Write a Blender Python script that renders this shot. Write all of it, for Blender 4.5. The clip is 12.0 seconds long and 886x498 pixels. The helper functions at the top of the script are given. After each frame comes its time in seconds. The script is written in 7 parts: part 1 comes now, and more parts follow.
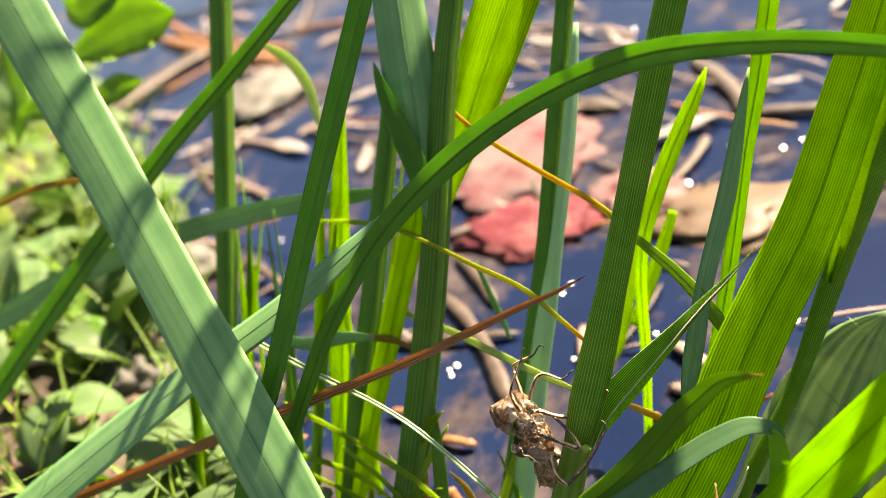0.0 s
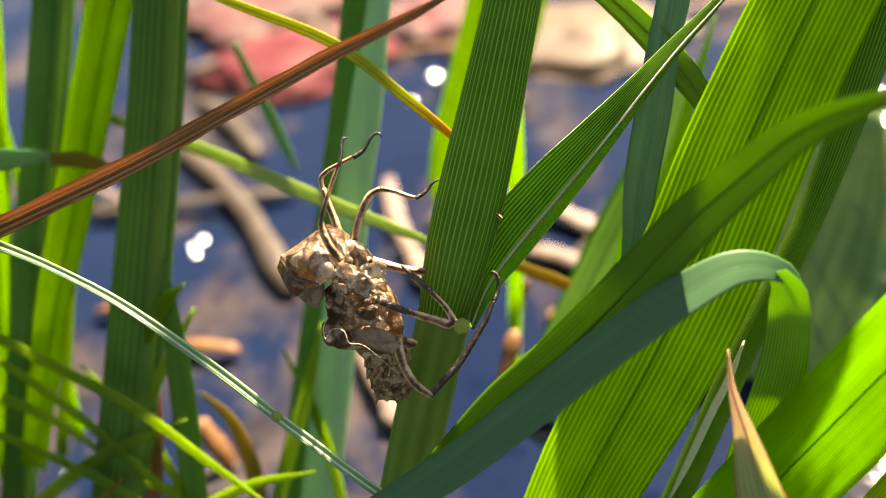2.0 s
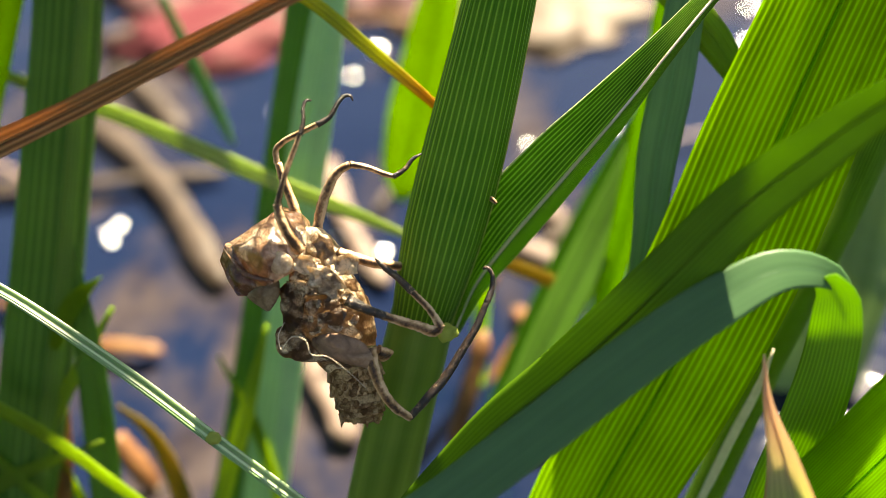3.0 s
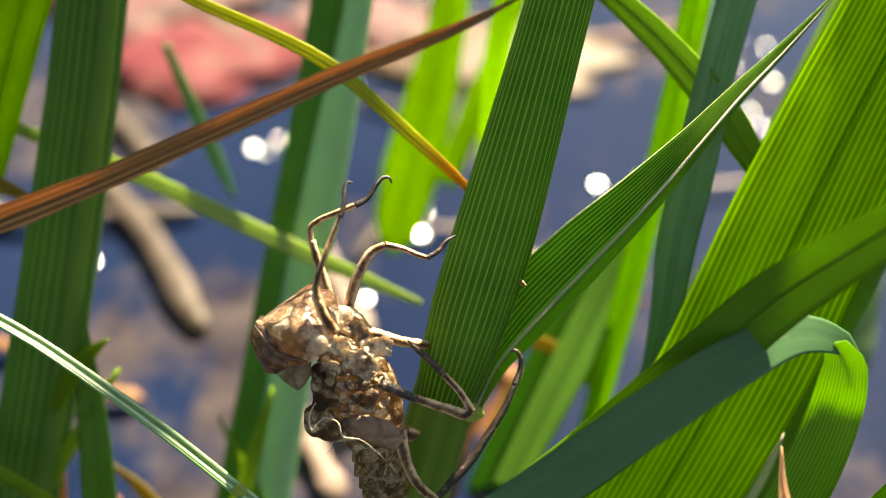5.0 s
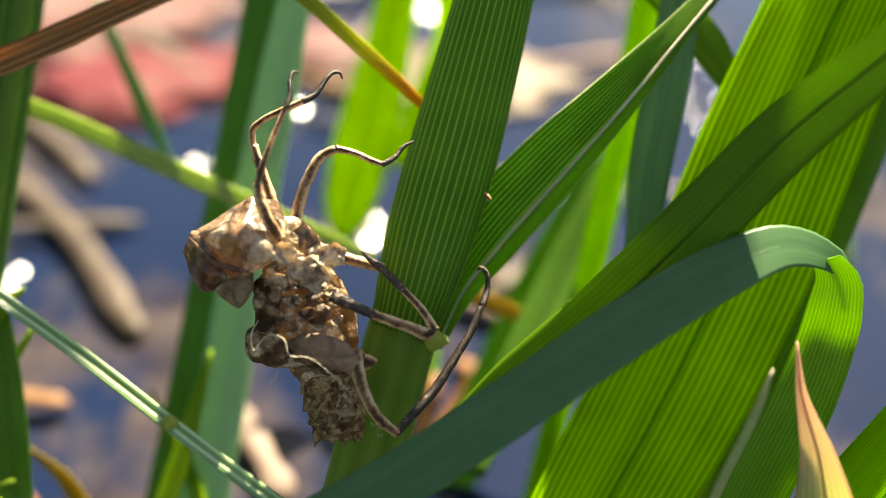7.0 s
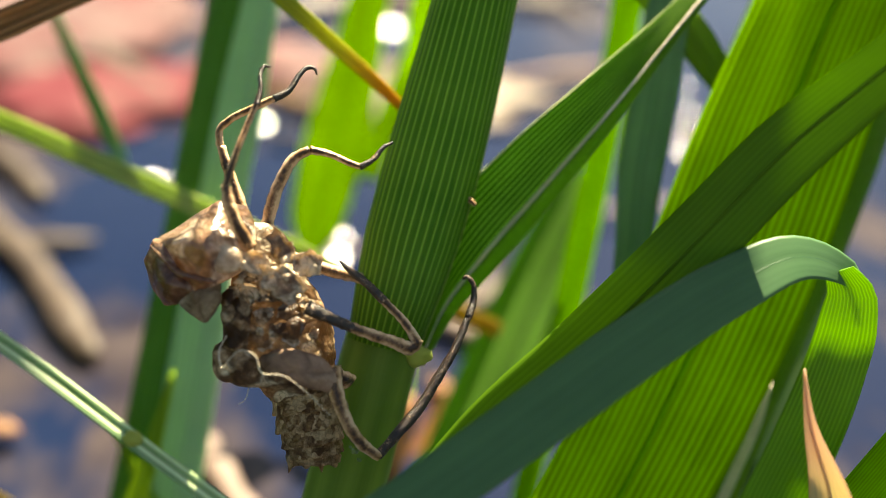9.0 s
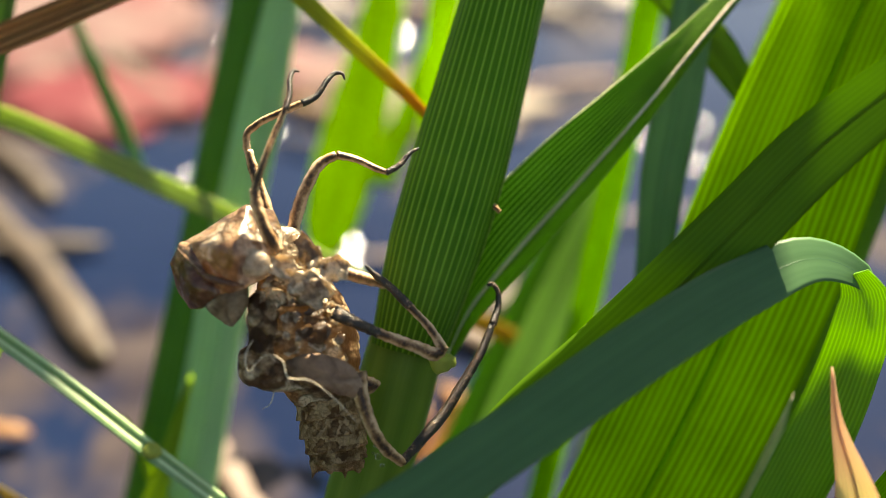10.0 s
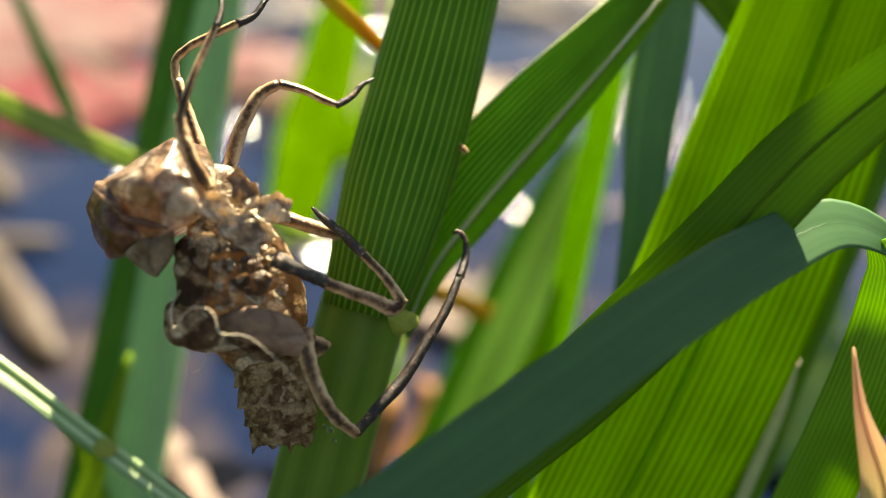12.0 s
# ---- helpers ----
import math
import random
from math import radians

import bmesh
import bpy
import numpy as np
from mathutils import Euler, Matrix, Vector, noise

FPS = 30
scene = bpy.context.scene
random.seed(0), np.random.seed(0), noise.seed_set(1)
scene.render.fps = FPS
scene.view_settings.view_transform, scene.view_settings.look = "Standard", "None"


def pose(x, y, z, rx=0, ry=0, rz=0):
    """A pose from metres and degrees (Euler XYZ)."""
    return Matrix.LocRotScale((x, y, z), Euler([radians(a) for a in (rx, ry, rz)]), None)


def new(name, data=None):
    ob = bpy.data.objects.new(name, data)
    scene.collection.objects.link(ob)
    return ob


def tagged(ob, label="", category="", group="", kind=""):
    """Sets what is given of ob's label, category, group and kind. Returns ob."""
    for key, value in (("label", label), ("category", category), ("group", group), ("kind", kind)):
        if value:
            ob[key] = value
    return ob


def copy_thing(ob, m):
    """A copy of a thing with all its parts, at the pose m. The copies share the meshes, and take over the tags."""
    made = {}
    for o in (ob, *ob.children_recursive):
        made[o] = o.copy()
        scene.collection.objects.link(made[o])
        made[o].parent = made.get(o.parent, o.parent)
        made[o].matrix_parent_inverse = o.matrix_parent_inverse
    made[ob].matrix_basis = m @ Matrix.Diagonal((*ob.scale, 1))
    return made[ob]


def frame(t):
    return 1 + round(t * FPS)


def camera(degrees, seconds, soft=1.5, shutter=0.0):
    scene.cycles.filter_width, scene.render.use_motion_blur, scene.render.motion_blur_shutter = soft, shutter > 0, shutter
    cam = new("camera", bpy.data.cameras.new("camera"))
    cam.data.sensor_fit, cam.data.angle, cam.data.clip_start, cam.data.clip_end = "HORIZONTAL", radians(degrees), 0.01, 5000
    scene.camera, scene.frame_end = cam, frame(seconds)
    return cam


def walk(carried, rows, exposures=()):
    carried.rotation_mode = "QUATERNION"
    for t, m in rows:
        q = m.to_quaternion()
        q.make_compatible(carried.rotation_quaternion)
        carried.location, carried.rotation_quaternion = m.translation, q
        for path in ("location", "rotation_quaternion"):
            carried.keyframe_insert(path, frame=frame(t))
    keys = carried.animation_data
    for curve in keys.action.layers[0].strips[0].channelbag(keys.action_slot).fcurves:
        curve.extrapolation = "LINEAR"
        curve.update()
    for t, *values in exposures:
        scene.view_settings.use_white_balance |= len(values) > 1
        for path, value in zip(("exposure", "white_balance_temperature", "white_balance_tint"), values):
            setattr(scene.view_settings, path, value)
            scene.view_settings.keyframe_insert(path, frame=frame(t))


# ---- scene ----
cam = camera(49.5, 12.0, soft=0.6)
FOCUS = new("focus_mark")


# ---- camera path ----
PATH = [
    (0, 0.07596, -0.16918, 0.23171, 58.375, 15.481, 21.456),
    (0.5, 0.06961, -0.15742, 0.21613, 56.851, 14.391, 18.613),
    (1, 0.06106, -0.14699, 0.19474, 54.604, 12.438, 14.954),
    (1.5, 0.04404, -0.13387, 0.17131, 53.523, 10.92, 11.76),
    (2, 0.02239, -0.09878, 0.14667, 51.605, 7.483, 8.058),
    (2.5, 0.01202, -0.08204, 0.13534, 50.666, 4.847, 4.81),
    (3, 0.01084, -0.08172, 0.13331, 50.539, 4.008, 4.499),
    (5, 1e-05, -0.07838, 0.13974, 51.457, 0.047, 2.637),
    (5.5, 0.00515, -0.08026, 0.12922, 53.292, 1.006, 1.497),
    (6, 0.00306, -0.08246, 0.12279, 55.705, 1.043, 0.598),
    (6.5, -9e-05, -0.0837, 0.11959, 56.894, -0.02, -0.028),
    (7, -0.00099, -0.08109, 0.11879, 56.638, -1.005, -0.442),
    (7.5, -0.00346, -0.0763, 0.1175, 56.545, -2.182, -2.013),
    (9.5, -0.00288, -0.07635, 0.11364, 58.472, -1.95, -2.713),
    (10, -0.00551, -0.07631, 0.11375, 58.538, -2.487, -2.453),
    (10.5, -0.00651, -0.0765, 0.11319, 58.814, -2.797, -2.678),
    (11, -0.0057, -0.07759, 0.11257, 58.688, -2.54, -2.114),
    (11.5, -0.00462, -0.07859, 0.11223, 58.762, -2.14, -1.696),
    (12, -0.00243, -0.07052, 0.10238, 60.016, -2.248, -3.408),
]
walk(cam, [(t, pose(x, y, z, rx, ry, rz)) for t, x, y, z, rx, ry, rz in PATH], exposures=[(0.0, 2.46, 8000, 14), (1.5, 2.47, 8000, 12), (2.5, 2.40, 7950, 8), (6.0, 2.35, 7900, 4), (12.0, 2.22, 7900, 4)])

# ---- lens depth: the focus stays on the insect shell ----
FOCUS.location = (-0.0077, -0.0026, 0.0662)
tagged(FOCUS, kind="structure")
cam.data.dof.use_dof = True
cam.data.dof.focus_object = FOCUS
cam.data.dof.aperture_fstop = 9.3

# ---- daylight ----
SUN_AZ, SUN_EL = radians(22), radians(48)     # azimuth from +Y towards +X
sun_dir = Vector((math.sin(SUN_AZ) * math.cos(SUN_EL), math.cos(SUN_AZ) * math.cos(SUN_EL), math.sin(SUN_EL)))
world = bpy.data.worlds.new("sky")
scene.world = world
world.use_nodes = True
wn = world.node_tree.nodes
sky = wn.new("ShaderNodeTexSky")
sky.sky_type = 'NISHITA'
sky.sun_disc = False
sky.sun_elevation, sky.sun_rotation = SUN_EL, SUN_AZ
world.node_tree.links.new(sky.outputs[0], wn["Background"].inputs[0])
wn["Background"].inputs[1].default_value = 0.038
sun = new("sun", bpy.data.lights.new("sun", 'SUN'))
sun.data.energy, sun.data.angle, sun.data.color = 5.0, radians(0.53), (1.0, 0.91, 0.76)
sun.rotation_euler = sun_dir.to_track_quat("Z", "Y").to_euler()
sun.location = (0, 0, 3)


# ---- materials ----
def nodes_of(name):
    m = bpy.data.materials.new(name)
    m.use_nodes = True
    nt = m.node_tree
    nt.nodes.clear()
    return m, nt, nt.nodes.new("ShaderNodeOutputMaterial")


def lk(nt, a, b):
    nt.links.new(a, b)


def math_node(nt, op, a, b=None, c=None):
    n = nt.nodes.new("ShaderNodeMath")
    n.operation = op
    for i, v in enumerate((a, b, c)):
        if v is None:
            continue
        if isinstance(v, (int, float)):
            n.inputs[i].default_value = v
        else:
            lk(nt, v, n.inputs[i])
    return n.outputs[0]


def noise_node(nt, vec, scale, detail=4, rough=0.55):
    n = nt.nodes.new("ShaderNodeTexNoise")
    n.inputs["Scale"].default_value, n.inputs["Detail"].default_value, n.inputs["Roughness"].default_value = scale, detail, rough
    if vec is not None:
        lk(nt, vec, n.inputs["Vector"])
    return n.outputs[0]


def ramp_node(nt, fac, stops):
    n = nt.nodes.new("ShaderNodeValToRGB")
    e = n.color_ramp.elements
    while len(e) < len(stops):
        e.new(0.5)
    for el, (p, c) in zip(e, stops):
        el.position, el.color = p, (*c, 1)
    lk(nt, fac, n.inputs[0])
    return n.outputs[0]


def mix_rgb(nt, fac, a, b, blend='MIX'):
    n = nt.nodes.new("ShaderNodeMix")
    n.data_type, n.blend_type = 'RGBA', blend
    for sock, v in ((n.inputs[0], fac), (n.inputs[6], a), (n.inputs[7], b)):
        if isinstance(v, (int, float)):
            sock.default_value = v
        elif isinstance(v, tuple):
            sock.default_value = (*v, 1)
        else:
            lk(nt, v, sock)
    return n.outputs[2]


def bump_node(nt, height, strength, dist):
    n = nt.nodes.new("ShaderNodeBump")
    n.inputs["Strength"].default_value, n.inputs["Distance"].default_value = strength, dist
    lk(nt, height, n.inputs["Height"])
    return n.outputs[0]


def sep_uv(nt):
    uv = nt.nodes.new("ShaderNodeUVMap")
    uv.uv_map = "uv"
    s = nt.nodes.new("ShaderNodeSeparateXYZ")
    lk(nt, uv.outputs[0], s.inputs[0])
    return uv.outputs[0], s.outputs[0], s.outputs[1]


def stretched(nt, vec, sx, sy, sz=1.0):
    m = nt.nodes.new("ShaderNodeMapping")
    m.inputs["Scale"].default_value = (sx, sy, sz)
    lk(nt, vec, m.inputs[0])
    return m.outputs[0]


def leaf_mat(name, base, dark, glow, veins=26, glow_mix=0.45, rough=0.42, edge=None, mid=None, tip=None, bump=0.5, spec=0.14, spots=0.0, sharp=1.0, vw=0.42, bands=0.0, lift=0.0):
    """Grass leaf: u runs across the blade, v along it in metres. base/dark: the two vein colours, glow: light that shines through."""
    m, nt, out = nodes_of(name)
    vec, u, v = sep_uv(nt)
    wave = math_node(nt, 'SINE', math_node(nt, 'MULTIPLY', u, veins * 6.2832))
    wave = math_node(nt, 'POWER', math_node(nt, 'MULTIPLY_ADD', wave, 0.5, 0.5), sharp)
    fine = math_node(nt, 'MULTIPLY_ADD', math_node(nt, 'SINE', math_node(nt, 'MULTIPLY', u, veins * 3.07 * 6.2832)), 0.5, 0.5)
    streak = noise_node(nt, stretched(nt, vec, 26, 45), 1.0, 3)
    blotch = noise_node(nt, stretched(nt, vec, 1.2, 130), 1.0, 4)
    info = nt.nodes.new("ShaderNodeObjectInfo")
    grain = noise_node(nt, stretched(nt, vec, 95, 30), 1.0, 3)
    vary = noise_node(nt, stretched(nt, vec, 9, 18), 1.0, 2)
    fac = math_node(nt, 'MULTIPLY', math_node(nt, 'MULTIPLY', wave, vw), math_node(nt, 'ADD', vary, 0.5))
    fac = math_node(nt, 'ADD', fac, math_node(nt, 'MULTIPLY_ADD', streak, 0.35, lift))
    fac = math_node(nt, 'ADD', fac, math_node(nt, 'MULTIPLY', grain, 0.3))
    fac = math_node(nt, 'ADD', fac, math_node(nt, 'MULTIPLY_ADD', blotch, 0.6, -0.25))
    if bands:
        broad = noise_node(nt, stretched(nt, vec, 5.5, 3), 1.0, 2)
        fac = math_node(nt, 'ADD', fac, math_node(nt, 'MULTIPLY_ADD', broad, bands * 2, -bands))
    col = mix_rgb(nt, fac, dark, base)
    trans = mix_rgb(nt, fac, tuple(c * 0.42 for c in glow), glow)
    if mid:
        d = math_node(nt, 'ABSOLUTE', math_node(nt, 'SUBTRACT', u, 0.5))
        k = math_node(nt, 'LESS_THAN', d, mid[1])
        col = mix_rgb(nt, k, col, mid[0])
        trans = mix_rgb(nt, k, trans, tuple(c * 0.7 for c in mid[0]))
    if edge:
        d = math_node(nt, 'ABSOLUTE', math_node(nt, 'SUBTRACT', u, 0.5))
        k = math_node(nt, 'GREATER_THAN', math_node(nt, 'ADD', d, math_node(nt, 'MULTIPLY', streak, 0.03)), 0.5 - edge[1])
        col = mix_rgb(nt, k, col, edge[0])
        trans = mix_rgb(nt, k, trans, edge[0])
    if tip:
        k = nt.nodes.new("ShaderNodeMapRange")
        lk(nt, math_node(nt, 'ADD', v, math_node(nt, 'MULTIPLY_ADD', streak, 0.006, -0.003)), k.inputs[0])
        k.inputs[1].default_value, k.inputs[2].default_value = tip[1], tip[2]
        col = mix_rgb(nt, k.outputs[0], col, tip[0])
        trans = mix_rgb(nt, k.outputs[0], trans, tip[0])
    if spots:
        sp = noise_node(nt, stretched(nt, vec, 5, 700), 1.0, 2)
        k = ramp_node(nt, sp, [(0.66, (0, 0, 0)), (0.72, (1, 1, 1))])
        col = mix_rgb(nt, math_node(nt, 'MULTIPLY', k, spots), col, (0.10, 0.06, 0.025))
    hs = nt.nodes.new("ShaderNodeHueSaturation")
    lk(nt, math_node(nt, 'MULTIPLY_ADD', info.outputs["Random"], 0.24, 0.88), hs.inputs["Value"])
    lk(nt, math_node(nt, 'MULTIPLY_ADD', info.outputs["Random"], 0.02, 0.49), hs.inputs["Hue"])
    lk(nt, col, hs.inputs["Color"])
    pr = nt.nodes.new("ShaderNodeBsdfPrincipled")
    lk(nt, hs.outputs[0], pr.inputs["Base Color"])
    lk(nt, math_node(nt, 'MULTIPLY_ADD', streak, 0.25, rough - 0.12), pr.inputs["Roughness"])
    pr.inputs["Specular IOR Level"].default_value = spec
    hgt = math_node(nt, 'ADD', wave, math_node(nt, 'MULTIPLY', fine, 0.35))
    bp = bump_node(nt, hgt, bump, 0.0003)
    lk(nt, bp, pr.inputs["Normal"])
    tr = nt.nodes.new("ShaderNodeBsdfTranslucent")
    lk(nt, trans, tr.inputs[0])
    lk(nt, bp, tr.inputs["Normal"])
    mx = nt.nodes.new("ShaderNodeMixShader")
    mx.inputs[0].default_value = glow_mix
    lk(nt, pr.outputs[0], mx.inputs[1])
    lk(nt, tr.outputs[0], mx.inputs[2])
    lk(nt, mx.outputs[0], out.inputs[0])
    return m


def mottled_mat(name, stops, scale, rough=0.6, bump=0.4, dist=0.0004, stretch=(1, 1, 1), spec=0.4, glow=None, glow_mix=0.0, scale2=None, metal=0.0):
    """Noisy surface in object space; stops: colour ramp over the noise."""
    m, nt, out = nodes_of(name)
    tc = nt.nodes.new("ShaderNodeTexCoord")
    vec = stretched(nt, tc.outputs["Object"], *stretch)
    n1 = noise_node(nt, vec, scale, 6, 0.62)
    n2 = noise_node(nt, vec, scale2 or scale * 5.3, 5, 0.6)
    fac = math_node(nt, 'ADD', math_node(nt, 'MULTIPLY', n1, 0.68), math_node(nt, 'MULTIPLY', n2, 0.32))
    col = ramp_node(nt, fac, stops)
    info = nt.nodes.new("ShaderNodeObjectInfo")
    hs = nt.nodes.new("ShaderNodeHueSaturation")
    lk(nt, math_node(nt, 'MULTIPLY_ADD', info.outputs["Random"], 0.4, 0.8), hs.inputs["Value"])
    lk(nt, col, hs.inputs["Color"])
    pr = nt.nodes.new("ShaderNodeBsdfPrincipled")
    lk(nt, hs.outputs[0], pr.inputs["Base Color"])
    lk(nt, math_node(nt, 'MULTIPLY_ADD', n2, 0.4, rough - 0.2), pr.inputs["Roughness"])
    pr.inputs["Specular IOR Level"].default_value = spec
    pr.inputs["Metallic"].default_value = metal
    lk(nt, bump_node(nt, fac, bump, dist), pr.inputs["Normal"])
    if glow:
        tr = nt.nodes.new("ShaderNodeBsdfTranslucent")
        tr.inputs[0].default_value = (*glow, 1)
        mx = nt.nodes.new("ShaderNodeMixShader")
        mx.inputs[0].default_value = glow_mix
        lk(nt, pr.outputs[0], mx.inputs[1])
        lk(nt, tr.outputs[0], mx.inputs[2])
        lk(nt, mx.outputs[0], out.inputs[0])
    else:
        lk(nt, pr.outputs[0], out.inputs[0])
    return m


def water_mat():
    m, nt, out = nodes_of("pond_water")
    tc = nt.nodes.new("ShaderNodeTexCoord")
    a = noise_node(nt, stretched(nt, tc.outputs["Object"], 1, 1.6, 1), 38, 3, 0.5)
    b = noise_node(nt, stretched(nt, tc.outputs["Object"], 1.3, 1, 1), 140, 2, 0.5)
    hgt = math_node(nt, 'ADD', a, math_node(nt, 'MULTIPLY', b, 0.15))
    murk = noise_node(nt, tc.outputs["Object"], 9, 4)
    sunk = noise_node(nt, stretched(nt, tc.outputs["Object"], 1.0, 0.55, 1), 21, 5, 0.62)
    # reflected sky put into the base colour as navy blue
    sky_tint = ramp_node(nt, murk, [(0.3, (0.003, 0.008, 0.030)), (0.7, (0.007, 0.014, 0.042))])
    bed = ramp_node(nt, noise_node(nt, tc.outputs["Object"], 70, 4), [(0.35, (0.022, 0.016, 0.018)), (0.65, (0.085, 0.066, 0.060))])
    pr = nt.nodes.new("ShaderNodeBsdfPrincipled")
    lk(nt, mix_rgb(nt, ramp_node(nt, sunk, [(0.50, (0, 0, 0)), (0.60, (0.85, 0.85, 0.85))]), sky_tint, bed), pr.inputs["Base Color"])
    pr.inputs["Roughness"].default_value = 0.035
    pr.inputs["IOR"].default_value = 1.33
    pr.inputs["Specular IOR Level"].default_value = 0.45
    lk(nt, bump_node(nt, hgt, 0.09, 0.004), pr.inputs["Normal"])
    lk(nt, pr.outputs[0], out.inputs[0])
    return m


REED = leaf_mat("reed_leaf_green", (0.17, 0.31, 0.04), (0.020, 0.10, 0.008), (0.44, 0.90, 0.05), veins=17, glow_mix=0.09, sharp=4.0, vw=0.75, bump=0.3)
REED_STEM = leaf_mat("reed_stem_green", (0.27, 0.44, 0.05), (0.038, 0.140, 0.006), (0.48, 0.82, 0.03), veins=36, glow_mix=0.3, rough=0.45, bump=0.4, sharp=5.0, spec=0.12, vw=0.85, lift=-0.24)
# lit copy of the stem colour, paler and with more glow
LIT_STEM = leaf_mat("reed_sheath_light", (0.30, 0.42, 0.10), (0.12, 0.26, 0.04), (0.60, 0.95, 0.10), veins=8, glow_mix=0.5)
PALE_SHEATH = leaf_mat("reed_sheath_pale", (0.46, 0.70, 0.44), (0.34, 0.58, 0.34), (0.55, 0.90, 0.42), veins=8, glow_mix=0.45, vw=0.3)
STALK = leaf_mat("reed_stalk_dark_green", (0.15, 0.30, 0.05), (0.022, 0.11, 0.010), (0.34, 0.80, 0.05), veins=24, glow_mix=0.2, rough=0.5, bump=0.4, sharp=3.0, vw=0.6)
DARK_LEAF = leaf_mat("reed_leaf_dark_green", (0.10, 0.26, 0.03), (0.03, 0.14, 0.012), (0.28, 0.75, 0.05), veins=10, glow_mix=0.3, vw=0.35, bump=0.2)
# backlit copies of the reed leaf, the brightness set in glow colour and mix
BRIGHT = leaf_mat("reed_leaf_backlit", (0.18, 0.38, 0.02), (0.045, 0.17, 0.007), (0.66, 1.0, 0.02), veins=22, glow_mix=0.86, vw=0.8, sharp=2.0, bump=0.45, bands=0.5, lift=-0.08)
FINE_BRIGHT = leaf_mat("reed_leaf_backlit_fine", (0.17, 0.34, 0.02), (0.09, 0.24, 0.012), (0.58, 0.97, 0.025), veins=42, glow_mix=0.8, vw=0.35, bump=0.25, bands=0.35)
REED_TIP = leaf_mat("reed_leaf_brown_tip", (0.12, 0.23, 0.018), (0.055, 0.145, 0.010), (0.42, 0.72, 0.03), veins=13, glow_mix=0.36, vw=0.2, bump=0.1, spec=0.06, tip=((0.40, 0.34, 0.05), 0.080, 0.087))
# the two pale vein lines put the straw's white highlights into the colour
STRAW_GREEN = leaf_mat("grass_straw_shiny", (0.62, 0.74, 0.42), (0.10, 0.24, 0.05), (0.6, 0.9, 0.2), veins=2, glow_mix=0.25, rough=0.3, spec=0.7, spots=0.6, vw=0.9, sharp=2.0, lift=-0.2)
GLAUCOUS = leaf_mat("grass_leaf_bluish", (0.25, 0.45, 0.18), (0.075, 0.215, 0.07), (0.38, 0.78, 0.15), veins=34, glow_mix=0.2, rough=0.45, mid=((0.06, 0.17, 0.06), 0.012), bump=0.06, vw=0.16, spec=0.3, bands=0.6)
BLUE = leaf_mat("bent_leaf_bluish", (0.100, 0.22, 0.096), (0.058, 0.145, 0.058), (0.42, 0.80, 0.10), veins=26, glow_mix=0.24, rough=0.42, bump=0.03, vw=0.05, spec=0.26, bands=0.4, mid=((0.05, 0.13, 0.07), 0.010))
BENT_TIP = leaf_mat("bent_leaf_underside", (0.16, 0.32, 0.04), (0.07, 0.20, 0.02), (0.58, 0.97, 0.06), veins=15, glow_mix=0.42, rough=0.45, bump=0.3, vw=0.6, sharp=2.0)
ARCH = leaf_mat("arching_leaf", (0.12, 0.25, 0.035), (0.045, 0.14, 0.018), (0.40, 0.80, 0.07), veins=18, glow_mix=0.42, mid=((0.03, 0.10, 0.015), 0.05), bump=0.25, vw=0.3)
GRASS = leaf_mat("thin_grass_green", (0.26, 0.40, 0.06), (0.15, 0.28, 0.035), (0.72, 0.95, 0.12), veins=5, glow_mix=0.62)
PALE_GRASS = leaf_mat("thin_grass_pale", (0.52, 0.60, 0.26), (0.16, 0.30, 0.07), (0.75, 0.95, 0.25), veins=3, glow_mix=0.35, spots=0.4, vw=0.8)
ORANGE_GRASS = leaf_mat("thin_grass_orange", (0.36, 0.24, 0.05), (0.22, 0.19, 0.03), (0.7, 0.52, 0.08), veins=4, glow_mix=0.4)
TURNING_GRASS = leaf_mat("thin_grass_turning", (0.66, 0.42, 0.04), (0.48, 0.34, 0.03), (0.95, 0.68, 0.06), veins=4, glow_mix=0.55, tip=((0.26, 0.42, 0.04), 0.069, 0.081))
YELLOW = leaf_mat("yellowing_leaf", (0.24, 0.38, 0.03), (0.14, 0.28, 0.02), (0.74, 0.97, 0.06), veins=14, glow_mix=0.66, spots=0.5)
BROWN = leaf_mat("dead_leaf_brown", (0.62, 0.33, 0.14), (0.065, 0.027, 0.012), (0.88, 0.46, 0.17), veins=4, glow_mix=0.32, rough=0.45, bump=1.0, spots=0.9, vw=0.7, bands=0.4, sharp=1.2)
LOWER_STEM = leaf_mat("reed_stem_yellowish", (0.24, 0.34, 0.07), (0.06, 0.17, 0.02), (0.5, 0.8, 0.10), veins=9, glow_mix=0.25, rough=0.5, bump=0.15, sharp=1.0, vw=0.3)
AXIL = leaf_mat("side_leaf_green", (0.27, 0.52, 0.05), (0.012, 0.085, 0.003), (0.42, 0.92, 0.04), veins=11, glow_mix=0.28, sharp=4.0, vw=1.0, bump=0.4, spec=0.03, edge=((0.50, 0.60, 0.28), 0.02), lift=-0.27)
YELLOW_GRASS = leaf_mat("thin_grass_yellow", (0.40, 0.46, 0.05), (0.26, 0.36, 0.03), (0.85, 0.85, 0.08), veins=3, glow_mix=0.4, tip=((0.62, 0.34, 0.03), 0.060, 0.067))
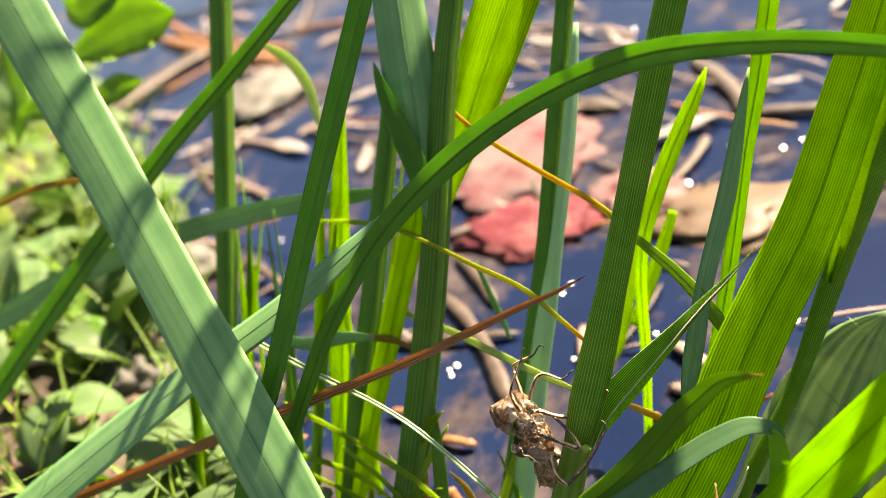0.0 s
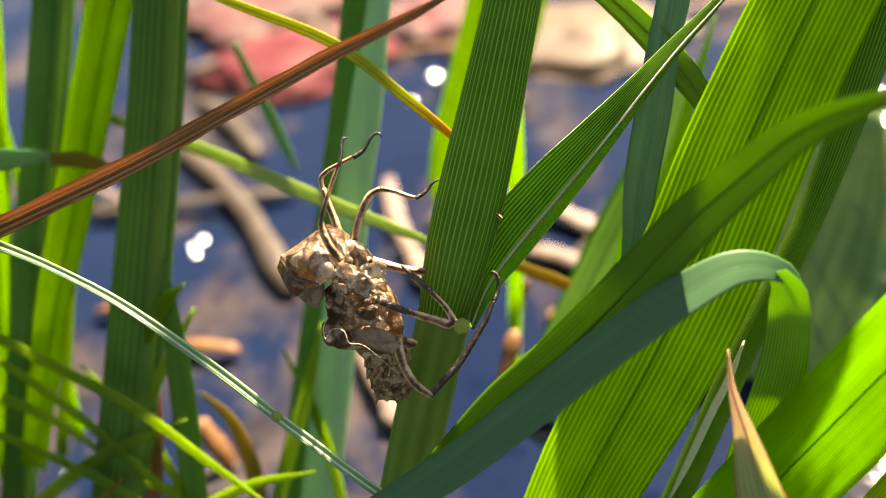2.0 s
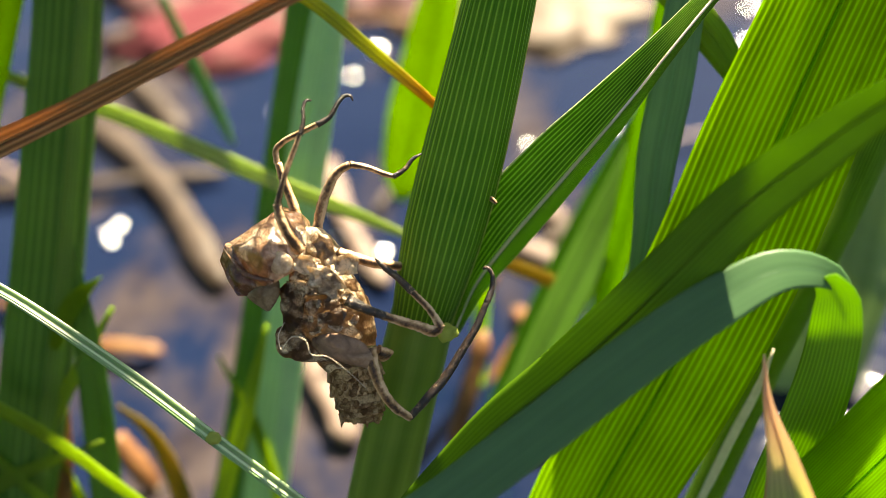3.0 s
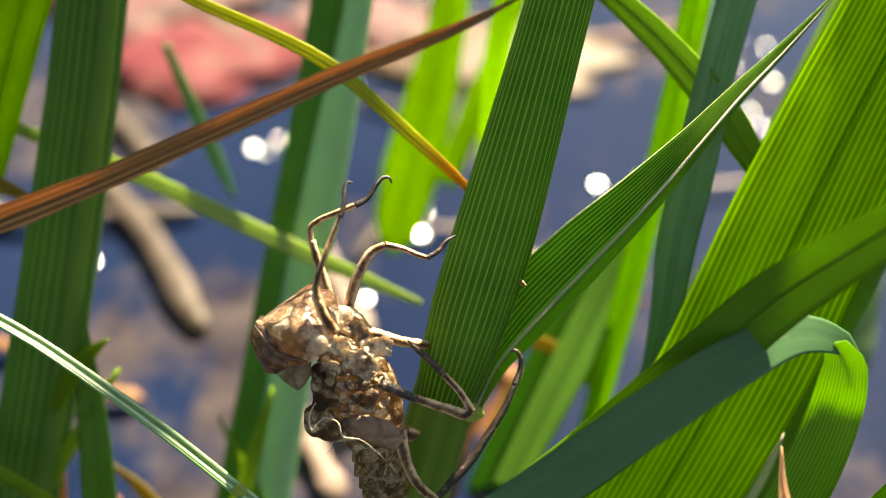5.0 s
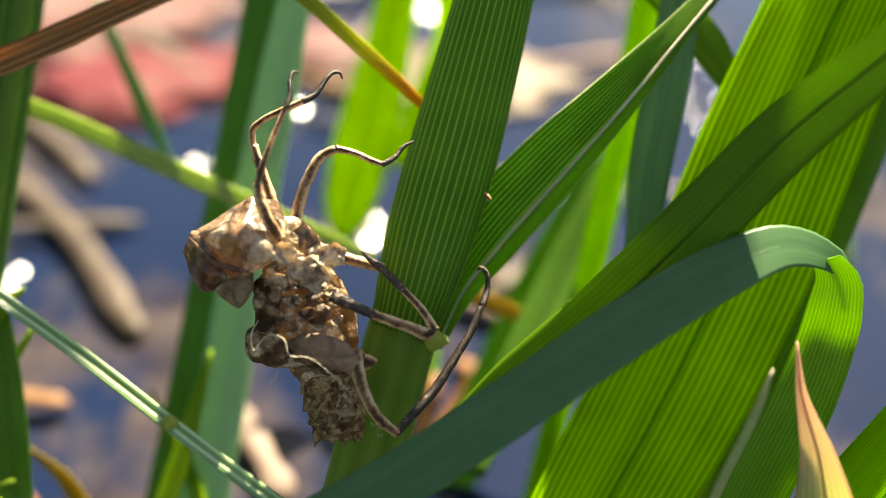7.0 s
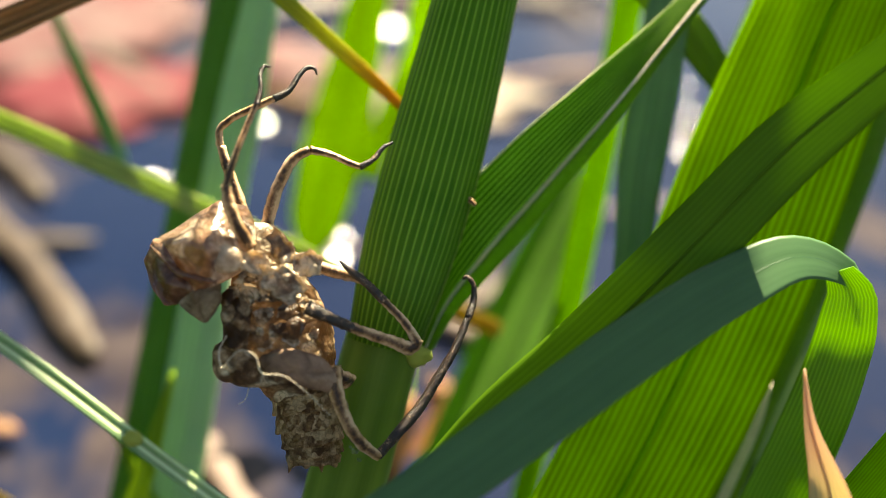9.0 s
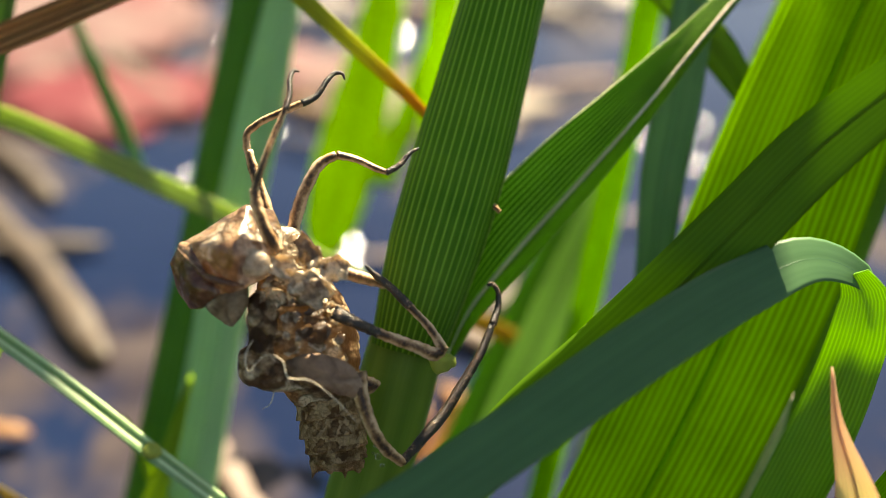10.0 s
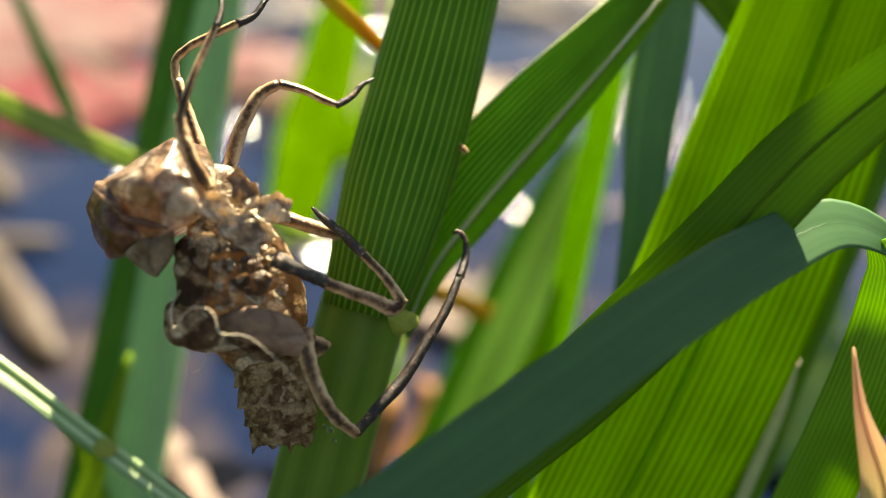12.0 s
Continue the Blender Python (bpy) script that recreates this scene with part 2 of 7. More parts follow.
DRY = leaf_mat("dry_leaf_tip", (0.58, 0.62, 0.38), (0.44, 0.52, 0.28), (0.85, 0.88, 0.4), veins=9, glow_mix=0.65, rough=0.5, bump=0.25, vw=0.25, edge=((0.62, 0.43, 0.24), 0.03), tip=((0.80, 0.60, 0.43), 0.024, 0.034))
# dark bands in the colour imitate mottled shade on the broad leaf
DOCK = leaf_mat("broad_leaf_pale", (0.34, 0.47, 0.25), (0.11, 0.22, 0.085), (0.60, 0.78, 0.32), veins=9, glow_mix=0.42, rough=0.5, vw=0.3, bump=0.5, bands=0.7, lift=-0.1)
DOCK_VEIN = leaf_mat("broad_leaf_vein", (0.42, 0.52, 0.30), (0.34, 0.45, 0.22), (0.70, 0.85, 0.36), veins=2, glow_mix=0.5)
RUST_LEAF = leaf_mat("rusty_dead_leaf", (0.40, 0.17, 0.06), (0.20, 0.08, 0.03), (0.80, 0.36, 0.12), veins=4, glow_mix=0.4)
COLLAR = leaf_mat("leaf_collar_yellow", (0.46, 0.50, 0.12), (0.30, 0.38, 0.07), (0.8, 0.85, 0.2), veins=6, glow_mix=0.4)


def shell_mat(name, stops, cell, rough, glow, glow_mix, crease=0.5, bump=1.0, fine=0.5, shine=0.28):
    """Thin dry insect skin: crumpled plates parted by dark creases, with fine wrinkles, faintly see-through."""
    m, nt, out = nodes_of(name)
    tc = nt.nodes.new("ShaderNodeTexCoord")
    warp = nt.nodes.new("ShaderNodeTexNoise")
    warp.inputs["Scale"].default_value = cell * 0.8
    warp.inputs["Detail"].default_value = 3
    lk(nt, tc.outputs["Object"], warp.inputs["Vector"])
    va = nt.nodes.new("ShaderNodeVectorMath")
    va.operation = 'MULTIPLY_ADD'
    lk(nt, warp.outputs["Color"], va.inputs[0])
    va.inputs[1].default_value = (1.6 / cell,) * 3
    lk(nt, tc.outputs["Object"], va.inputs[2])

    def cracks(scale):
        vo = nt.nodes.new("ShaderNodeTexVoronoi")
        vo.feature = 'DISTANCE_TO_EDGE'
        vo.inputs["Scale"].default_value = scale
        lk(nt, va.outputs[0], vo.inputs["Vector"])
        return vo.outputs[0]
    big, small = cracks(cell), cracks(cell * 2.7)
    vc = nt.nodes.new("ShaderNodeTexVoronoi")
    vc.inputs["Scale"].default_value = cell
    lk(nt, va.outputs[0], vc.inputs["Vector"])
    n1 = noise_node(nt, tc.outputs["Object"], cell * 0.55, 5, 0.6)
    n2 = noise_node(nt, tc.outputs["Object"], cell * 4.5, 5, 0.65)
    tone = nt.nodes.new("ShaderNodeSeparateColor")
    lk(nt, vc.outputs["Color"], tone.inputs[0])
    fac = math_node(nt, 'ADD', math_node(nt, 'MULTIPLY', n1, 0.62), math_node(nt, 'MULTIPLY', n2, 0.26))
    fac = math_node(nt, 'ADD', fac, math_node(nt, 'MULTIPLY_ADD', tone.outputs[0], 0.22, -0.03))
    col = ramp_node(nt, fac, stops)
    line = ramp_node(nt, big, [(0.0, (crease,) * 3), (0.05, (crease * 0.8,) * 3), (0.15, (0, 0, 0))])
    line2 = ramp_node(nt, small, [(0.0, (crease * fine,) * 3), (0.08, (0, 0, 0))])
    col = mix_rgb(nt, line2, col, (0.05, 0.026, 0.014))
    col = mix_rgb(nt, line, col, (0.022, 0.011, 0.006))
    pr = nt.nodes.new("ShaderNodeBsdfPrincipled")
    lk(nt, col, pr.inputs["Base Color"])
    lk(nt, math_node(nt, 'MULTIPLY_ADD', n2, 0.4, rough - 0.2), pr.inputs["Roughness"])
    pr.inputs["Specular IOR Level"].default_value = shine
    pr.inputs["Coat Weight"].default_value = 0.6 * (shine > 0.5)
    pr.inputs["Coat Roughness"].default_value = 0.22
    hgt = math_node(nt, 'ADD', math_node(nt, 'MINIMUM', big, 0.25), math_node(nt, 'MULTIPLY', n2, 0.14))
    hgt = math_node(nt, 'ADD', hgt, math_node(nt, 'MULTIPLY', math_node(nt, 'MINIMUM', small, 0.2), 0.5 * fine))
    hgt = math_node(nt, 'ADD', hgt, math_node(nt, 'MULTIPLY', n1, 0.6))
    nb = bump_node(nt, hgt, bump, 0.0009)
    lk(nt, nb, pr.inputs["Normal"])
    tr = nt.nodes.new("ShaderNodeBsdfTranslucent")
    lk(nt, mix_rgb(nt, 0.55, col, glow), tr.inputs[0])
    mx = nt.nodes.new("ShaderNodeMixShader")
    mx.inputs[0].default_value = glow_mix
    lk(nt, pr.outputs[0], mx.inputs[1])
    lk(nt, tr.outputs[0], mx.inputs[2])
    lk(nt, mx.outputs[0], out.inputs[0])
    return m



def leg_mat(name, stops, stripes):
    """Dry leg skin: grooves along the leg (u runs round it), blotches and fine grain."""
    m, nt, out = nodes_of(name)
    tc = nt.nodes.new("ShaderNodeTexCoord")
    _, u, v = sep_uv(nt)
    groove = math_node(nt, 'MULTIPLY_ADD', math_node(nt, 'SINE', math_node(nt, 'MULTIPLY', u, stripes * 6.2832)), 0.5, 0.5)
    blot = noise_node(nt, tc.outputs["Object"], 480, 5, 0.6)
    fine = noise_node(nt, tc.outputs["Object"], 3000, 4, 0.6)
    fac = math_node(nt, 'ADD', math_node(nt, 'MULTIPLY', blot, 0.62), math_node(nt, 'MULTIPLY', fine, 0.24))
    fac = math_node(nt, 'ADD', fac, math_node(nt, 'MULTIPLY_ADD', groove, 0.20, -0.03))
    col = ramp_node(nt, fac, stops)
    pr = nt.nodes.new("ShaderNodeBsdfPrincipled")
    lk(nt, col, pr.inputs["Base Color"])
    pr.inputs["Roughness"].default_value = 0.38
    pr.inputs["Specular IOR Level"].default_value = 0.5
    hgt = math_node(nt, 'ADD', math_node(nt, 'MULTIPLY', groove, 0.5), math_node(nt, 'MULTIPLY', fine, 0.6))
    lk(nt, bump_node(nt, hgt, 0.7, 0.0003), pr.inputs["Normal"])
    tr = nt.nodes.new("ShaderNodeBsdfTranslucent")
    lk(nt, col, tr.inputs[0])
    mx = nt.nodes.new("ShaderNodeMixShader")
    mx.inputs[0].default_value = 0.15
    lk(nt, pr.outputs[0], mx.inputs[1])
    lk(nt, tr.outputs[0], mx.inputs[2])
    lk(nt, mx.outputs[0], out.inputs[0])
    return m


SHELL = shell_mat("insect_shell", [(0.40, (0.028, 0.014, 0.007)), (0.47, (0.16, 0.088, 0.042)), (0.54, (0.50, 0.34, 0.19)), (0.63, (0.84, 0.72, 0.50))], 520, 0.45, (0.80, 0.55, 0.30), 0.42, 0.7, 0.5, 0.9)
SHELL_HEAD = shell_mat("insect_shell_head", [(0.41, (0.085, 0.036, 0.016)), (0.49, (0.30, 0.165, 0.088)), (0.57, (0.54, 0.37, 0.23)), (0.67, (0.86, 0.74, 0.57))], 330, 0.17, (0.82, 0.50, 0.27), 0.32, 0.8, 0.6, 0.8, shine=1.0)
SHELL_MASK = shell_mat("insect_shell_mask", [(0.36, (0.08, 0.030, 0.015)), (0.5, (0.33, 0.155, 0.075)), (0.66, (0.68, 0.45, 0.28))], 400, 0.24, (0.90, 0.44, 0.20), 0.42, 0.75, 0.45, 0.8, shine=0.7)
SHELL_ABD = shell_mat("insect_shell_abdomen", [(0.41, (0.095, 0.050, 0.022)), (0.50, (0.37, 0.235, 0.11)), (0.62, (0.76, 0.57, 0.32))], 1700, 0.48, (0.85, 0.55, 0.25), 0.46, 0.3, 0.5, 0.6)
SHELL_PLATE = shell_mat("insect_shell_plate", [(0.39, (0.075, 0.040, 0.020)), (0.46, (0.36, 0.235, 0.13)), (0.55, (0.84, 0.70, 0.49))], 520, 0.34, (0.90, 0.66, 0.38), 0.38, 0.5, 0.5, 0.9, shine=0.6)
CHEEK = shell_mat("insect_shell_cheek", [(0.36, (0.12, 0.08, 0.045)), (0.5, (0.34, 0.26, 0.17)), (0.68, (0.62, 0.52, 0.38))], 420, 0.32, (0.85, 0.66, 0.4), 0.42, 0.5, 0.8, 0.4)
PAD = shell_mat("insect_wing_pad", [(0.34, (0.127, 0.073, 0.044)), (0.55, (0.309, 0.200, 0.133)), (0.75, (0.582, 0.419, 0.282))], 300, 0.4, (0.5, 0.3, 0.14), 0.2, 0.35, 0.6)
LEG = leg_mat("insect_leg_tan", [(0.38, (0.045, 0.020, 0.009)), (0.45, (0.21, 0.105, 0.047)), (0.52, (0.50, 0.30, 0.145)), (0.61, (0.80, 0.57, 0.36))], 3)
LEG_DARK = mottled_mat("insect_leg_dark", [(0.45, (0.010, 0.007, 0.005)), (0.56, (0.045, 0.024, 0.013)), (0.65, (0.42, 0.27, 0.16))], 1300, rough=0.36, bump=0.9, dist=0.0003, spec=0.6)
EYE = mottled_mat("insect_eye_clear", [(0.40, (0.24, 0.15, 0.09)), (0.5, (0.46, 0.34, 0.23)), (0.62, (0.70, 0.58, 0.42))], 700, rough=0.18, bump=0.9, dist=0.0004, spec=1.0, glow=(0.85, 0.68, 0.45), glow_mix=0.3)
FIBRE = mottled_mat("pale_fibre", [(0.3, (0.55, 0.46, 0.32)), (0.7, (0.75, 0.66, 0.5))], 900, rough=0.5)
WATER = water_mat()
MUD = mottled_mat("pond_mud", [(0.3, (0.018, 0.013, 0.009)), (0.5, (0.05, 0.036, 0.024)), (0.7, (0.12, 0.09, 0.06))], 60, rough=0.7, bump=0.8, dist=0.003)
STRAW = mottled_mat("floating_straw", [(0.3, (0.024, 0.014, 0.010)), (0.5, (0.052, 0.034, 0.023)), (0.7, (0.091, 0.063, 0.045))], 160, rough=0.6, bump=0.5)
PALE_STRAW = mottled_mat("pale_floating_straw", [(0.3, (0.094, 0.061, 0.050)), (0.5, (0.173, 0.122, 0.101)), (0.7, (0.238, 0.180, 0.151))], 160, rough=0.6, bump=0.5)
RUST = mottled_mat("rusty_stalk", [(0.3, (0.088, 0.033, 0.011)), (0.5, (0.198, 0.083, 0.028)), (0.7, (0.275, 0.149, 0.055))], 120, rough=0.6)
PINK = mottled_mat("pink_stone", [(0.34, (0.115, 0.020, 0.027)), (0.42, (0.145, 0.058, 0.062)), (0.49, (0.165, 0.096, 0.096)), (0.62, (0.195, 0.145, 0.140))], 34, rough=0.85, bump=0.6, dist=0.003, scale2=120, spec=0.1)
RED = mottled_mat("red_stone", [(0.32, (0.070, 0.010, 0.016)), (0.48, (0.120, 0.026, 0.034)), (0.64, (0.165, 0.085, 0.080))], 40, rough=0.85, bump=0.4, dist=0.002, spec=0.1)
TAN = mottled_mat("tan_stone", [(0.30, (0.040, 0.020, 0.009)), (0.5, (0.071, 0.040, 0.020)), (0.7, (0.096, 0.063, 0.033))], 30, rough=0.6, bump=0.4, dist=0.002)
PALE_STONE = mottled_mat("pale_bank_stone", [(0.3, (0.17, 0.14, 0.125)), (0.5, (0.29, 0.25, 0.23)), (0.7, (0.38, 0.34, 0.31))], 40, rough=0.7, bump=0.5, dist=0.002)
GREY = mottled_mat("grey_stone", [(0.3, (0.054, 0.051, 0.045)), (0.5, (0.102, 0.096, 0.084)), (0.7, (0.156, 0.150, 0.132))], 40, rough=0.7, bump=0.5, dist=0.002)
# mirror metal for the domes that imitate sun glints on the water
GLINT = mottled_mat("sun_glint_mirror", [(0.3, (0.9, 0.9, 0.9)), (0.7, (0.95, 0.95, 0.95))], 50, rough=0.34, bump=0.0, metal=1.0)
SMALL_LEAF = leaf_mat("small_leaf_green", (0.16, 0.28, 0.06), (0.08, 0.18, 0.03), (0.50, 0.80, 0.08), veins=2, glow_mix=0.5)
PALE_LEAF = leaf_mat("small_leaf_pale", (0.16, 0.24, 0.11), (0.08, 0.15, 0.05), (0.34, 0.52, 0.16), veins=2, glow_mix=0.4, bump=0.1, vw=0.2)

DROP = bpy.data.materials.new("water_drop")
DROP.use_nodes = True
DROP.node_tree.nodes["Principled BSDF"].inputs["Transmission Weight"].default_value = 1.0
DROP.node_tree.nodes["Principled BSDF"].inputs["Roughness"].default_value = 0.02
DROP.node_tree.nodes["Principled BSDF"].inputs["IOR"].default_value = 1.33
SPROUT = mottled_mat("bank_grass_green", [(0.3, (0.060, 0.120, 0.015)), (0.5, (0.135, 0.240, 0.030)), (0.7, (0.255, 0.300, 0.075))], 40, rough=0.5, bump=0.2, glow=(0.5, 0.75, 0.1), glow_mix=0.4)


# ---- mesh helpers ----
def part(name, bm, material, parent=None, label="", smooth=True):
    me = bpy.data.meshes.new(name)
    bm.normal_update()
    bm.to_mesh(me)
    bm.free()
    me.materials.append(material)
    if smooth:
        me.polygons.foreach_set("use_smooth", [True] * len(me.polygons))
    ob = new(name, me)
    if parent is not None:
        ob.parent = parent
    if label:
        tagged(ob, label)
    return ob


def holder(name, label, category, group=""):
    return tagged(new(name), label, category, group)


def spline(pts, n):
    """n+1 evenly spread samples of a smooth curve through rows of numbers (the first three are the place)."""
    a = np.array(pts, float)
    d = np.linalg.norm(np.diff(a[:, :3], axis=0), axis=1)
    k = np.concatenate([[0], np.cumsum(np.maximum(d, 1e-6))])
    t = np.zeros_like(a)                                   # tangents by chord length
    t[0], t[-1] = (a[1] - a[0]) / (k[1] - k[0]), (a[-1] - a[-2]) / (k[-1] - k[-2])
    for i in range(1, len(a) - 1):
        h0, h1 = k[i] - k[i - 1], k[i + 1] - k[i]
        t[i] = ((a[i] - a[i - 1]) / h0 * h1 + (a[i + 1] - a[i]) / h1 * h0) / (h0 + h1)
    out = []
    for s in np.linspace(0, k[-1], n + 1):
        i = min(max(int(np.searchsorted(k, s, side="right")) - 1, 0), len(a) - 2)
        h = k[i + 1] - k[i]
        f = (s - k[i]) / h
        out.append((2 * f ** 3 - 3 * f ** 2 + 1) * a[i] + (f ** 3 - 2 * f ** 2 + f) * h * t[i]
                   + (3 * f ** 2 - 2 * f ** 3) * a[i + 1] + (f ** 3 - f ** 2) * h * t[i + 1])
    return np.array(out)


VIEW = Vector((0.05, -0.82, 0.57)).normalized()
UPRIGHT = Vector((-0.15, -0.95, 0.28)).normalized()


def strip(pts, face=None, fold=0.0, wave=0.0, thick=0.0003, n=40, cols=8, rib=0.0, seed=0, wide=1.0, ragged=0.0):
    """A leaf blade as a thin closed sheet along rows of (x, y, z, width, turn in degrees). fold: degrees by which both halves
    bend towards the face (or away from it); wave: uneven margins, metres; rib: height of the midrib on the back."""
    rng = random.Random(seed)
    rows = [tuple(p) + (0.0,) * (5 - len(p)) for p in pts]
    sm = spline(rows, n)
    face = Vector(face if face else UPRIGHT).normalized()
    bm = bmesh.new()
    uvl = bm.loops.layers.uv.new("uv")
    ph, ph2 = rng.uniform(0, 6), rng.uniform(0, 6)
    front, back, uvs = [], [], {}
    length = 0.0
    for i, row in enumerate(sm):
        c = Vector(row[:3])
        t = Vector(sm[min(i + 1, n)][:3]) - Vector(sm[max(i - 1, 0)][:3])
        t.normalize()
        if i:
            length += (c - Vector(sm[i - 1][:3])).length
        side = t.cross(face)
        side.normalize()
        nor = side.cross(t)
        turn = Matrix.Rotation(radians(row[4]), 3, t)
        side, nor = turn @ side, turn @ nor
        w = max(row[3], 0.00005) * wide
        fr, bk = [], []
        for j in range(cols + 1):
            s = j / cols * 2 - 1
            if ragged and abs(s) == 1:
                s *= 1 + rng.uniform(-ragged, ragged)
            x = s * w / 2 * math.cos(radians(fold))
            lift = abs(s) * w / 2 * math.sin(radians(fold)) + wave * s * math.sin(length * 210 + ph) + 0.5 * wave * s * s * math.sin(length * 470 + ph2)
            p = c + side * x + nor * lift
            th = thick * (1 - 0.75 * s * s) / 2
            rb = rib * math.exp(-(s / 0.09) ** 2)
            a, b = bm.verts.new(p + nor * th), bm.verts.new(p - nor * (th + rb))
            uvs[a] = uvs[b] = (j / cols, length)
            fr.append(a)
            bk.append(b)
        front.append(fr)
        back.append(bk)

    def quad(*vs):
        f = bm.faces.new(vs)
        for lo in f.loops:
            lo[uvl].uv = uvs[lo.vert]
    for i in range(n):
        for j in range(cols):
            quad(front[i][j], front[i + 1][j], front[i + 1][j + 1], front[i][j + 1])
            quad(back[i][j + 1], back[i + 1][j + 1], back[i + 1][j], back[i][j])
        quad(front[i][0], back[i][0], back[i + 1][0], front[i + 1][0])
        quad(front[i + 1][cols], back[i + 1][cols], back[i][cols], front[i][cols])
    for i in (0, n):
        for j in range(cols):
            vs = (front[i][j], front[i][j + 1], back[i][j + 1], back[i][j])
            quad(*(vs if i == 0 else vs[::-1]))
    bmesh.ops.recalc_face_normals(bm, faces=bm.faces[:])
    return bm


def tube(pts, n=24, sides=10, flat=1.0, bumps=0.0, seed=0, caps=True, face=None, ridges=0):
    """A round stalk along rows of (x, y, z, diameter)."""
    rng = random.Random(seed)
    sm = spline([tuple(p)[:4] for p in pts], n)
    face = Vector(face if face else VIEW).normalized()
    bm = bmesh.new()
    uvl = bm.loops.layers.uv.new("uv")
    rings, uvs, length = [], {}, 0.0
    for i, row in enumerate(sm):
        c = Vector(row[:3])
        t = (Vector(sm[min(i + 1, n)][:3]) - Vector(sm[max(i - 1, 0)][:3])).normalized()
        if i:
            length += (c - Vector(sm[i - 1][:3])).length
        side = t.cross(face).normalized()
        nor = side.cross(t)
        r = max(row[3], 0.00004) / 2
        ring = []
        for j in range(sides):
            a = 2 * math.pi * j / sides
            k = 1 + rng.uniform(-bumps, bumps)
            if ridges:
                k += 0.006 * math.cos(a * ridges)
            v = bm.verts.new(c + side * (math.cos(a) * r * k) + nor * (math.sin(a) * r * k * flat))
            uvs[v] = (j / sides, length)
            ring.append(v)
        rings.append(ring)
    for i in range(n):
        for j in range(sides):
            f = bm.faces.new((rings[i][j], rings[i][(j + 1) % sides], rings[i + 1][(j + 1) % sides], rings[i + 1][j]))
            for lo in f.loops:
                u, v = uvs[lo.vert]
                lo[uvl].uv = (1.0 if (j == sides - 1 and u == 0) else u, v)
    if caps:
        bm.faces.new(rings[0][::-1])
        bm.faces.new(rings[-1])
    return bm


def lump(c, radii, axes=None, noise_amp=0.12, noise_scale=1.6, seg=(28, 18), seed=0.0):
    """A rounded uneven body about c; axes: a 3x3 matrix."""
    bm = bmesh.new()
    bmesh.ops.create_uvsphere(bm, u_segments=seg[0], v_segments=seg[1], radius=1)
    m = axes if axes else Matrix.Identity(3)
    for v in bm.verts:
        d = 1 + noise_amp * noise.noise(v.co * noise_scale + Vector((seed, seed * 1.7, 0))) + 0.4 * noise_amp * noise.noise(v.co * noise_scale * 3.1 + Vector((0, seed, seed)))
        p = Vector((v.co.x * radii[0], v.co.y * radii[1], v.co.z * radii[2])) * d
        v.co = Vector(c) + m @ p
    return bm


def grown(rows, more=0.34, rise=0.55):
    """The same stalk or leaf with its upper end carried on above, straightening and thinning out to a point."""
    rows = [tuple(r) for r in rows]
    flip = rows[0][2] > rows[-1][2]
    up = rows[::-1] if flip else rows
    p, d = Vector(up[-1][:3]), (Vector(up[-1][:3]) - Vector(up[-2][:3])).normalized()
    step = more / 6
    for k in range(6):
        d = (d + Vector((0, 0, rise * 0.25))).normalized()
        p = p + d * step
        up = up + [(*p, max(0.0001, up[-1][3] * (0.97 - 0.16 * k)))]
    return up[::-1] if flip else up


def shade_leaves(top, rows, mat, seed, count=3, towards=None):
    """Unseen leaves high on a reed, arching outwards, added to cast dappled shade."""
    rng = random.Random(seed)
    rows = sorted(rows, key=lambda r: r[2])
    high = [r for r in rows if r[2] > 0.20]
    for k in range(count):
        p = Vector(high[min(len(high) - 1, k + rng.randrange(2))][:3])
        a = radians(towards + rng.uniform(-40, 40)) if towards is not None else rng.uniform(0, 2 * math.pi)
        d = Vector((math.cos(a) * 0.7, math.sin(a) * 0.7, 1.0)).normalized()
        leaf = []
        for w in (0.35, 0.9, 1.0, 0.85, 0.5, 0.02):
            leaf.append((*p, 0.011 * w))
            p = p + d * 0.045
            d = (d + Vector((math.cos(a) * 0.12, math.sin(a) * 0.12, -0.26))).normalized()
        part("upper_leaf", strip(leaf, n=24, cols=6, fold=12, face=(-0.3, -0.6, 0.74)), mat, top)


def leaf_thing(name, label, category, pts, mat, group="", rib_mat=None, rib_w=0.0006, **kw):
    """A single leaf as a thing with its blade and, where it shows, its midrib."""
    top = holder(name, label, category, group)
    base = Vector(pts[0][:3])
    top.location = base
    loc = [(p[0] - base.x, p[1] - base.y, p[2] - base.z) + tuple(p[3:]) for p in pts]
    b = part("blade", strip(loc, **kw), mat, top)
    widest = max(p[3] for p in pts)
    if rib_mat is None and widest > 0.0009:
        rib_mat, rib_w = mat, min(0.00035, widest * 0.1)
    if rib_mat:
        face = Vector(kw.get("face") or UPRIGHT).normalized()
        off = face * 0.0001
        r = [(p[0] + off.x, p[1] + off.y, p[2] + off.z, min(rib_w, p[3] * 0.3)) for p in loc]
        part("midrib", tube(r, n=kw.get("n", 40), sides=6), rib_mat, b)
    return top


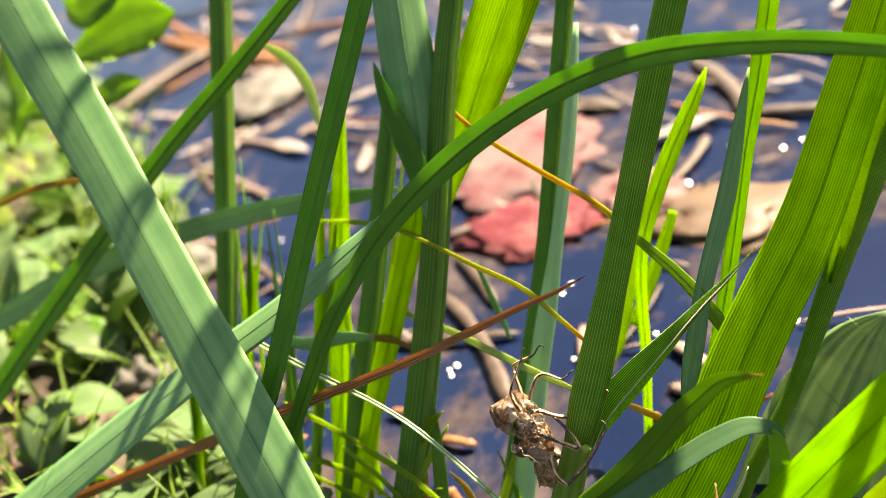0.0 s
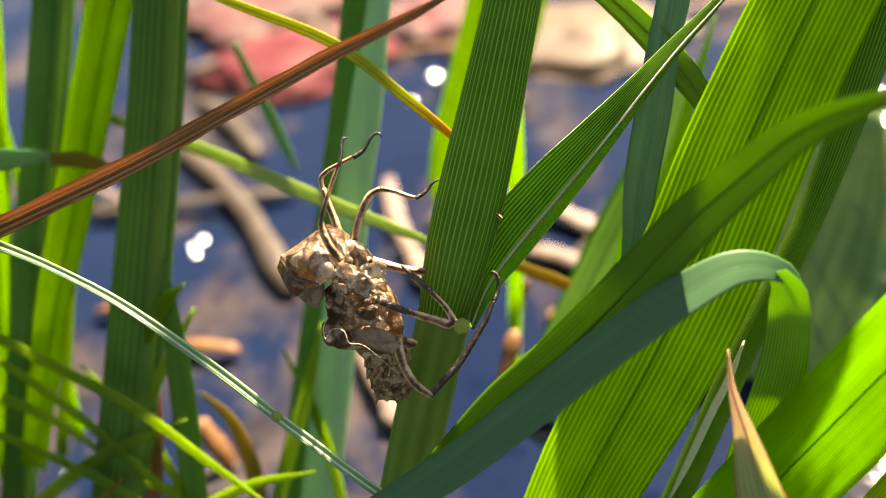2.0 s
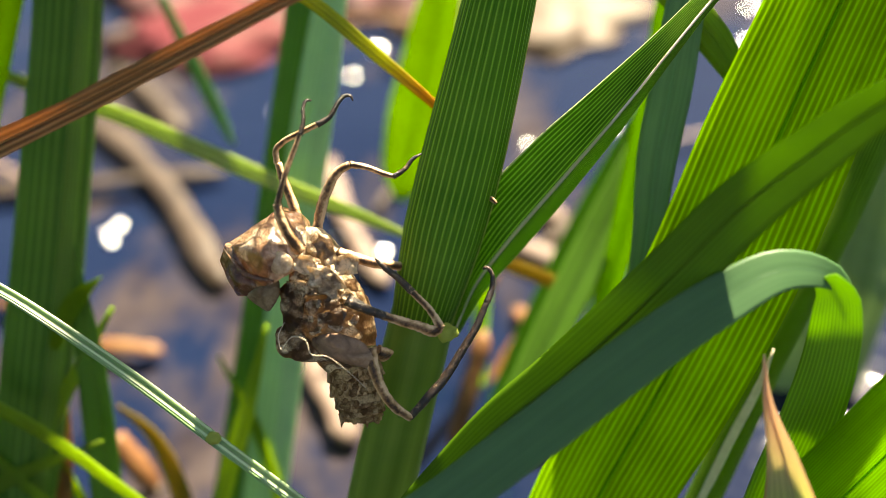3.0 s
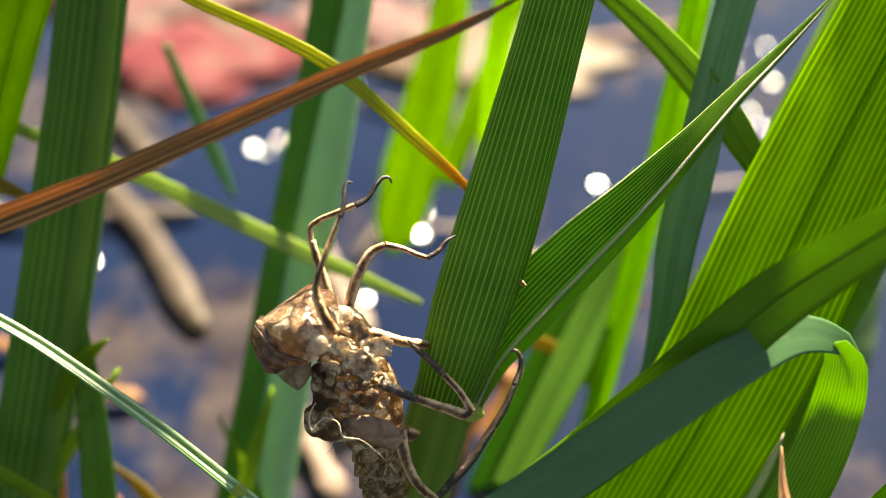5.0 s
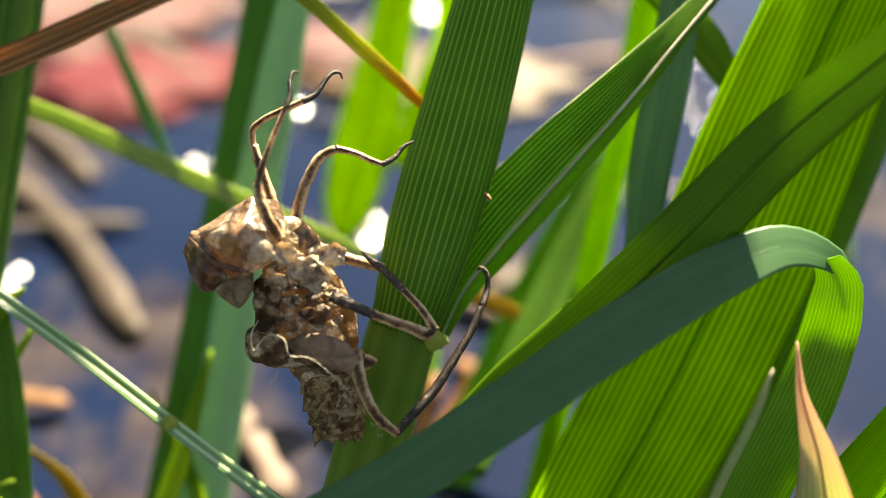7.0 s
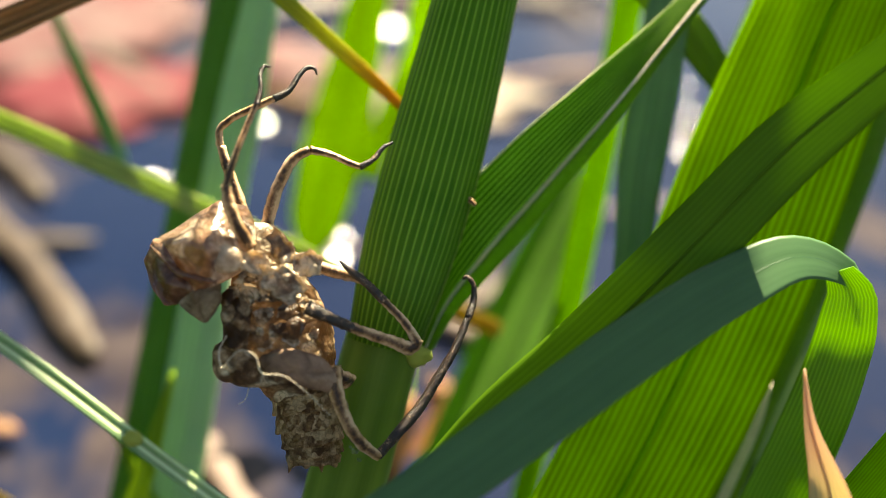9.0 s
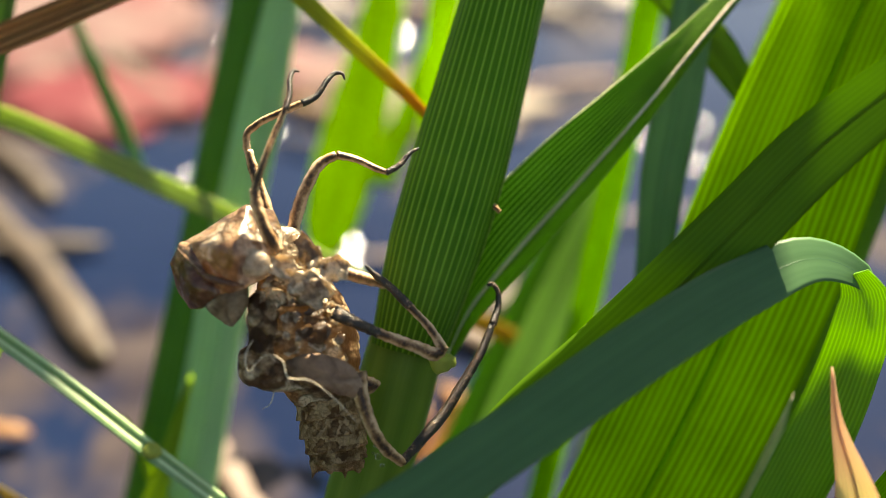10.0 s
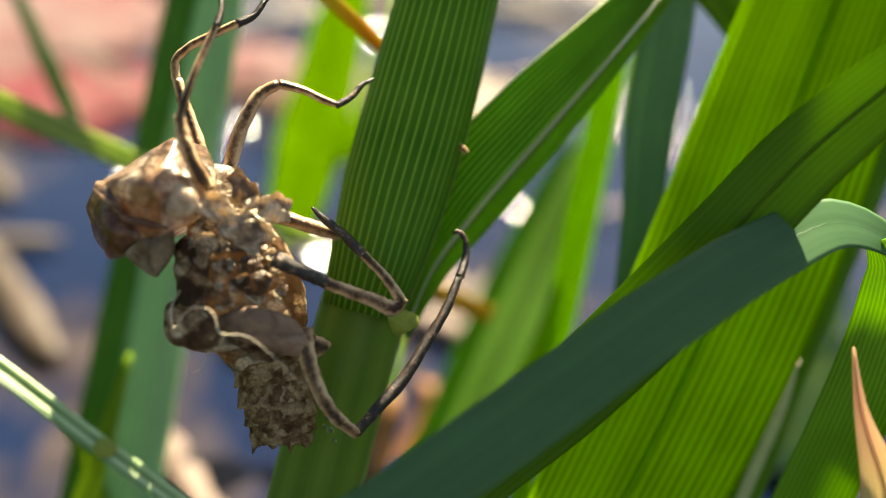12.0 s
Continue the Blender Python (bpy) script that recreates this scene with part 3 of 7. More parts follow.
# ---- pond and bank ----
def bank_height(x, y):
    """Pond bed below the water, with a low muddy bank on the near side."""
    d = -0.125 - x - y * 1.07              # grows towards the near side of the pond
    hgt = -0.030 + 0.5 * (d + 0.05) if d < 0.02 else 0.005 + 0.12 * (d - 0.02)
    hgt = max(-0.05, min(hgt, 0.03))
    r = math.hypot(x, y)
    return hgt + 0.006 * noise.noise(Vector((x * 14, y * 14, 0))) + min(1.0, r * 0.2) * 0.05 * noise.noise(Vector((x * 0.5, y * 0.5, 3)))


def graded_axis():
    a = [i * 0.012 for i in range(0, 60)]
    while a[-1] < 400:
        a.append(a[-1] * 1.08)
    return [-v for v in a[:0:-1]] + a


def ground_sheet():
    ax = graded_axis()
    verts = [(x, y, bank_height(x, y)) for y in ax for x in ax]
    w = len(ax)
    faces = [(j * w + i, j * w + i + 1, (j + 1) * w + i + 1, (j + 1) * w + i) for j in range(w - 1) for i in range(w - 1)]
    me = bpy.data.meshes.new("ground")
    me.from_pydata(verts, [], faces)
    me.materials.append(MUD)
    me.polygons.foreach_set("use_smooth", [True] * len(me.polygons))
    return tagged(new("ground", me), "brown muddy pond bed and low bank", "ground", kind="structure")


ground_sheet()


def water_sheet():
    ax = graded_axis()
    verts = [(x, y, 0.0006 * noise.noise(Vector((x * 30, y * 45, 5))) if abs(x) < 0.6 and abs(y) < 0.6 else 0.0) for y in ax for x in ax]
    w = len(ax)
    faces = [(j * w + i, j * w + i + 1, (j + 1) * w + i + 1, (j + 1) * w + i) for j in range(w - 1) for i in range(w - 1)]
    me = bpy.data.meshes.new("water")
    me.from_pydata(verts, [], faces)
    me.materials.append(WATER)
    me.polygons.foreach_set("use_smooth", [True] * len(me.polygons))
    return tagged(new("water", me), "dark blue rippled pond water", "water", kind="structure")


water_sheet()

# ---- the reed that carries the insect shell ----
reed = holder("reed_plant", "upright green reed standing in the pond with a side leaf", "reed")
MAIN_ROWS = grown([(0.02962, 0.07021, 0.16877, 0.00803), (0.02498, 0.05993, 0.15263, 0.00813), (0.02024, 0.04967, 0.13653, 0.00809), (0.00631, 0.01865, 0.08781, 0.00789), (0.00405, 0.01368, 0.08000, 0.00869), (0.00145, 0.00824, 0.07144, 0.00934), (-0.00091, 0.00370, 0.06430, 0.00906), (-0.00349, -0.00149, 0.05614, 0.00693)])
shade_leaves(reed, MAIN_ROWS, REED, 5, 4)
margin = []
for lo, hi in zip(MAIN_ROWS[1:], MAIN_ROWS[:-1]):
    if 0.055 < lo[2] and hi[2] < 0.20:
        axis = (Vector(hi[:3]) - Vector(lo[:3])).normalized()
        edge = Vector((0, 0.85, -0.5)).cross(axis).normalized()
        margin.append((*(Vector(lo[:3]) + edge * (lo[3] * 0.495)), 0.00028))
part("sheath_margin", tube(margin, n=40, sides=6), COLLAR, reed, "pale thin edge of the leaf sheath")
# unseen leaf, added in the sun's path to shade the bent leaf
part("upper_leaf", strip([(0.0430, 0.0990, 0.2200, 0.0040), (0.0510, 0.1190, 0.2330, 0.0090), (0.0600, 0.1345, 0.2425, 0.0115), (0.0685, 0.1385, 0.2483, 0.0120), (0.0755, 0.1419, 0.2522, 0.0120), (0.0845, 0.1466, 0.2576, 0.0110), (0.0900, 0.1495, 0.2600, 0.0080), (0.0935, 0.1512, 0.2612, 0.0005)], n=40, cols=8, fold=6, face=(-0.25, -0.62, -0.743)), REED, reed)
part("leaf_sheath", tube(MAIN_ROWS, n=90, sides=144, flat=0.8, ridges=36), REED_STEM, reed)
part("stem", tube([(-0.00141, 0.00376, 0.06231, 0.0066), (-0.00311, 0.00022, 0.05674, 0.00745), (-0.00524, -0.0042, 0.04978, 0.00775), (-0.00774, -0.00949, 0.04146, 0.00784), (-0.01251, -0.02049, 0.02417, 0.00791), (-0.02032, -0.03727, -0.00223, 0.00807)], n=30, sides=32, flat=0.9), LOWER_STEM, reed, "paler lower stem below the leaf joint")
part("collar", lump((-0.00011, -0.00484, 0.05749), (0.0012, 0.0011, 0.0009), noise_amp=0.35, seed=3), COLLAR, reed, "yellowish leaf collar")
MIDRIB_ROWS = [(0.00015, -0.00071, 0.05328, 0.00163), (0.00284, 0.00243, 0.05823, 0.00402), (0.00612, 0.00417, 0.06243, 0.00554), (0.01249, 0.00747, 0.06912, 0.00542), (0.01890, 0.01075, 0.07580, 0.00404), (0.02483, 0.01520, 0.08148, 0.00250), (0.02973, 0.01952, 0.08554, 0.00163), (0.03364, 0.02267, 0.08844, 0.00113), (0.03731, 0.02551, 0.09155, 0.00062), (0.04153, 0.02880, 0.09539, 0.00012)]


def half_leaf(rows, away, share):
    """One half of a folded leaf beside its midrib; away: the direction in which it spreads."""
    out = []
    for x, y, z, w in rows:
        p = Vector((x, y, z)) + away * (w * share / 2)
        out.append((*p, w * share))
    return out


UP_LEFT = Vector((-0.76, 0.355, 0.545))
axil = part("leaf_blade", strip(half_leaf(MIDRIB_ROWS, UP_LEFT, 1.0), fold=5, n=60, cols=10, face=(-0.15, -0.88, 0.45)), AXIL, reed, "green half of a leaf folded along its midrib")
part("lower_half", strip(half_leaf(MIDRIB_ROWS, -UP_LEFT, 0.36), n=60, cols=6, face=(0.5, -0.8, 0.3)), AXIL, axil, "darker folded half")
part("midrib", tube([(x, y - 0.0001, z + 0.0001, min(0.00035, w * 0.2)) for x, y, z, w in MIDRIB_ROWS], n=60, sides=6), FIBRE, axil, "pale midrib")

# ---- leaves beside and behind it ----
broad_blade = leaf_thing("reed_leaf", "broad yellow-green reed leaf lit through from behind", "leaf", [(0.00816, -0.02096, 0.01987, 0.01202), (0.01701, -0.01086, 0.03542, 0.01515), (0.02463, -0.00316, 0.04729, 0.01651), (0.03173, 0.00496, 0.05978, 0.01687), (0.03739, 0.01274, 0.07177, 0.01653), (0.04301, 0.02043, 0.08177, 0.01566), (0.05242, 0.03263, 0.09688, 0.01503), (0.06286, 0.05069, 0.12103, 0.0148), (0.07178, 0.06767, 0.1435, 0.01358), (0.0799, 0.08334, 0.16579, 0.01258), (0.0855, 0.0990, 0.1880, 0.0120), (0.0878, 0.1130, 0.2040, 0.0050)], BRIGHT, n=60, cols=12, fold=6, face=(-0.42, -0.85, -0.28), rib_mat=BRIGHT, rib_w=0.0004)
BROAD_FROM = broad_blade.location
# leaf end above the view, added to shade the lower part of this blade
part("drooping_end", strip([(x - BROAD_FROM.x, y - BROAD_FROM.y, z - BROAD_FROM.z, w) for x, y, z, w in [(0.0878, 0.1130, 0.2040, 0.0040), (0.0874, 0.1210, 0.2040, 0.0060), (0.0831, 0.1270, 0.2001, 0.0100), (0.0775, 0.1240, 0.1966, 0.0110), (0.0718, 0.1220, 0.1943, 0.0090), (0.0660, 0.1200, 0.1920, 0.0020)]], n=30, cols=8, fold=6, face=(-0.25, -0.62, -0.743)), BRIGHT, broad_blade, "unseen leaf end added to shade the lower blade")
right_reed = holder("reed_stalk", "dark green leaning reed stalk with a clasping leaf", "reed")
part("stem", tube(grown([(0.02194, -0.01691, 0.01325, 0.00429), (0.03189, -0.00471, 0.03204, 0.00417), (0.03896, 0.00447, 0.04618, 0.00407), (0.04605, 0.0129, 0.05732, 0.00389), (0.05992, 0.03536, 0.08824, 0.00598), (0.07159, 0.05204, 0.11208, 0.00559), (0.08392, 0.06775, 0.13627, 0.00518)]), n=50, sides=20), REED_STEM, right_reed)
part("leaf_blade", strip([(0.05722, 0.02925, 0.08433, 0.00189), (0.06088, 0.03655, 0.09558, 0.00456), (0.06557, 0.04659, 0.11104, 0.00584), (0.07195, 0.05632, 0.12602, 0.00654), (0.07934, 0.06708, 0.14259, 0.00515)], fold=25, n=30), BRIGHT, right_reed)
part("membrane", strip([(0.02755, -0.01125, 0.02932, 0.00032), (0.03002, -0.00845, 0.03363, 0.00095), (0.03315, -0.00462, 0.03952, 0.00116), (0.03665, -0.00057, 0.04576, 0.00083), (0.03798, 0.00143, 0.04884, 0.00021)], n=24, cols=4, fold=10), FIBRE, right_reed, "papery pale sheath edge")
part("dead_bud", tube([(0.01944, -0.00802, 0.03796, 0.00021), (0.01996, -0.00966, 0.03543, 0.00053), (0.02021, -0.01202, 0.0318, 0.00117), (0.02077, -0.01319, 0.02999, 0.00096), (0.0222, -0.01388, 0.02894, 0.00021)], n=16, sides=8, bumps=0.1), LEG_DARK, right_reed, "small withered bud")
near_leaf = leaf_thing("reed_leaf", "green reed leaf with a yellow-brown tip rising close to the lens", "leaf", [(-0.00728, -0.01663, 0.03939, 0.00266), (-0.00043, -0.01301, 0.04496, 0.00459), (0.00624, -0.0095, 0.05038, 0.00595), (0.01271, -0.00661, 0.05483, 0.00664), (0.01896, -0.00423, 0.06047, 0.00686), (0.02479, -0.00247, 0.0671, 0.00652), (0.03019, -0.00104, 0.07346, 0.00629), (0.03494, -0.00142, 0.07923, 0.00545), (0.04078, -0.00262, 0.08619, 0.00406), (0.04667, -0.00713, 0.09228, 0.00218), (0.0525, -0.01256, 0.09758, 0.00013)], REED_TIP, n=60, fold=10, face=(-0.3, -0.8, 0.45))
bent_leaf = leaf_thing("bent_leaf", "bluish green leaf kinked over at its top", "leaf", [(-0.03906, -0.0428, 0.0248, 0.0042), (-0.02368, -0.03622, 0.03493, 0.0048), (-0.01337, -0.02963, 0.04508, 0.005), (0.00052, -0.0243, 0.05329, 0.0052), (0.0103, -0.01939, 0.059, 0.0054), (0.01933, -0.01473, 0.06435, 0.0055), (0.02783, -0.01001, 0.06794, 0.0051), (0.03451, -0.00671, 0.06925, 0.0042), (0.03788, -0.00574, 0.06821, 0.0034), (0.04047, -0.00562, 0.06677, 0.0022), (0.04175, -0.00618, 0.06507, 0.0006)], BLUE, n=70, cols=12, fold=3, wave=0.00012, rib_mat=BLUE, rib_w=0.00016, face=(-0.22, -0.60, 0.77))
BENT_FROM = Vector((-0.03906, -0.0428, 0.0248))
part("hanging_tip", strip([(x - BENT_FROM.x, y - BENT_FROM.y, z - BENT_FROM.z, w) for x, y, z, w in [(0.03873, -0.00604, 0.0677, 0.0026), (0.04014, -0.00657, 0.06584, 0.0042), (0.04045, -0.00729, 0.06332, 0.005), (0.04069, -0.0077, 0.05788, 0.0056), (0.03987, -0.00894, 0.05019, 0.0062), (0.03729, -0.01177, 0.0417, 0.0062), (0.03438, -0.01568, 0.03164, 0.0056)]], n=40, cols=12, fold=6, face=(-0.36, -0.93, 0.05)), BENT_TIP, bent_leaf, "green hanging end lit through from behind")
dry_leaf = leaf_thing("dry_leaf", "pale twisted leaf with a dry brown tip", "leaf", [(0.04461, -0.02826, 0.02515, 0.01073), (0.04222, -0.02539, 0.03325, 0.00926), (0.03912, -0.02255, 0.04312, 0.00759), (0.03649, -0.01999, 0.05258, 0.00335), (0.03485, -0.01691, 0.05732, 0.00103), (0.03436, -0.01444, 0.06112, 0.00019)], DRY, n=40, fold=12, face=(-0.5, -0.86, 0.05))
leaf_thing("reed_leaf", "broad bright green reed leaf leaning far out", "leaf", grown([(0.01978, -0.03009, 0.01867, 0.01236), (0.03754, -0.01917, 0.03916, 0.0147), (0.05045, -0.01176, 0.0524, 0.01515), (0.06251, -0.00489, 0.06482, 0.01465), (0.07419, 0.00149, 0.07647, 0.01328), (0.08511, 0.00786, 0.08812, 0.01114)]), FINE_BRIGHT, n=50, cols=12, fold=7, face=(-0.42, -0.85, -0.28))
leaf_thing("reed_leaf", "yellowing reed leaf with brown specks", "leaf", [(0.04474, -0.02352, 0.02511, 0.00598), (0.05437, -0.01739, 0.03638, 0.00737), (0.0635, -0.01162, 0.0471, 0.00756), (0.07299, -0.00619, 0.0573, 0.00643), (0.08114, -0.00157, 0.06625, 0.00448)], YELLOW, n=40, fold=10)
leaf_thing("reed_leaf", "dark green reed leaf close to the lens", "leaf", [(0.05194, -0.0403, 0.03967, 0.00946), (0.0602, -0.03297, 0.05096, 0.01093), (0.06806, -0.02732, 0.05966, 0.01071), (0.07707, -0.02145, 0.06869, 0.00885)], REED, n=30, fold=10)


def broad_leaf(pts, label):
    """A wide dock-like leaf with a midrib and side veins."""
    top = holder("broad_leaf", label, "leaf")
    b = part("blade", strip(pts, n=40, cols=14, fold=8, wave=0.0006), DOCK, top)
    sm = spline(pts, 40)
    part("midrib", tube([(p[0], p[1] - 0.0001, p[2] + 0.0001, 0.0005) for p in pts], n=40, sides=6), DOCK_VEIN, b)
    for k in range(8, 38, 4):
        c, w = Vector(sm[k][:3]), sm[k][3]
        t = (Vector(sm[k + 2][:3]) - Vector(sm[k - 2][:3])).normalized()
        side = t.cross(VIEW).normalized()
        for s in (-1, 1):
            e = c + side * (s * w * 0.44) + t * w * 0.18 + VIEW * 0.0009
            mid = (c + e) / 2 + t * w * 0.02 + VIEW * 0.0004
            part("side_vein", tube([(*(c + VIEW * 0.0002), 0.00028), (*mid, 0.00024), (*e, 0.0001)], n=8, sides=5), DOCK_VEIN, b)
    return top


broad_leaf([(0.02988, 0.01648, -0.03815, 0.00851), (0.03667, 0.02764, -0.02096, 0.02936), (0.04324, 0.03773, -0.00542, 0.03725), (0.0503, 0.04793, 0.01028, 0.03808), (0.05767, 0.05784, 0.02553, 0.03217), (0.06375, 0.06497, 0.03652, 0.01987), (0.06912, 0.06983, 0.044, 0.00131)], "pale green broad leaf with netted veins")

# ---- blades and stalks of the near bank ----
leaf_thing("grass_leaf", "broad bluish grass leaf slanting close to the lens", "leaf", grown([(-0.1788, 0.05227, 0.20975, 0.02031), (-0.15456, 0.03135, 0.17754, 0.01831), (-0.13176, 0.01355, 0.15012, 0.01737), (-0.10775, -0.00643, 0.12119, 0.01697), (-0.08553, -0.02493, 0.09455, 0.01748), (-0.06493, -0.04208, 0.06997, 0.01793, 6), (-0.05409, -0.0512, 0.05776, 0.0178, 16), (-0.0437, -0.05994, 0.04614, 0.01741, 22)]), GLAUCOUS, n=60, cols=12, fold=-5, rib_mat=GLAUCOUS, rib_w=0.00015, face=(0.1, -0.55, 0.83))
leaf_thing("grass_leaf", "pale grass leaf passing under a broad leaf", "leaf", [(-0.20878, -0.04858, 0.02692, 0.01687), (-0.15787, -0.02934, 0.05655, 0.01356), (-0.10967, -0.01218, 0.08297, 0.00998), (-0.07448, 0.00054, 0.10071, 0.00791), (-0.05326, 0.00978, 0.11312, 0.00529), (-0.04289, 0.01412, 0.1198, 0.00202)], GLAUCOUS, n=50, fold=-4, face=(0.25, -0.3, 0.92), wide=1.2)
leaf_thing("arching_leaf", "long green leaf arching over in a curve", "leaf", [(-0.0879, -0.03683, 0.045, 0.0053), (-0.07366, -0.01764, 0.07456, 0.00516), (-0.06244, -0.00429, 0.09512, 0.00564), (-0.04788, 0.00767, 0.11353, 0.00635), (-0.02713, 0.01785, 0.12921, 0.00694), (-0.00163, 0.02581, 0.14146, 0.0066), (0.0213, 0.02947, 0.14711, 0.00655), (0.04556, 0.02967, 0.14741, 0.0055), (0.07136, 0.02763, 0.14427, 0.00452), (0.09013, 0.02484, 0.13997, 0.00368)], ARCH, n=80, fold=18, rib_mat=REED_STEM, rib_w=0.0005)
leaf_thing("grass_leaf", "narrow green leaf leaning across the bank", "leaf", grown([(-0.259, -0.01069, 0.02651, 0.00999), (-0.21013, 0.01716, 0.06939, 0.00897), (-0.16978, 0.0387, 0.10256, 0.0081), (-0.14353, 0.05244, 0.12371, 0.00743), (-0.11701, 0.0641, 0.14168, 0.00679), (-0.09349, 0.07498, 0.15843, 0.0062), (-0.07151, 0.08601, 0.17541, 0.00566)]), ARCH, n=40, fold=12)
leaf_thing("reed_leaf", "dark green upright reed leaf", "leaf", grown([(-0.03922, 0.04205, 0.18116, 0.00768), (-0.04504, 0.03205, 0.16576, 0.00749), (-0.054, 0.01734, 0.14311, 0.00764), (-0.06313, 0.00205, 0.11956, 0.0075), (-0.07225, -0.01383, 0.09511, 0.00705), (-0.08479, -0.03375, 0.06444, 0.00662), (-0.09379, -0.05098, 0.03791, 0.00613)]), DARK_LEAF, n=40, fold=22)


def reed_stalk(pts, mat, label, group="reed stalks", flat=0.8, towards=None):
    top = holder("reed_stalk", label, "reed", group)
    part("stem", tube(pts, n=36, sides=20, flat=flat), mat, top)
    # sheath strip on the right side, coloured as the lit edge of the stalk
    side = [(p[0] + p[3] * 0.30, p[1] - p[3] * 0.26, p[2] + p[3] * 0.16, p[3] * 0.42) for p in pts]
    part("leaf_sheath", strip(side, n=36, cols=6, fold=-30), LIT_STEM, top, "sheath edge in a paler, lit stem colour")
    shade_leaves(top, pts, DARK_LEAF, round(abs(pts[0][0]) * 1e5), 5, towards)
    return top


reed_stalk(grown([(-0.13813, 0.11487, 0.17762, 0.00861), (-0.13888, 0.10008, 0.15484, 0.00863), (-0.13964, 0.07345, 0.11384, 0.00827), (-0.14023, 0.04876, 0.07583, 0.0079), (-0.14118, 0.03148, 0.04921, 0.00753)]), STALK, "dark blurred reed stalk over the water")
reed_stalk(grown([(-0.03774, 0.08881, 0.16871, 0.00675), (-0.04208, 0.07692, 0.1504, 0.00713), (-0.05248, 0.02767, 0.07455, 0.00918), (-0.05495, 0.01893, 0.06109, 0.00949), (-0.05802, 0.00859, 0.04517, 0.00982), (-0.06231, -0.00399, 0.02581, 0.0094), (-0.06798, -0.0191, 0.00255, 0.00866)]), STALK, "thick green reed stalk with a sheath", towards=185)
far = reed_stalk(grown([(-0.01148, 0.10415, 0.15928, 0.00556), (-0.01423, 0.09195, 0.14049, 0.00559), (-0.01773, 0.07603, 0.11598, 0.00563), (-0.02332, 0.04957, 0.07523, 0.00606), (-0.0277, 0.03591, 0.0542, 0.00654), (-0.03202, 0.02258, 0.03367, 0.00686), (-0.03739, 0.00751, 0.01047, 0.00722), (-0.04444, -0.0119, -0.01942, 0.00726)]), STALK, "dark green reed stalk behind the shell")
part("leaf_sheath", strip([(-0.00971, 0.08433, 0.13611, 0.00161), (-0.01174, 0.07216, 0.11737, 0.00421), (-0.01822, 0.04574, 0.07852, 0.00469), (-0.02077, 0.03796, 0.06653, 0.00623), (-0.02336, 0.0304, 0.0549, 0.00664), (-0.0269, 0.01798, 0.03577, 0.00729), (-0.03126, 0.00355, 0.01355, 0.00747), (-0.03727, -0.01422, -0.01381, 0.00715)], n=40, fold=-20, face=(0.5, -0.5, 0.7)), PALE_SHEATH, far, "pale bluish sheath")
leaf_thing("reed_leaf", "yellow-green reed leaf lit through from behind", "leaf", [(-0.00928, 0.10839, 0.17682, 0.01914), (-0.02378, 0.09405, 0.15475, 0.02094), (-0.03338, 0.08225, 0.13657, 0.02062), (-0.04336, 0.06912, 0.11635, 0.01624), (-0.05064, 0.05826, 0.09963, 0.00754), (-0.05355, 0.05177, 0.08964, 0.00138)], BRIGHT, n=40, fold=8, face=(-0.2, -0.95, 0.25))
leaf_thing("reed_leaf", "drooping bluish leaf with a yellow tip", "leaf", grown([(-0.06153, 0.09162, 0.17855, 0.01322), (-0.05876, 0.07708, 0.15615, 0.01517), (-0.0555, 0.06437, 0.13658, 0.01643), (-0.05258, 0.05264, 0.11852, 0.01376), (-0.05023, 0.04367, 0.10471, 0.00719), (-0.04945, 0.03885, 0.09729, 0.00065)]), GLAUCOUS, n=40, fold=-12, face=(0.3, -0.55, 0.78))
leaf_thing("reed_leaf", "short leaf with an orange margin", "leaf", [(-0.04879, 0.04283, 0.10708, 0.0081), (-0.05387, 0.04917, 0.11684, 0.00881), (-0.06045, 0.05656, 0.12823, 0.00659), (-0.06462, 0.06215, 0.13684, 0.00265), (-0.06582, 0.06402, 0.13971, 0.00033)], DARK_LEAF, n=30, fold=14)
dead_leaf = leaf_thing("dead_leaf", "brown dead grass leaf with a pointed tip", "leaf", [(0.00376, 0.01256, 0.09903, 0.00019), (-0.00146, 0.01021, 0.09724, 0.00156), (-0.00587, 0.00824, 0.09605, 0.00215), (-0.01116, 0.00711, 0.09431, 0.00267), (-0.02435, 0.00387, 0.08932, 0.00313), (-0.04057, -0.00015, 0.08313, 0.00375), (-0.0602, -0.00437, 0.07663, 0.0043), (-0.08114, -0.00858, 0.07015, 0.00467), (-0.10656, -0.01404, 0.06175, 0.00486), (-0.14059, -0.02134, 0.0505, 0.00487), (-0.19699, -0.03344, 0.03187, 0.00501), (-0.26594, -0.04861, 0.0085, 0.0049)], BROWN, n=70, fold=28, cols=10, wave=0.00025, ragged=0.1, wide=0.74)
grass_straw = leaf_thing("grass_straw", "thin bright grass straw crossing before the reeds", "grass", [(-0.1136, 0.00612, 0.09095, 0.00162), (-0.08828, 0.00051, 0.08232, 0.00157), (-0.07331, -0.00287, 0.0771, 0.00165), (-0.05475, -0.00681, 0.07103, 0.00112), (-0.04646, -0.00908, 0.06755, 0.00118), (-0.03957, -0.01149, 0.06384, 0.00124), (-0.0315, -0.01457, 0.05909, 0.0013), (-0.02413, -0.01764, 0.05436, 0.00129), (-0.01617, -0.02086, 0.0494, 0.00129), (-0.00581, -0.0249, 0.04318, 0.00122)], STRAW_GREEN, n=50, fold=22, wide=1.2, face=(0.15, -0.6, 0.78))
NODE_AT = (-0.02405, -0.01777, 0.05453)
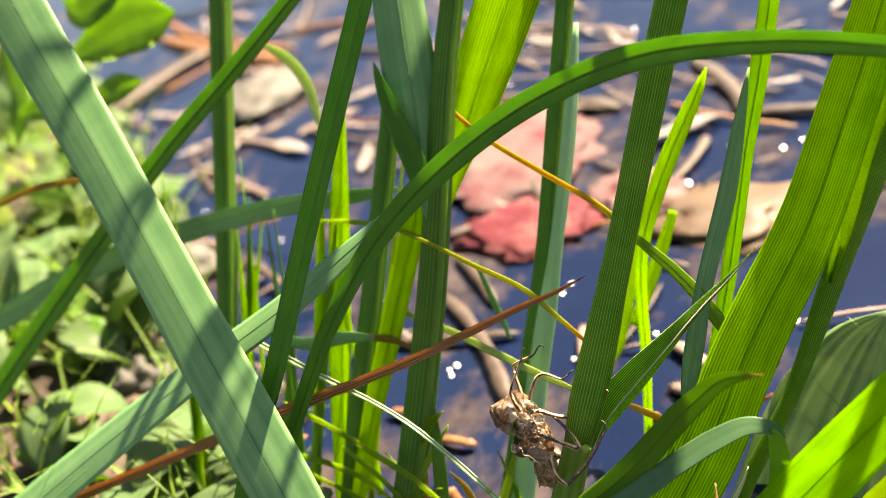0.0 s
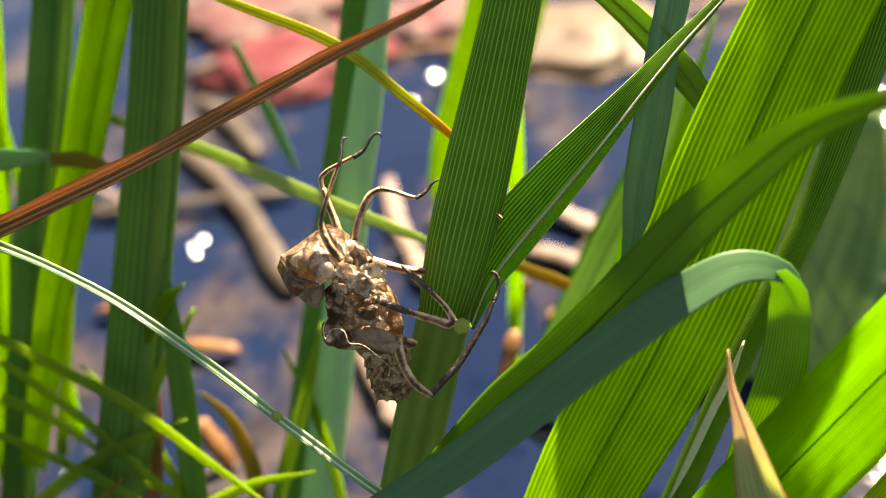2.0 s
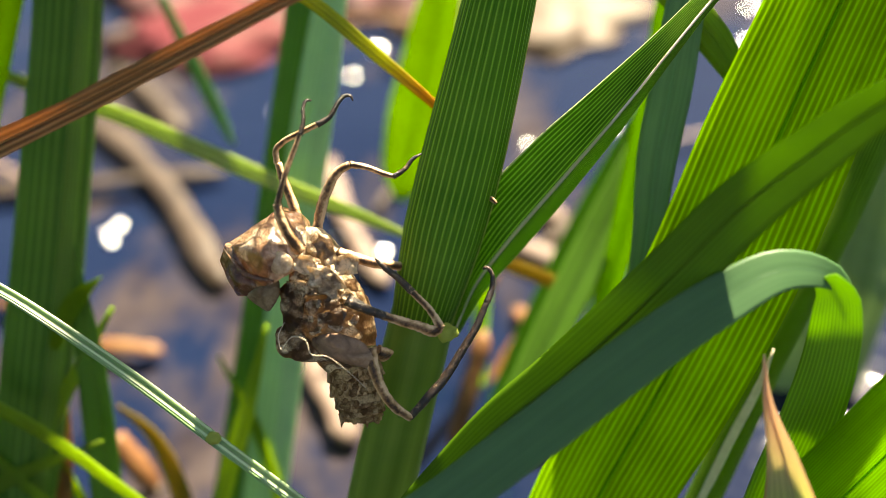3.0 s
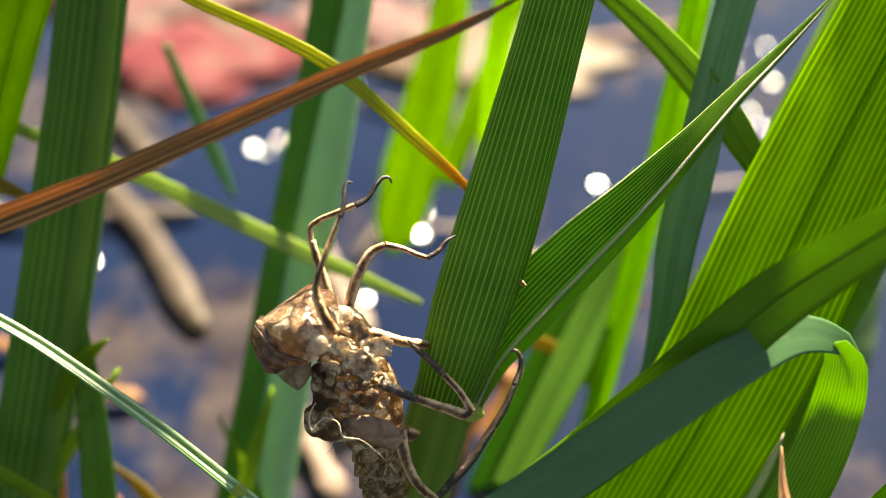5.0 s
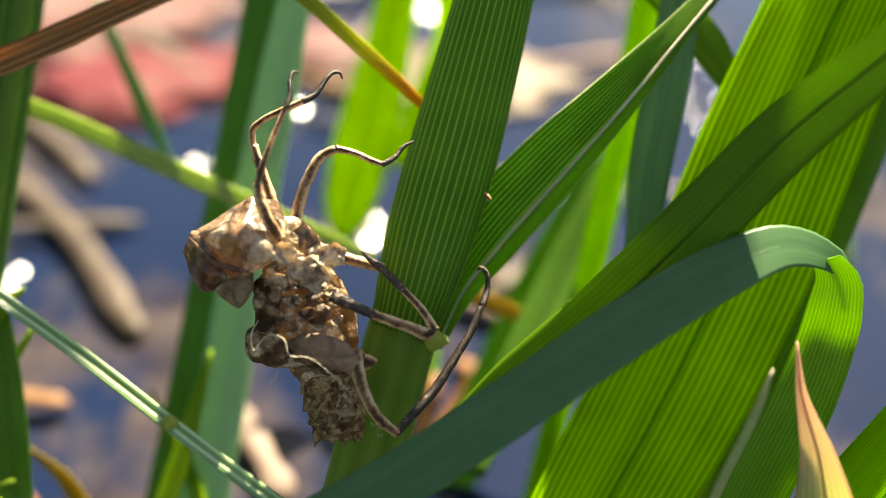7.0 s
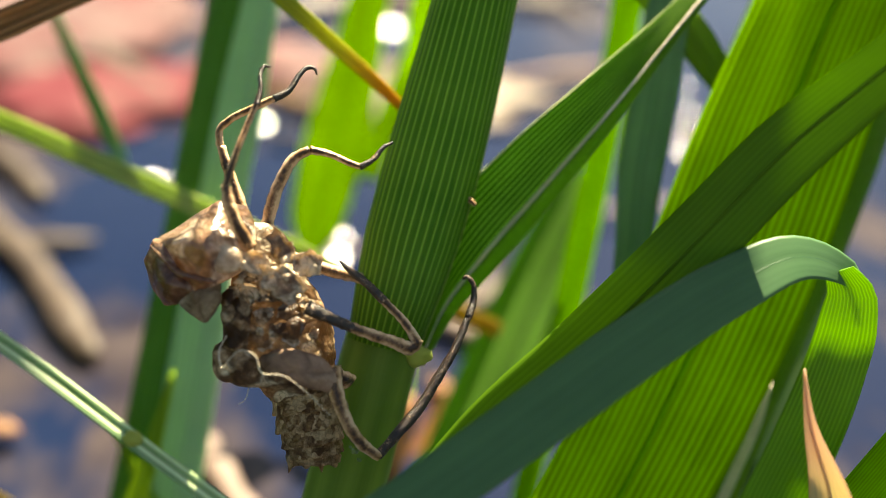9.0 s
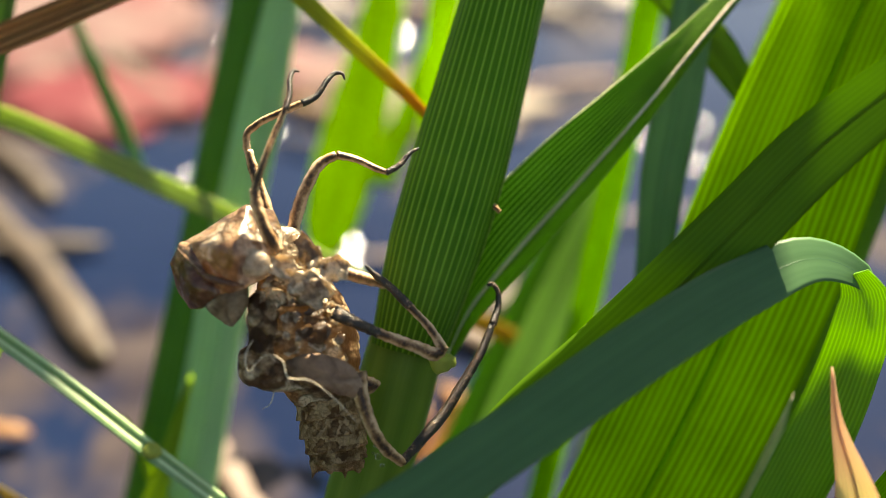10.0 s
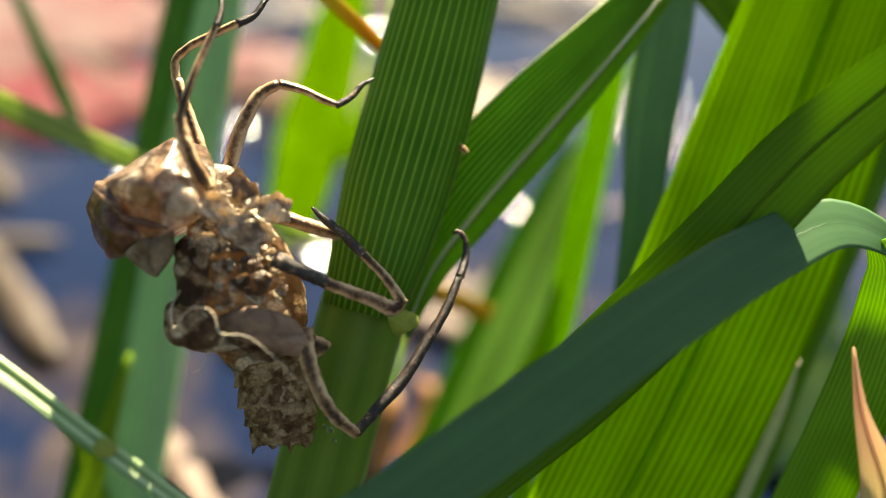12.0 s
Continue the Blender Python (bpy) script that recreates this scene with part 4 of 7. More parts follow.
part("node", lump(Vector(NODE_AT[:3]) - grass_straw.location, (0.0008, 0.0007, 0.0007), noise_amp=0.2, seed=2), COLLAR, grass_straw, "pale swollen node")


def grass(pts, mat, label, **kw):
    return leaf_thing("grass_leaf", label, "grass", pts, mat, "thin grass leaves", n=30, cols=4, **kw)


grass([(-0.05377, 0.06974, 0.13567, 0.00083), (-0.04589, 0.06259, 0.12466, 0.00132), (-0.03326, 0.05586, 0.11613, 0.00161), (-0.01779, 0.04971, 0.10849, 0.00172), (0.00283, 0.0403, 0.09952, 0.00195), (0.01122, 0.03537, 0.09376, 0.0026), (0.02145, 0.02971, 0.08687, 0.0036), (0.03118, 0.0227, 0.07792, 0.0040), (0.03513, 0.01929, 0.07267, 0.0022)], TURNING_GRASS, "thin grass leaf turning orange")
grass([(-0.07396, 0.03674, 0.072, 0.00149), (-0.06115, 0.03407, 0.06789, 0.00214), (-0.04932, 0.03181, 0.06441, 0.00262), (-0.03769, 0.02909, 0.06021, 0.00285), (-0.02702, 0.02654, 0.05629, 0.00275), (-0.01585, 0.0248, 0.05178, 0.00211), (-0.0079, 0.02374, 0.04831, 0.00098)], PALE_GRASS, "pale green grass leaf over the water", fold=10)
grass([(-0.05166, 0.06201, 0.06868, 0.00151), (-0.0473, 0.05687, 0.06077, 0.00227), (-0.04291, 0.0517, 0.05281, 0.00246), (-0.04026, 0.04859, 0.04801, 0.00095)], GLAUCOUS, "small bluish grass leaf over the water")
grass([(-0.09989, 0.00606, 0.05597, 0.00176), (-0.08442, 0.00288, 0.05107, 0.00222), (-0.06827, -0.0012, 0.04479, 0.00242), (-0.05403, -0.00513, 0.03873, 0.00238), (-0.04409, -0.00898, 0.0328, 0.00212), (-0.03315, -0.01306, 0.02654, 0.0007)], GRASS, "thin green grass leaf low over the bank")
grass([(-0.09304, -0.00393, 0.03692, 0.00152), (-0.07211, -0.0079, 0.0308, 0.00198), (-0.05493, -0.01241, 0.02386, 0.00194), (-0.04361, -0.01687, 0.01699, 0.00168)], GRASS, "thin green grass leaf low over the bank")
grass([(-0.08203, 0.00243, 0.04304, 0.00176), (-0.06856, -0.00235, 0.03568, 0.00223), (-0.0582, -0.00703, 0.02847, 0.00221), (-0.04804, -0.01161, 0.02142, 0.00146)], GRASS, "thin green grass leaf low over the bank")
for row in ([(-0.072, -0.01634, 0.01046, 0.00203), (-0.06356, -0.00639, 0.02578, 0.00249), (-0.05422, 0.00188, 0.03851, 0.0022), (-0.04668, 0.00855, 0.04879, 0.0006)], [(-0.04763, -0.01313, 0.00806, 0.00175), (-0.05224, -0.00625, 0.01865, 0.00226), (-0.05966, 0.00062, 0.02923, 0.00227), (-0.07019, 0.00617, 0.03777, 0.00064)],
            [(-0.03991, -0.01034, 0.00501, 0.00202), (-0.03625, -0.00188, 0.01803, 0.00275), (-0.03135, 0.00641, 0.03081, 0.00247), (-0.02799, 0.01318, 0.04123, 0.00061)], [(-0.05684, -0.01725, 0.01274, 0.00172), (-0.05089, -0.01302, 0.01925, 0.00195), (-0.03853, -0.00878, 0.02578, 0.00191), (-0.02692, -0.0073, 0.02805, 0.00047)],
            [(-0.08964, -0.01809, 0.01144, 0.00206), (-0.0785, -0.01217, 0.02055, 0.00227), (-0.06359, -0.00641, 0.02943, 0.00222), (-0.04827, -0.0029, 0.03484, 0.00048)], [(-0.02737, -0.00613, 0.00047, 0.00179), (-0.02798, 0.00094, 0.01137, 0.00229), (-0.03127, 0.00795, 0.02216, 0.00229), (-0.03729, 0.01496, 0.03295, 0.00051)],
            [(-0.03071, -0.01331, 0.01145, 0.00145), (-0.04073, -0.00946, 0.01738, 0.00196), (-0.05251, -0.00693, 0.02128, 0.00199), (-0.06481, -0.00572, 0.02314, 0.0005)], [(-0.10624, 0.00176, 0.03833, 0.00183), (-0.0912, 0.00109, 0.03729, 0.00231), (-0.07415, -0.00164, 0.0331, 0.00227), (-0.06078, -0.00636, 0.02584, 0.0005)]):
    grass(row, GRASS, "thin green grass leaf at the water's edge", fold=10)
for row in ([(-0.0925, 0.05893, 0.11168, 0.00026), (-0.09296, 0.05062, 0.09888, 0.00286), (-0.09343, 0.04222, 0.08594, 0.00444), (-0.09478, 0.03017, 0.06739, 0.00475), (-0.09672, 0.01351, 0.04174, 0.00454), (-0.09851, -0.00431, 0.0143, 0.00405)], [(-0.0845, 0.07471, 0.13231, 0.00026), (-0.08556, 0.06524, 0.11772, 0.00438), (-0.08644, 0.05492, 0.10183, 0.00779), (-0.08719, 0.04444, 0.08569, 0.00967), (-0.08799, 0.03165, 0.066, 0.01002), (-0.08875, 0.01498, 0.04034, 0.0088), (-0.0888, -0.00129, 0.01527, 0.00673)],
            [(-0.04817, 0.0704, 0.13301, 0.00024), (-0.05198, 0.06173, 0.11966, 0.00436), (-0.05609, 0.05223, 0.10503, 0.00735), (-0.05892, 0.04444, 0.09304, 0.0089), (-0.06343, 0.0359, 0.07988, 0.00925), (-0.06967, 0.02374, 0.06116, 0.00838), (-0.07601, 0.0119, 0.04293, 0.00722), (-0.08167, -0.00247, 0.0208, 0.00577)]):
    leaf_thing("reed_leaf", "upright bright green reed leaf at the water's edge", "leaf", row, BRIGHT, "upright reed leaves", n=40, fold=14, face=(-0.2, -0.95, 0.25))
reed_stalk(grown([(-0.0554, 0.11017, 0.18875, 0.00527), (-0.06158, 0.08559, 0.15089, 0.00589), (-0.06805, 0.06378, 0.11732, 0.00652), (-0.07101, 0.05317, 0.10097, 0.0071), (-0.07583, 0.03613, 0.07474, 0.00748), (-0.08118, 0.01996, 0.04983, 0.00734), (-0.0857, 0.00398, 0.02522, 0.00665), (-0.08981, -0.01097, 0.0022, 0.00621)]), STALK, "green reed stalk at the water's edge", towards=200)
leaf_thing("reed_leaf", "dark green short leaf with a yellow point", "leaf", [(-0.04708, -0.01502, 0.01249, 0.0048), (-0.04817, -0.00868, 0.02226, 0.00523), (-0.04885, -0.00333, 0.0305, 0.00535), (-0.04951, 0.00194, 0.03861, 0.00515), (-0.0505, 0.00713, 0.04661, 0.00403), (-0.05147, 0.01098, 0.05253, 0.00231), (-0.0519, 0.01394, 0.05709, 0.00023)], REED, n=30, fold=14)
leaf_thing("reed_leaf", "short bent leaf with a yellow point", "leaf", [(-0.05477, 0.0047, 0.04469, 0.00155), (-0.05302, 0.00684, 0.04799, 0.00262), (-0.05085, 0.00854, 0.0506, 0.00245), (-0.04761, 0.01, 0.05286, 0.00023)], YELLOW, n=20, fold=14)
leaf_thing("dead_leaf", "curved rusty dead leaf at the water's edge", "leaf", [(-0.05344, 0.01067, 0.02634, 0.00078), (-0.04845, 0.00854, 0.02306, 0.0026), (-0.04471, 0.00462, 0.01704, 0.00363), (-0.04296, -0.00075, 0.00877, 0.00363), (-0.04279, -0.00653, -0.00014, 0.00286)], ORANGE_GRASS, n=24, fold=10)
leaf_thing("dead_leaf", "dark brown dead leaf base at the water's edge", "leaf", [(-0.05707, 0.00755, 0.03991, 0.00175), (-0.05697, 0.00203, 0.0314, 0.00326), (-0.0576, -0.00494, 0.02067, 0.00328), (-0.05928, -0.01343, 0.0076, 0.00305)], BROWN, n=24, fold=10)
leaf_thing("dead_leaf", "dry grass leaf end sticking up", "leaf", [(-0.05774, -0.011, 0.0297, 0.00024), (-0.06236, -0.01322, 0.02629, 0.00121), (-0.06767, -0.01602, 0.02197, 0.00183), (-0.07299, -0.01922, 0.01704, 0.00197)], ORANGE_GRASS, n=20, fold=14)
leaf_thing("grass_leaf", "long bluish grass leaf low over the bank", "grass", [(-0.29091, 0.02889, 0.0544, 0.00938), (-0.24967, 0.03492, 0.0637, 0.00939), (-0.2088, 0.04391, 0.07754, 0.00894), (-0.16123, 0.05137, 0.08903, 0.00801), (-0.11681, 0.0559, 0.096, 0.00679), (-0.08158, 0.05761, 0.09863, 0.00431), (-0.06824, 0.05824, 0.09961, 0.00106)], GLAUCOUS, "thin grass leaves", n=40, fold=8)
leaf_thing("grass_leaf", "thin orange grass leaf over the bank", "grass", [(-0.22785, 0.03077, 0.11238, 0.00161), (-0.21011, 0.03345, 0.11651, 0.00217), (-0.19318, 0.03591, 0.1203, 0.00231), (-0.17714, 0.03683, 0.12171, 0.00207), (-0.16562, 0.03692, 0.12185, 0.00111)], ORANGE_GRASS, "thin grass leaves", n=20, fold=10)
leaf_thing("dead_leaf", "pale curled dead leaf over the water", "leaf", [(-0.13266, 0.10505, 0.13496, 0.00162), (-0.12188, 0.10168, 0.12976, 0.0048), (-0.11391, 0.09638, 0.12161, 0.00514), (-0.11036, 0.09031, 0.11226, 0.00355), (-0.10877, 0.0865, 0.10639, 0.00079)], PALE_GRASS, n=20, fold=10)
grass([(-0.10794, 0.02165, 0.07079, 0.00258), (-0.09466, 0.01996, 0.06819, 0.00432), (-0.08135, 0.02117, 0.07005, 0.00424), (-0.07001, 0.02144, 0.07047, 0.00172)], GLAUCOUS, "short pale grass leaf at the bank")
grass([(-0.09195, 0.04485, 0.09734, 0.00102), (-0.08028, 0.04457, 0.09691, 0.00176), (-0.07041, 0.04383, 0.09578, 0.00149), (-0.06219, 0.04292, 0.09436, 0.00123), (-0.05158, 0.04098, 0.09139, 0.00049)], GRASS, "thin yellow-green grass leaf")
grass([(-0.07191, 0.02361, 0.06831, 0.00225), (-0.06562, 0.02347, 0.06808, 0.00272), (-0.05959, 0.02218, 0.06611, 0.00148), (-0.05699, 0.02119, 0.06458, 0.00037)], ORANGE_GRASS, "short yellow grass leaf point")
grass([(-0.06151, 0.0368, 0.09964, 0.00095), (-0.04519, 0.03238, 0.09466, 0.00127), (-0.03562, 0.02916, 0.09154, 0.00148), (-0.01661, 0.02346, 0.08461, 0.00178), (-0.00952, 0.02021, 0.0796, 0.00171), (-0.00224, 0.01756, 0.07368, 0.00117), (0.00139, 0.01648, 0.07018, 0.00055)], YELLOW_GRASS, "thin yellow-green grass leaf across the reeds")
for row in ([(-0.00451, 0.09537, 0.07415, 0.00617), (-0.00698, 0.08641, 0.06036, 0.00761), (-0.01048, 0.07745, 0.04656, 0.01029), (-0.01377, 0.07017, 0.03535, 0.0107), (-0.01562, 0.06541, 0.02802, 0.0072), (-0.01624, 0.06345, 0.025, 0.00206)], [(0.0068, 0.09089, 0.06726, 0.00309), (0.00269, 0.08418, 0.05691, 0.00453), (-0.00246, 0.07689, 0.0457, 0.00473), (-0.00657, 0.07073, 0.03621, 0.00412)]):
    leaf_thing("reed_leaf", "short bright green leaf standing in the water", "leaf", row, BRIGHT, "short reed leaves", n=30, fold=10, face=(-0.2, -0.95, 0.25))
leaf_thing("reed_leaf", "bluish upright leaf behind the side leaf", "leaf", [(0.01947, -0.00142, 0.03894, 0.00143), (0.02119, 0.0042, 0.04944, 0.00239), (0.02327, 0.01034, 0.05889, 0.00374), (0.02429, 0.0156, 0.06698, 0.00494), (0.02596, 0.02037, 0.07433, 0.00516), (0.02739, 0.02505, 0.08154, 0.0047), (0.03442, 0.04236, 0.10452, 0.00479), (0.03756, 0.05141, 0.11846, 0.00308), (0.03988, 0.05811, 0.12878, 0.00056)], GLAUCOUS, n=30, fold=12)
leaf_thing("reed_leaf", "yellow-green narrow leaf standing over the water", "leaf", grown([(0.0098, 0.0040, -0.0040, 0.0030), (0.0220, 0.0310, 0.0390, 0.0040), (0.0312, 0.05701, 0.07934, 0.0046), (0.03481, 0.07041, 0.09998, 0.00494), (0.03902, 0.08191, 0.11768, 0.00551), (0.04244, 0.09326, 0.13516, 0.00547), (0.04666, 0.10762, 0.15727, 0.00451)]), FINE_BRIGHT, n=30, fold=10)
leaf_thing("reed_leaf", "green leaf standing behind the reed", "leaf", [(0.00082, 0.02658, -0.00423, 0.00711), (0.00711, 0.03452, 0.00799, 0.00862), (0.01323, 0.04225, 0.01989, 0.0083), (0.01919, 0.04976, 0.03147, 0.00683), (0.02403, 0.05605, 0.04115, 0.00386), (0.02689, 0.06017, 0.04749, 0.00057)], ARCH, n=30, fold=12)
leaf_thing("reed_leaf", "narrow green leaf standing over the water", "leaf", [(-0.0016, 0.0386, -0.0030, 0.0024), (0.0010, 0.0521, 0.0372, 0.0034), (0.0035, 0.06566, 0.0743, 0.0046), (0.00813, 0.07377, 0.08679, 0.00567), (0.01432, 0.08168, 0.09897, 0.00528), (0.02034, 0.08854, 0.10954, 0.00359), (0.02291, 0.09194, 0.11477, 0.00065)], BRIGHT, n=24, fold=10)

grass([(-0.0030, 0.0290, 0.0430, 0.0010), (0.0040, 0.0287, 0.0396, 0.0022), (0.0110, 0.0284, 0.0362, 0.0024), (0.0170, 0.0282, 0.0333, 0.0008)], ORANGE_GRASS, "short orange grass leaf behind the reed")
leaf_thing("dead_leaf", "curved rusty dead leaf leaning over the water", "leaf", [(0.00004, 0.03844, -0.00124, 0.00260), (0.00742, 0.05056, 0.00276, 0.00360), (0.01522, 0.05732, 0.00554, 0.00380), (0.02542, 0.06366, 0.00794, 0.00300), (0.03422, 0.06985, 0.00989, 0.00060)], RUST_LEAF, n=24, fold=12)

leaf_thing("reed_leaf", "soft green reed leaf standing far behind the reed", "leaf", [(0.00464, 0.00960, 0.02341, 0.00450), (0.01209, 0.02179, 0.03215, 0.00580), (0.01880, 0.03319, 0.03977, 0.00618), (0.02537, 0.04377, 0.04796, 0.00515), (0.03049, 0.05348, 0.05493, 0.00300), (0.03408, 0.06105, 0.06058, 0.00045)], ARCH, n=40, fold=10, face=(-0.3, -0.93, 0.2))
leaf_thing("reed_leaf", "pale green narrow leaf standing far behind the reed", "leaf", [(0.01919, 0.03876, 0.01674, 0.00353), (0.02380, 0.04665, 0.02630, 0.00411), (0.02872, 0.05603, 0.03643, 0.00401), (0.03337, 0.06522, 0.04620, 0.00316), (0.03698, 0.07278, 0.05510, 0.00169), (0.03930, 0.07854, 0.06095, 0.00029)], FINE_BRIGHT, n=40, fold=10, face=(-0.3, -0.93, 0.2))
side_stalk = holder("reed_stalk", "thin pale olive reed stalk beside a broad leaf", "reed", "reed stalks")
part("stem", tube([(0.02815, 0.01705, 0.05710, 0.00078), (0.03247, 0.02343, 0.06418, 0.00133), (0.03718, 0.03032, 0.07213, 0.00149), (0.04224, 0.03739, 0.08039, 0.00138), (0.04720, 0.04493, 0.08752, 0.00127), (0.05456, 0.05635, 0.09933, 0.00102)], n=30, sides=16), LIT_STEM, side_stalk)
rng = random.Random(31)
for k in range(16):
    x, lean, tall = rng.uniform(-0.150, -0.082), rng.uniform(-0.018, 0.018), rng.uniform(0.7, 1.15)
    y0, w = rng.uniform(-0.012, 0.012), rng.uniform(0.0022, 0.0052)
    leaf_thing("reed_leaf", "upright bright green reed leaf at the water's edge", "leaf", [(x, y0, 0.012, w), (x + lean * 0.3, y0 + 0.020 * tall, 0.012 + 0.030 * tall, w), (x + lean * 0.65, y0 + 0.040 * tall, 0.012 + 0.060 * tall, w * 0.8), (x + lean, y0 + 0.058 * tall, 0.012 + 0.088 * tall, 0.0003)], (BRIGHT, GRASS, ARCH)[k % 3], "upright reed leaves", n=24, fold=14, face=(-0.2, -0.95, 0.25), seed=k)


# ---- creeping plants and litter on the bank ----
def small_leaf_mesh(l, w, seed, mat):
    rng = random.Random(seed)
    rows = [(0, 0, 0, w * 0.1), (0, l * 0.2, l * 0.08, w * 0.75), (0, l * 0.5, l * 0.14, w), (0, l * 0.8, l * 0.08, w * 0.66), (0, l, -l * 0.04, w * 0.06)]
    bm = strip(rows, face=(0, 0, 1), fold=12, thick=0.0003, n=8, cols=6, seed=seed, wave=0.0003)
    me = bpy.data.meshes.new("leaf")
    bm.to_mesh(me)
    bm.free()
    me.materials.append(mat)
    me.polygons.foreach_set("use_smooth", [True] * len(me.polygons))
    return me


def creeping_plant(seed):
    """A low plant: a winding stalk and small oval leaves."""
    rng = random.Random(seed)
    top = holder("creeping_plant", "low creeping plant with small light green leaves on the bank", "plant", "creeping plants")
    pts = [(0, 0, -0.004, 0.0012)]
    for k in range(4):
        x, y, z, _ = pts[-1]
        pts.append((x + rng.uniform(-0.008, 0.008), y + rng.uniform(-0.004, 0.009), 0.005 + 0.006 * k + rng.uniform(-0.002, 0.003), 0.0011 - 0.0002 * k))
    part("stalk", tube(pts, n=16, sides=6), GRASS, top)
    sm = spline(pts, 16)
    for k in range(6):
        ob = new("leaf", LEAF_MESHES[rng.randrange(4)])
        ob.parent = top
        ob.location = sm[3 + int(k * 2.3)][:3]
        ob.rotation_euler = (rng.uniform(-0.5, 0.6), rng.uniform(-0.5, 0.5), rng.uniform(0, 6.28))
    return top


LEAF_MESHES = [small_leaf_mesh(0.022, 0.017, 1, SMALL_LEAF), small_leaf_mesh(0.032, 0.024, 2, PALE_LEAF), small_leaf_mesh(0.016, 0.012, 3, SMALL_LEAF), small_leaf_mesh(0.038, 0.027, 4, PALE_LEAF)]
rng = random.Random(12)
CREEPERS = [creeping_plant(s) for s in range(5)]
spots = []
while len(spots) < 105:
    x, y = rng.uniform(-0.75, -0.10), rng.uniform(-0.08, 0.45)
    d = -0.125 - x - y * 1.07
    if -0.005 < d < 0.26 and all(math.hypot(x - p, y - q) > 0.012 for p, q in spots):
        spots.append((x, y))
for k, (x, y) in enumerate(spots):
    m = pose(x, y, max(0.0, bank_height(x, y)), 0, 0, rng.uniform(0, 360))
    if k < 5:
        CREEPERS[k].matrix_basis = m
    else:
        copy_thing(CREEPERS[k % 5], m)


def bank_grass():
    rng = random.Random(5)
    vs, fs = [], []
    for _ in range(1500):
        x, y = rng.uniform(-0.7, -0.06), rng.uniform(-0.07, 0.42)
        d = -0.10 - x - y * 1.07
        if not 0.0 < d < 0.25:
            continue
        z, a, h, w = bank_height(x, y) - 0.002, rng.uniform(0, 6.28), rng.uniform(0.02, 0.085), rng.uniform(0.0007, 0.0018)
        lean = rng.uniform(0.2, 1.4)
        b0 = len(vs)
        for i in range(5):
            f = i / 4
            r = lean * h * f * f
            cx, cy, cz = x + math.cos(a) * r, y + math.sin(a) * r, max(0, z) + h * f * (1 - 0.25 * f)
            ww = w * (1 - f * 0.95)
            for s in (-1, 0, 1):
                vs.append((cx - math.sin(a) * s * ww, cy + math.cos(a) * s * ww, cz + (0.3 * ww if s else 0)))
        for i in range(4):
            for j in range(2):
                q = b0 + i * 3 + j
                fs.append((q, q + 1, q + 4, q + 3))
    me = bpy.data.meshes.new("bank_grass")
    me.from_pydata(vs, [], fs)
    me.materials.append(SPROUT)
    return tagged(new("bank_grass", me), "short green grass growing on the bank", "grass", kind="stuff")


bank_grass()


def plant_with_round_leaves(rows, label):
    top = holder("water_plant", label, "plant")
    for r in rows:
        part("leaf", strip(r, n=20, cols=8, fold=8, wave=0.0008), SMALL_LEAF, top)
    return top


plant_with_round_leaves(([(-0.25586, 0.13173, 0.13013, 0.00099), (-0.24213, 0.13425, 0.13402, 0.01464), (-0.22389, 0.13768, 0.13931, 0.02392), (-0.20653, 0.13909, 0.14147, 0.02112), (-0.19436, 0.13951, 0.14211, 0.00139)], [(-0.25235, 0.1415, 0.15437, 0.00244), (-0.24266, 0.13818, 0.14925, 0.01448), (-0.22933, 0.14112, 0.15377, 0.01665), (-0.21627, 0.14523, 0.1601, 0.00234)], [(-0.24349, 0.12039, 0.11268, 0.00098), (-0.23502, 0.12263, 0.11613, 0.0097), (-0.22352, 0.12467, 0.11927, 0.01053), (-0.21398, 0.12546, 0.12049, 0.00142)],
                         [(-0.30377, 0.14618, 0.14321, 0.00525), (-0.29536, 0.13716, 0.12932, 0.01563), (-0.29088, 0.12704, 0.11374, 0.01557), (-0.29562, 0.11733, 0.09879, 0.00157)], [(-0.28893, 0.1197, 0.11162, 0.00154), (-0.27429, 0.12181, 0.11487, 0.01263), (-0.26008, 0.12386, 0.11802, 0.01095), (-0.24983, 0.12403, 0.11828, 0.00098)]), "sunlit plant with rounded light green leaves")
# ---- the cast skin of a dragonfly nymph ----
def leg(segs, mats, label):
    """A jointed leg of tapered tubes, one for each joint."""
    top = None
    for k, (nm, rows) in enumerate(segs):
        o = part(nm, tube([(*r[:3], r[3] * (1.02 if nm == "foot" else 0.80)) for r in rows], n=26, sides=12, bumps=0.11, seed=k), mats[k], shell if top is None else top, label if top is None else "")
        top = top or o


shell = holder("dragonfly_exuvia", "empty brown cast skin of a dragonfly nymph clinging to a reed", "insect shell")
AX = (Vector((1, 0, 0)), Vector((0, -0.545, -0.839)), Vector((0, 0.839, -0.545)))     # right, down, away


def tilted(deg):
    """Axes turned in the plane of the shell: first along, second across, third away."""
    c, s = math.cos(radians(deg)), math.sin(radians(deg))
    a, b = AX[0] * c + AX[1] * s, AX[1] * c - AX[0] * s
    return Matrix((a, b, AX[2])).transposed()


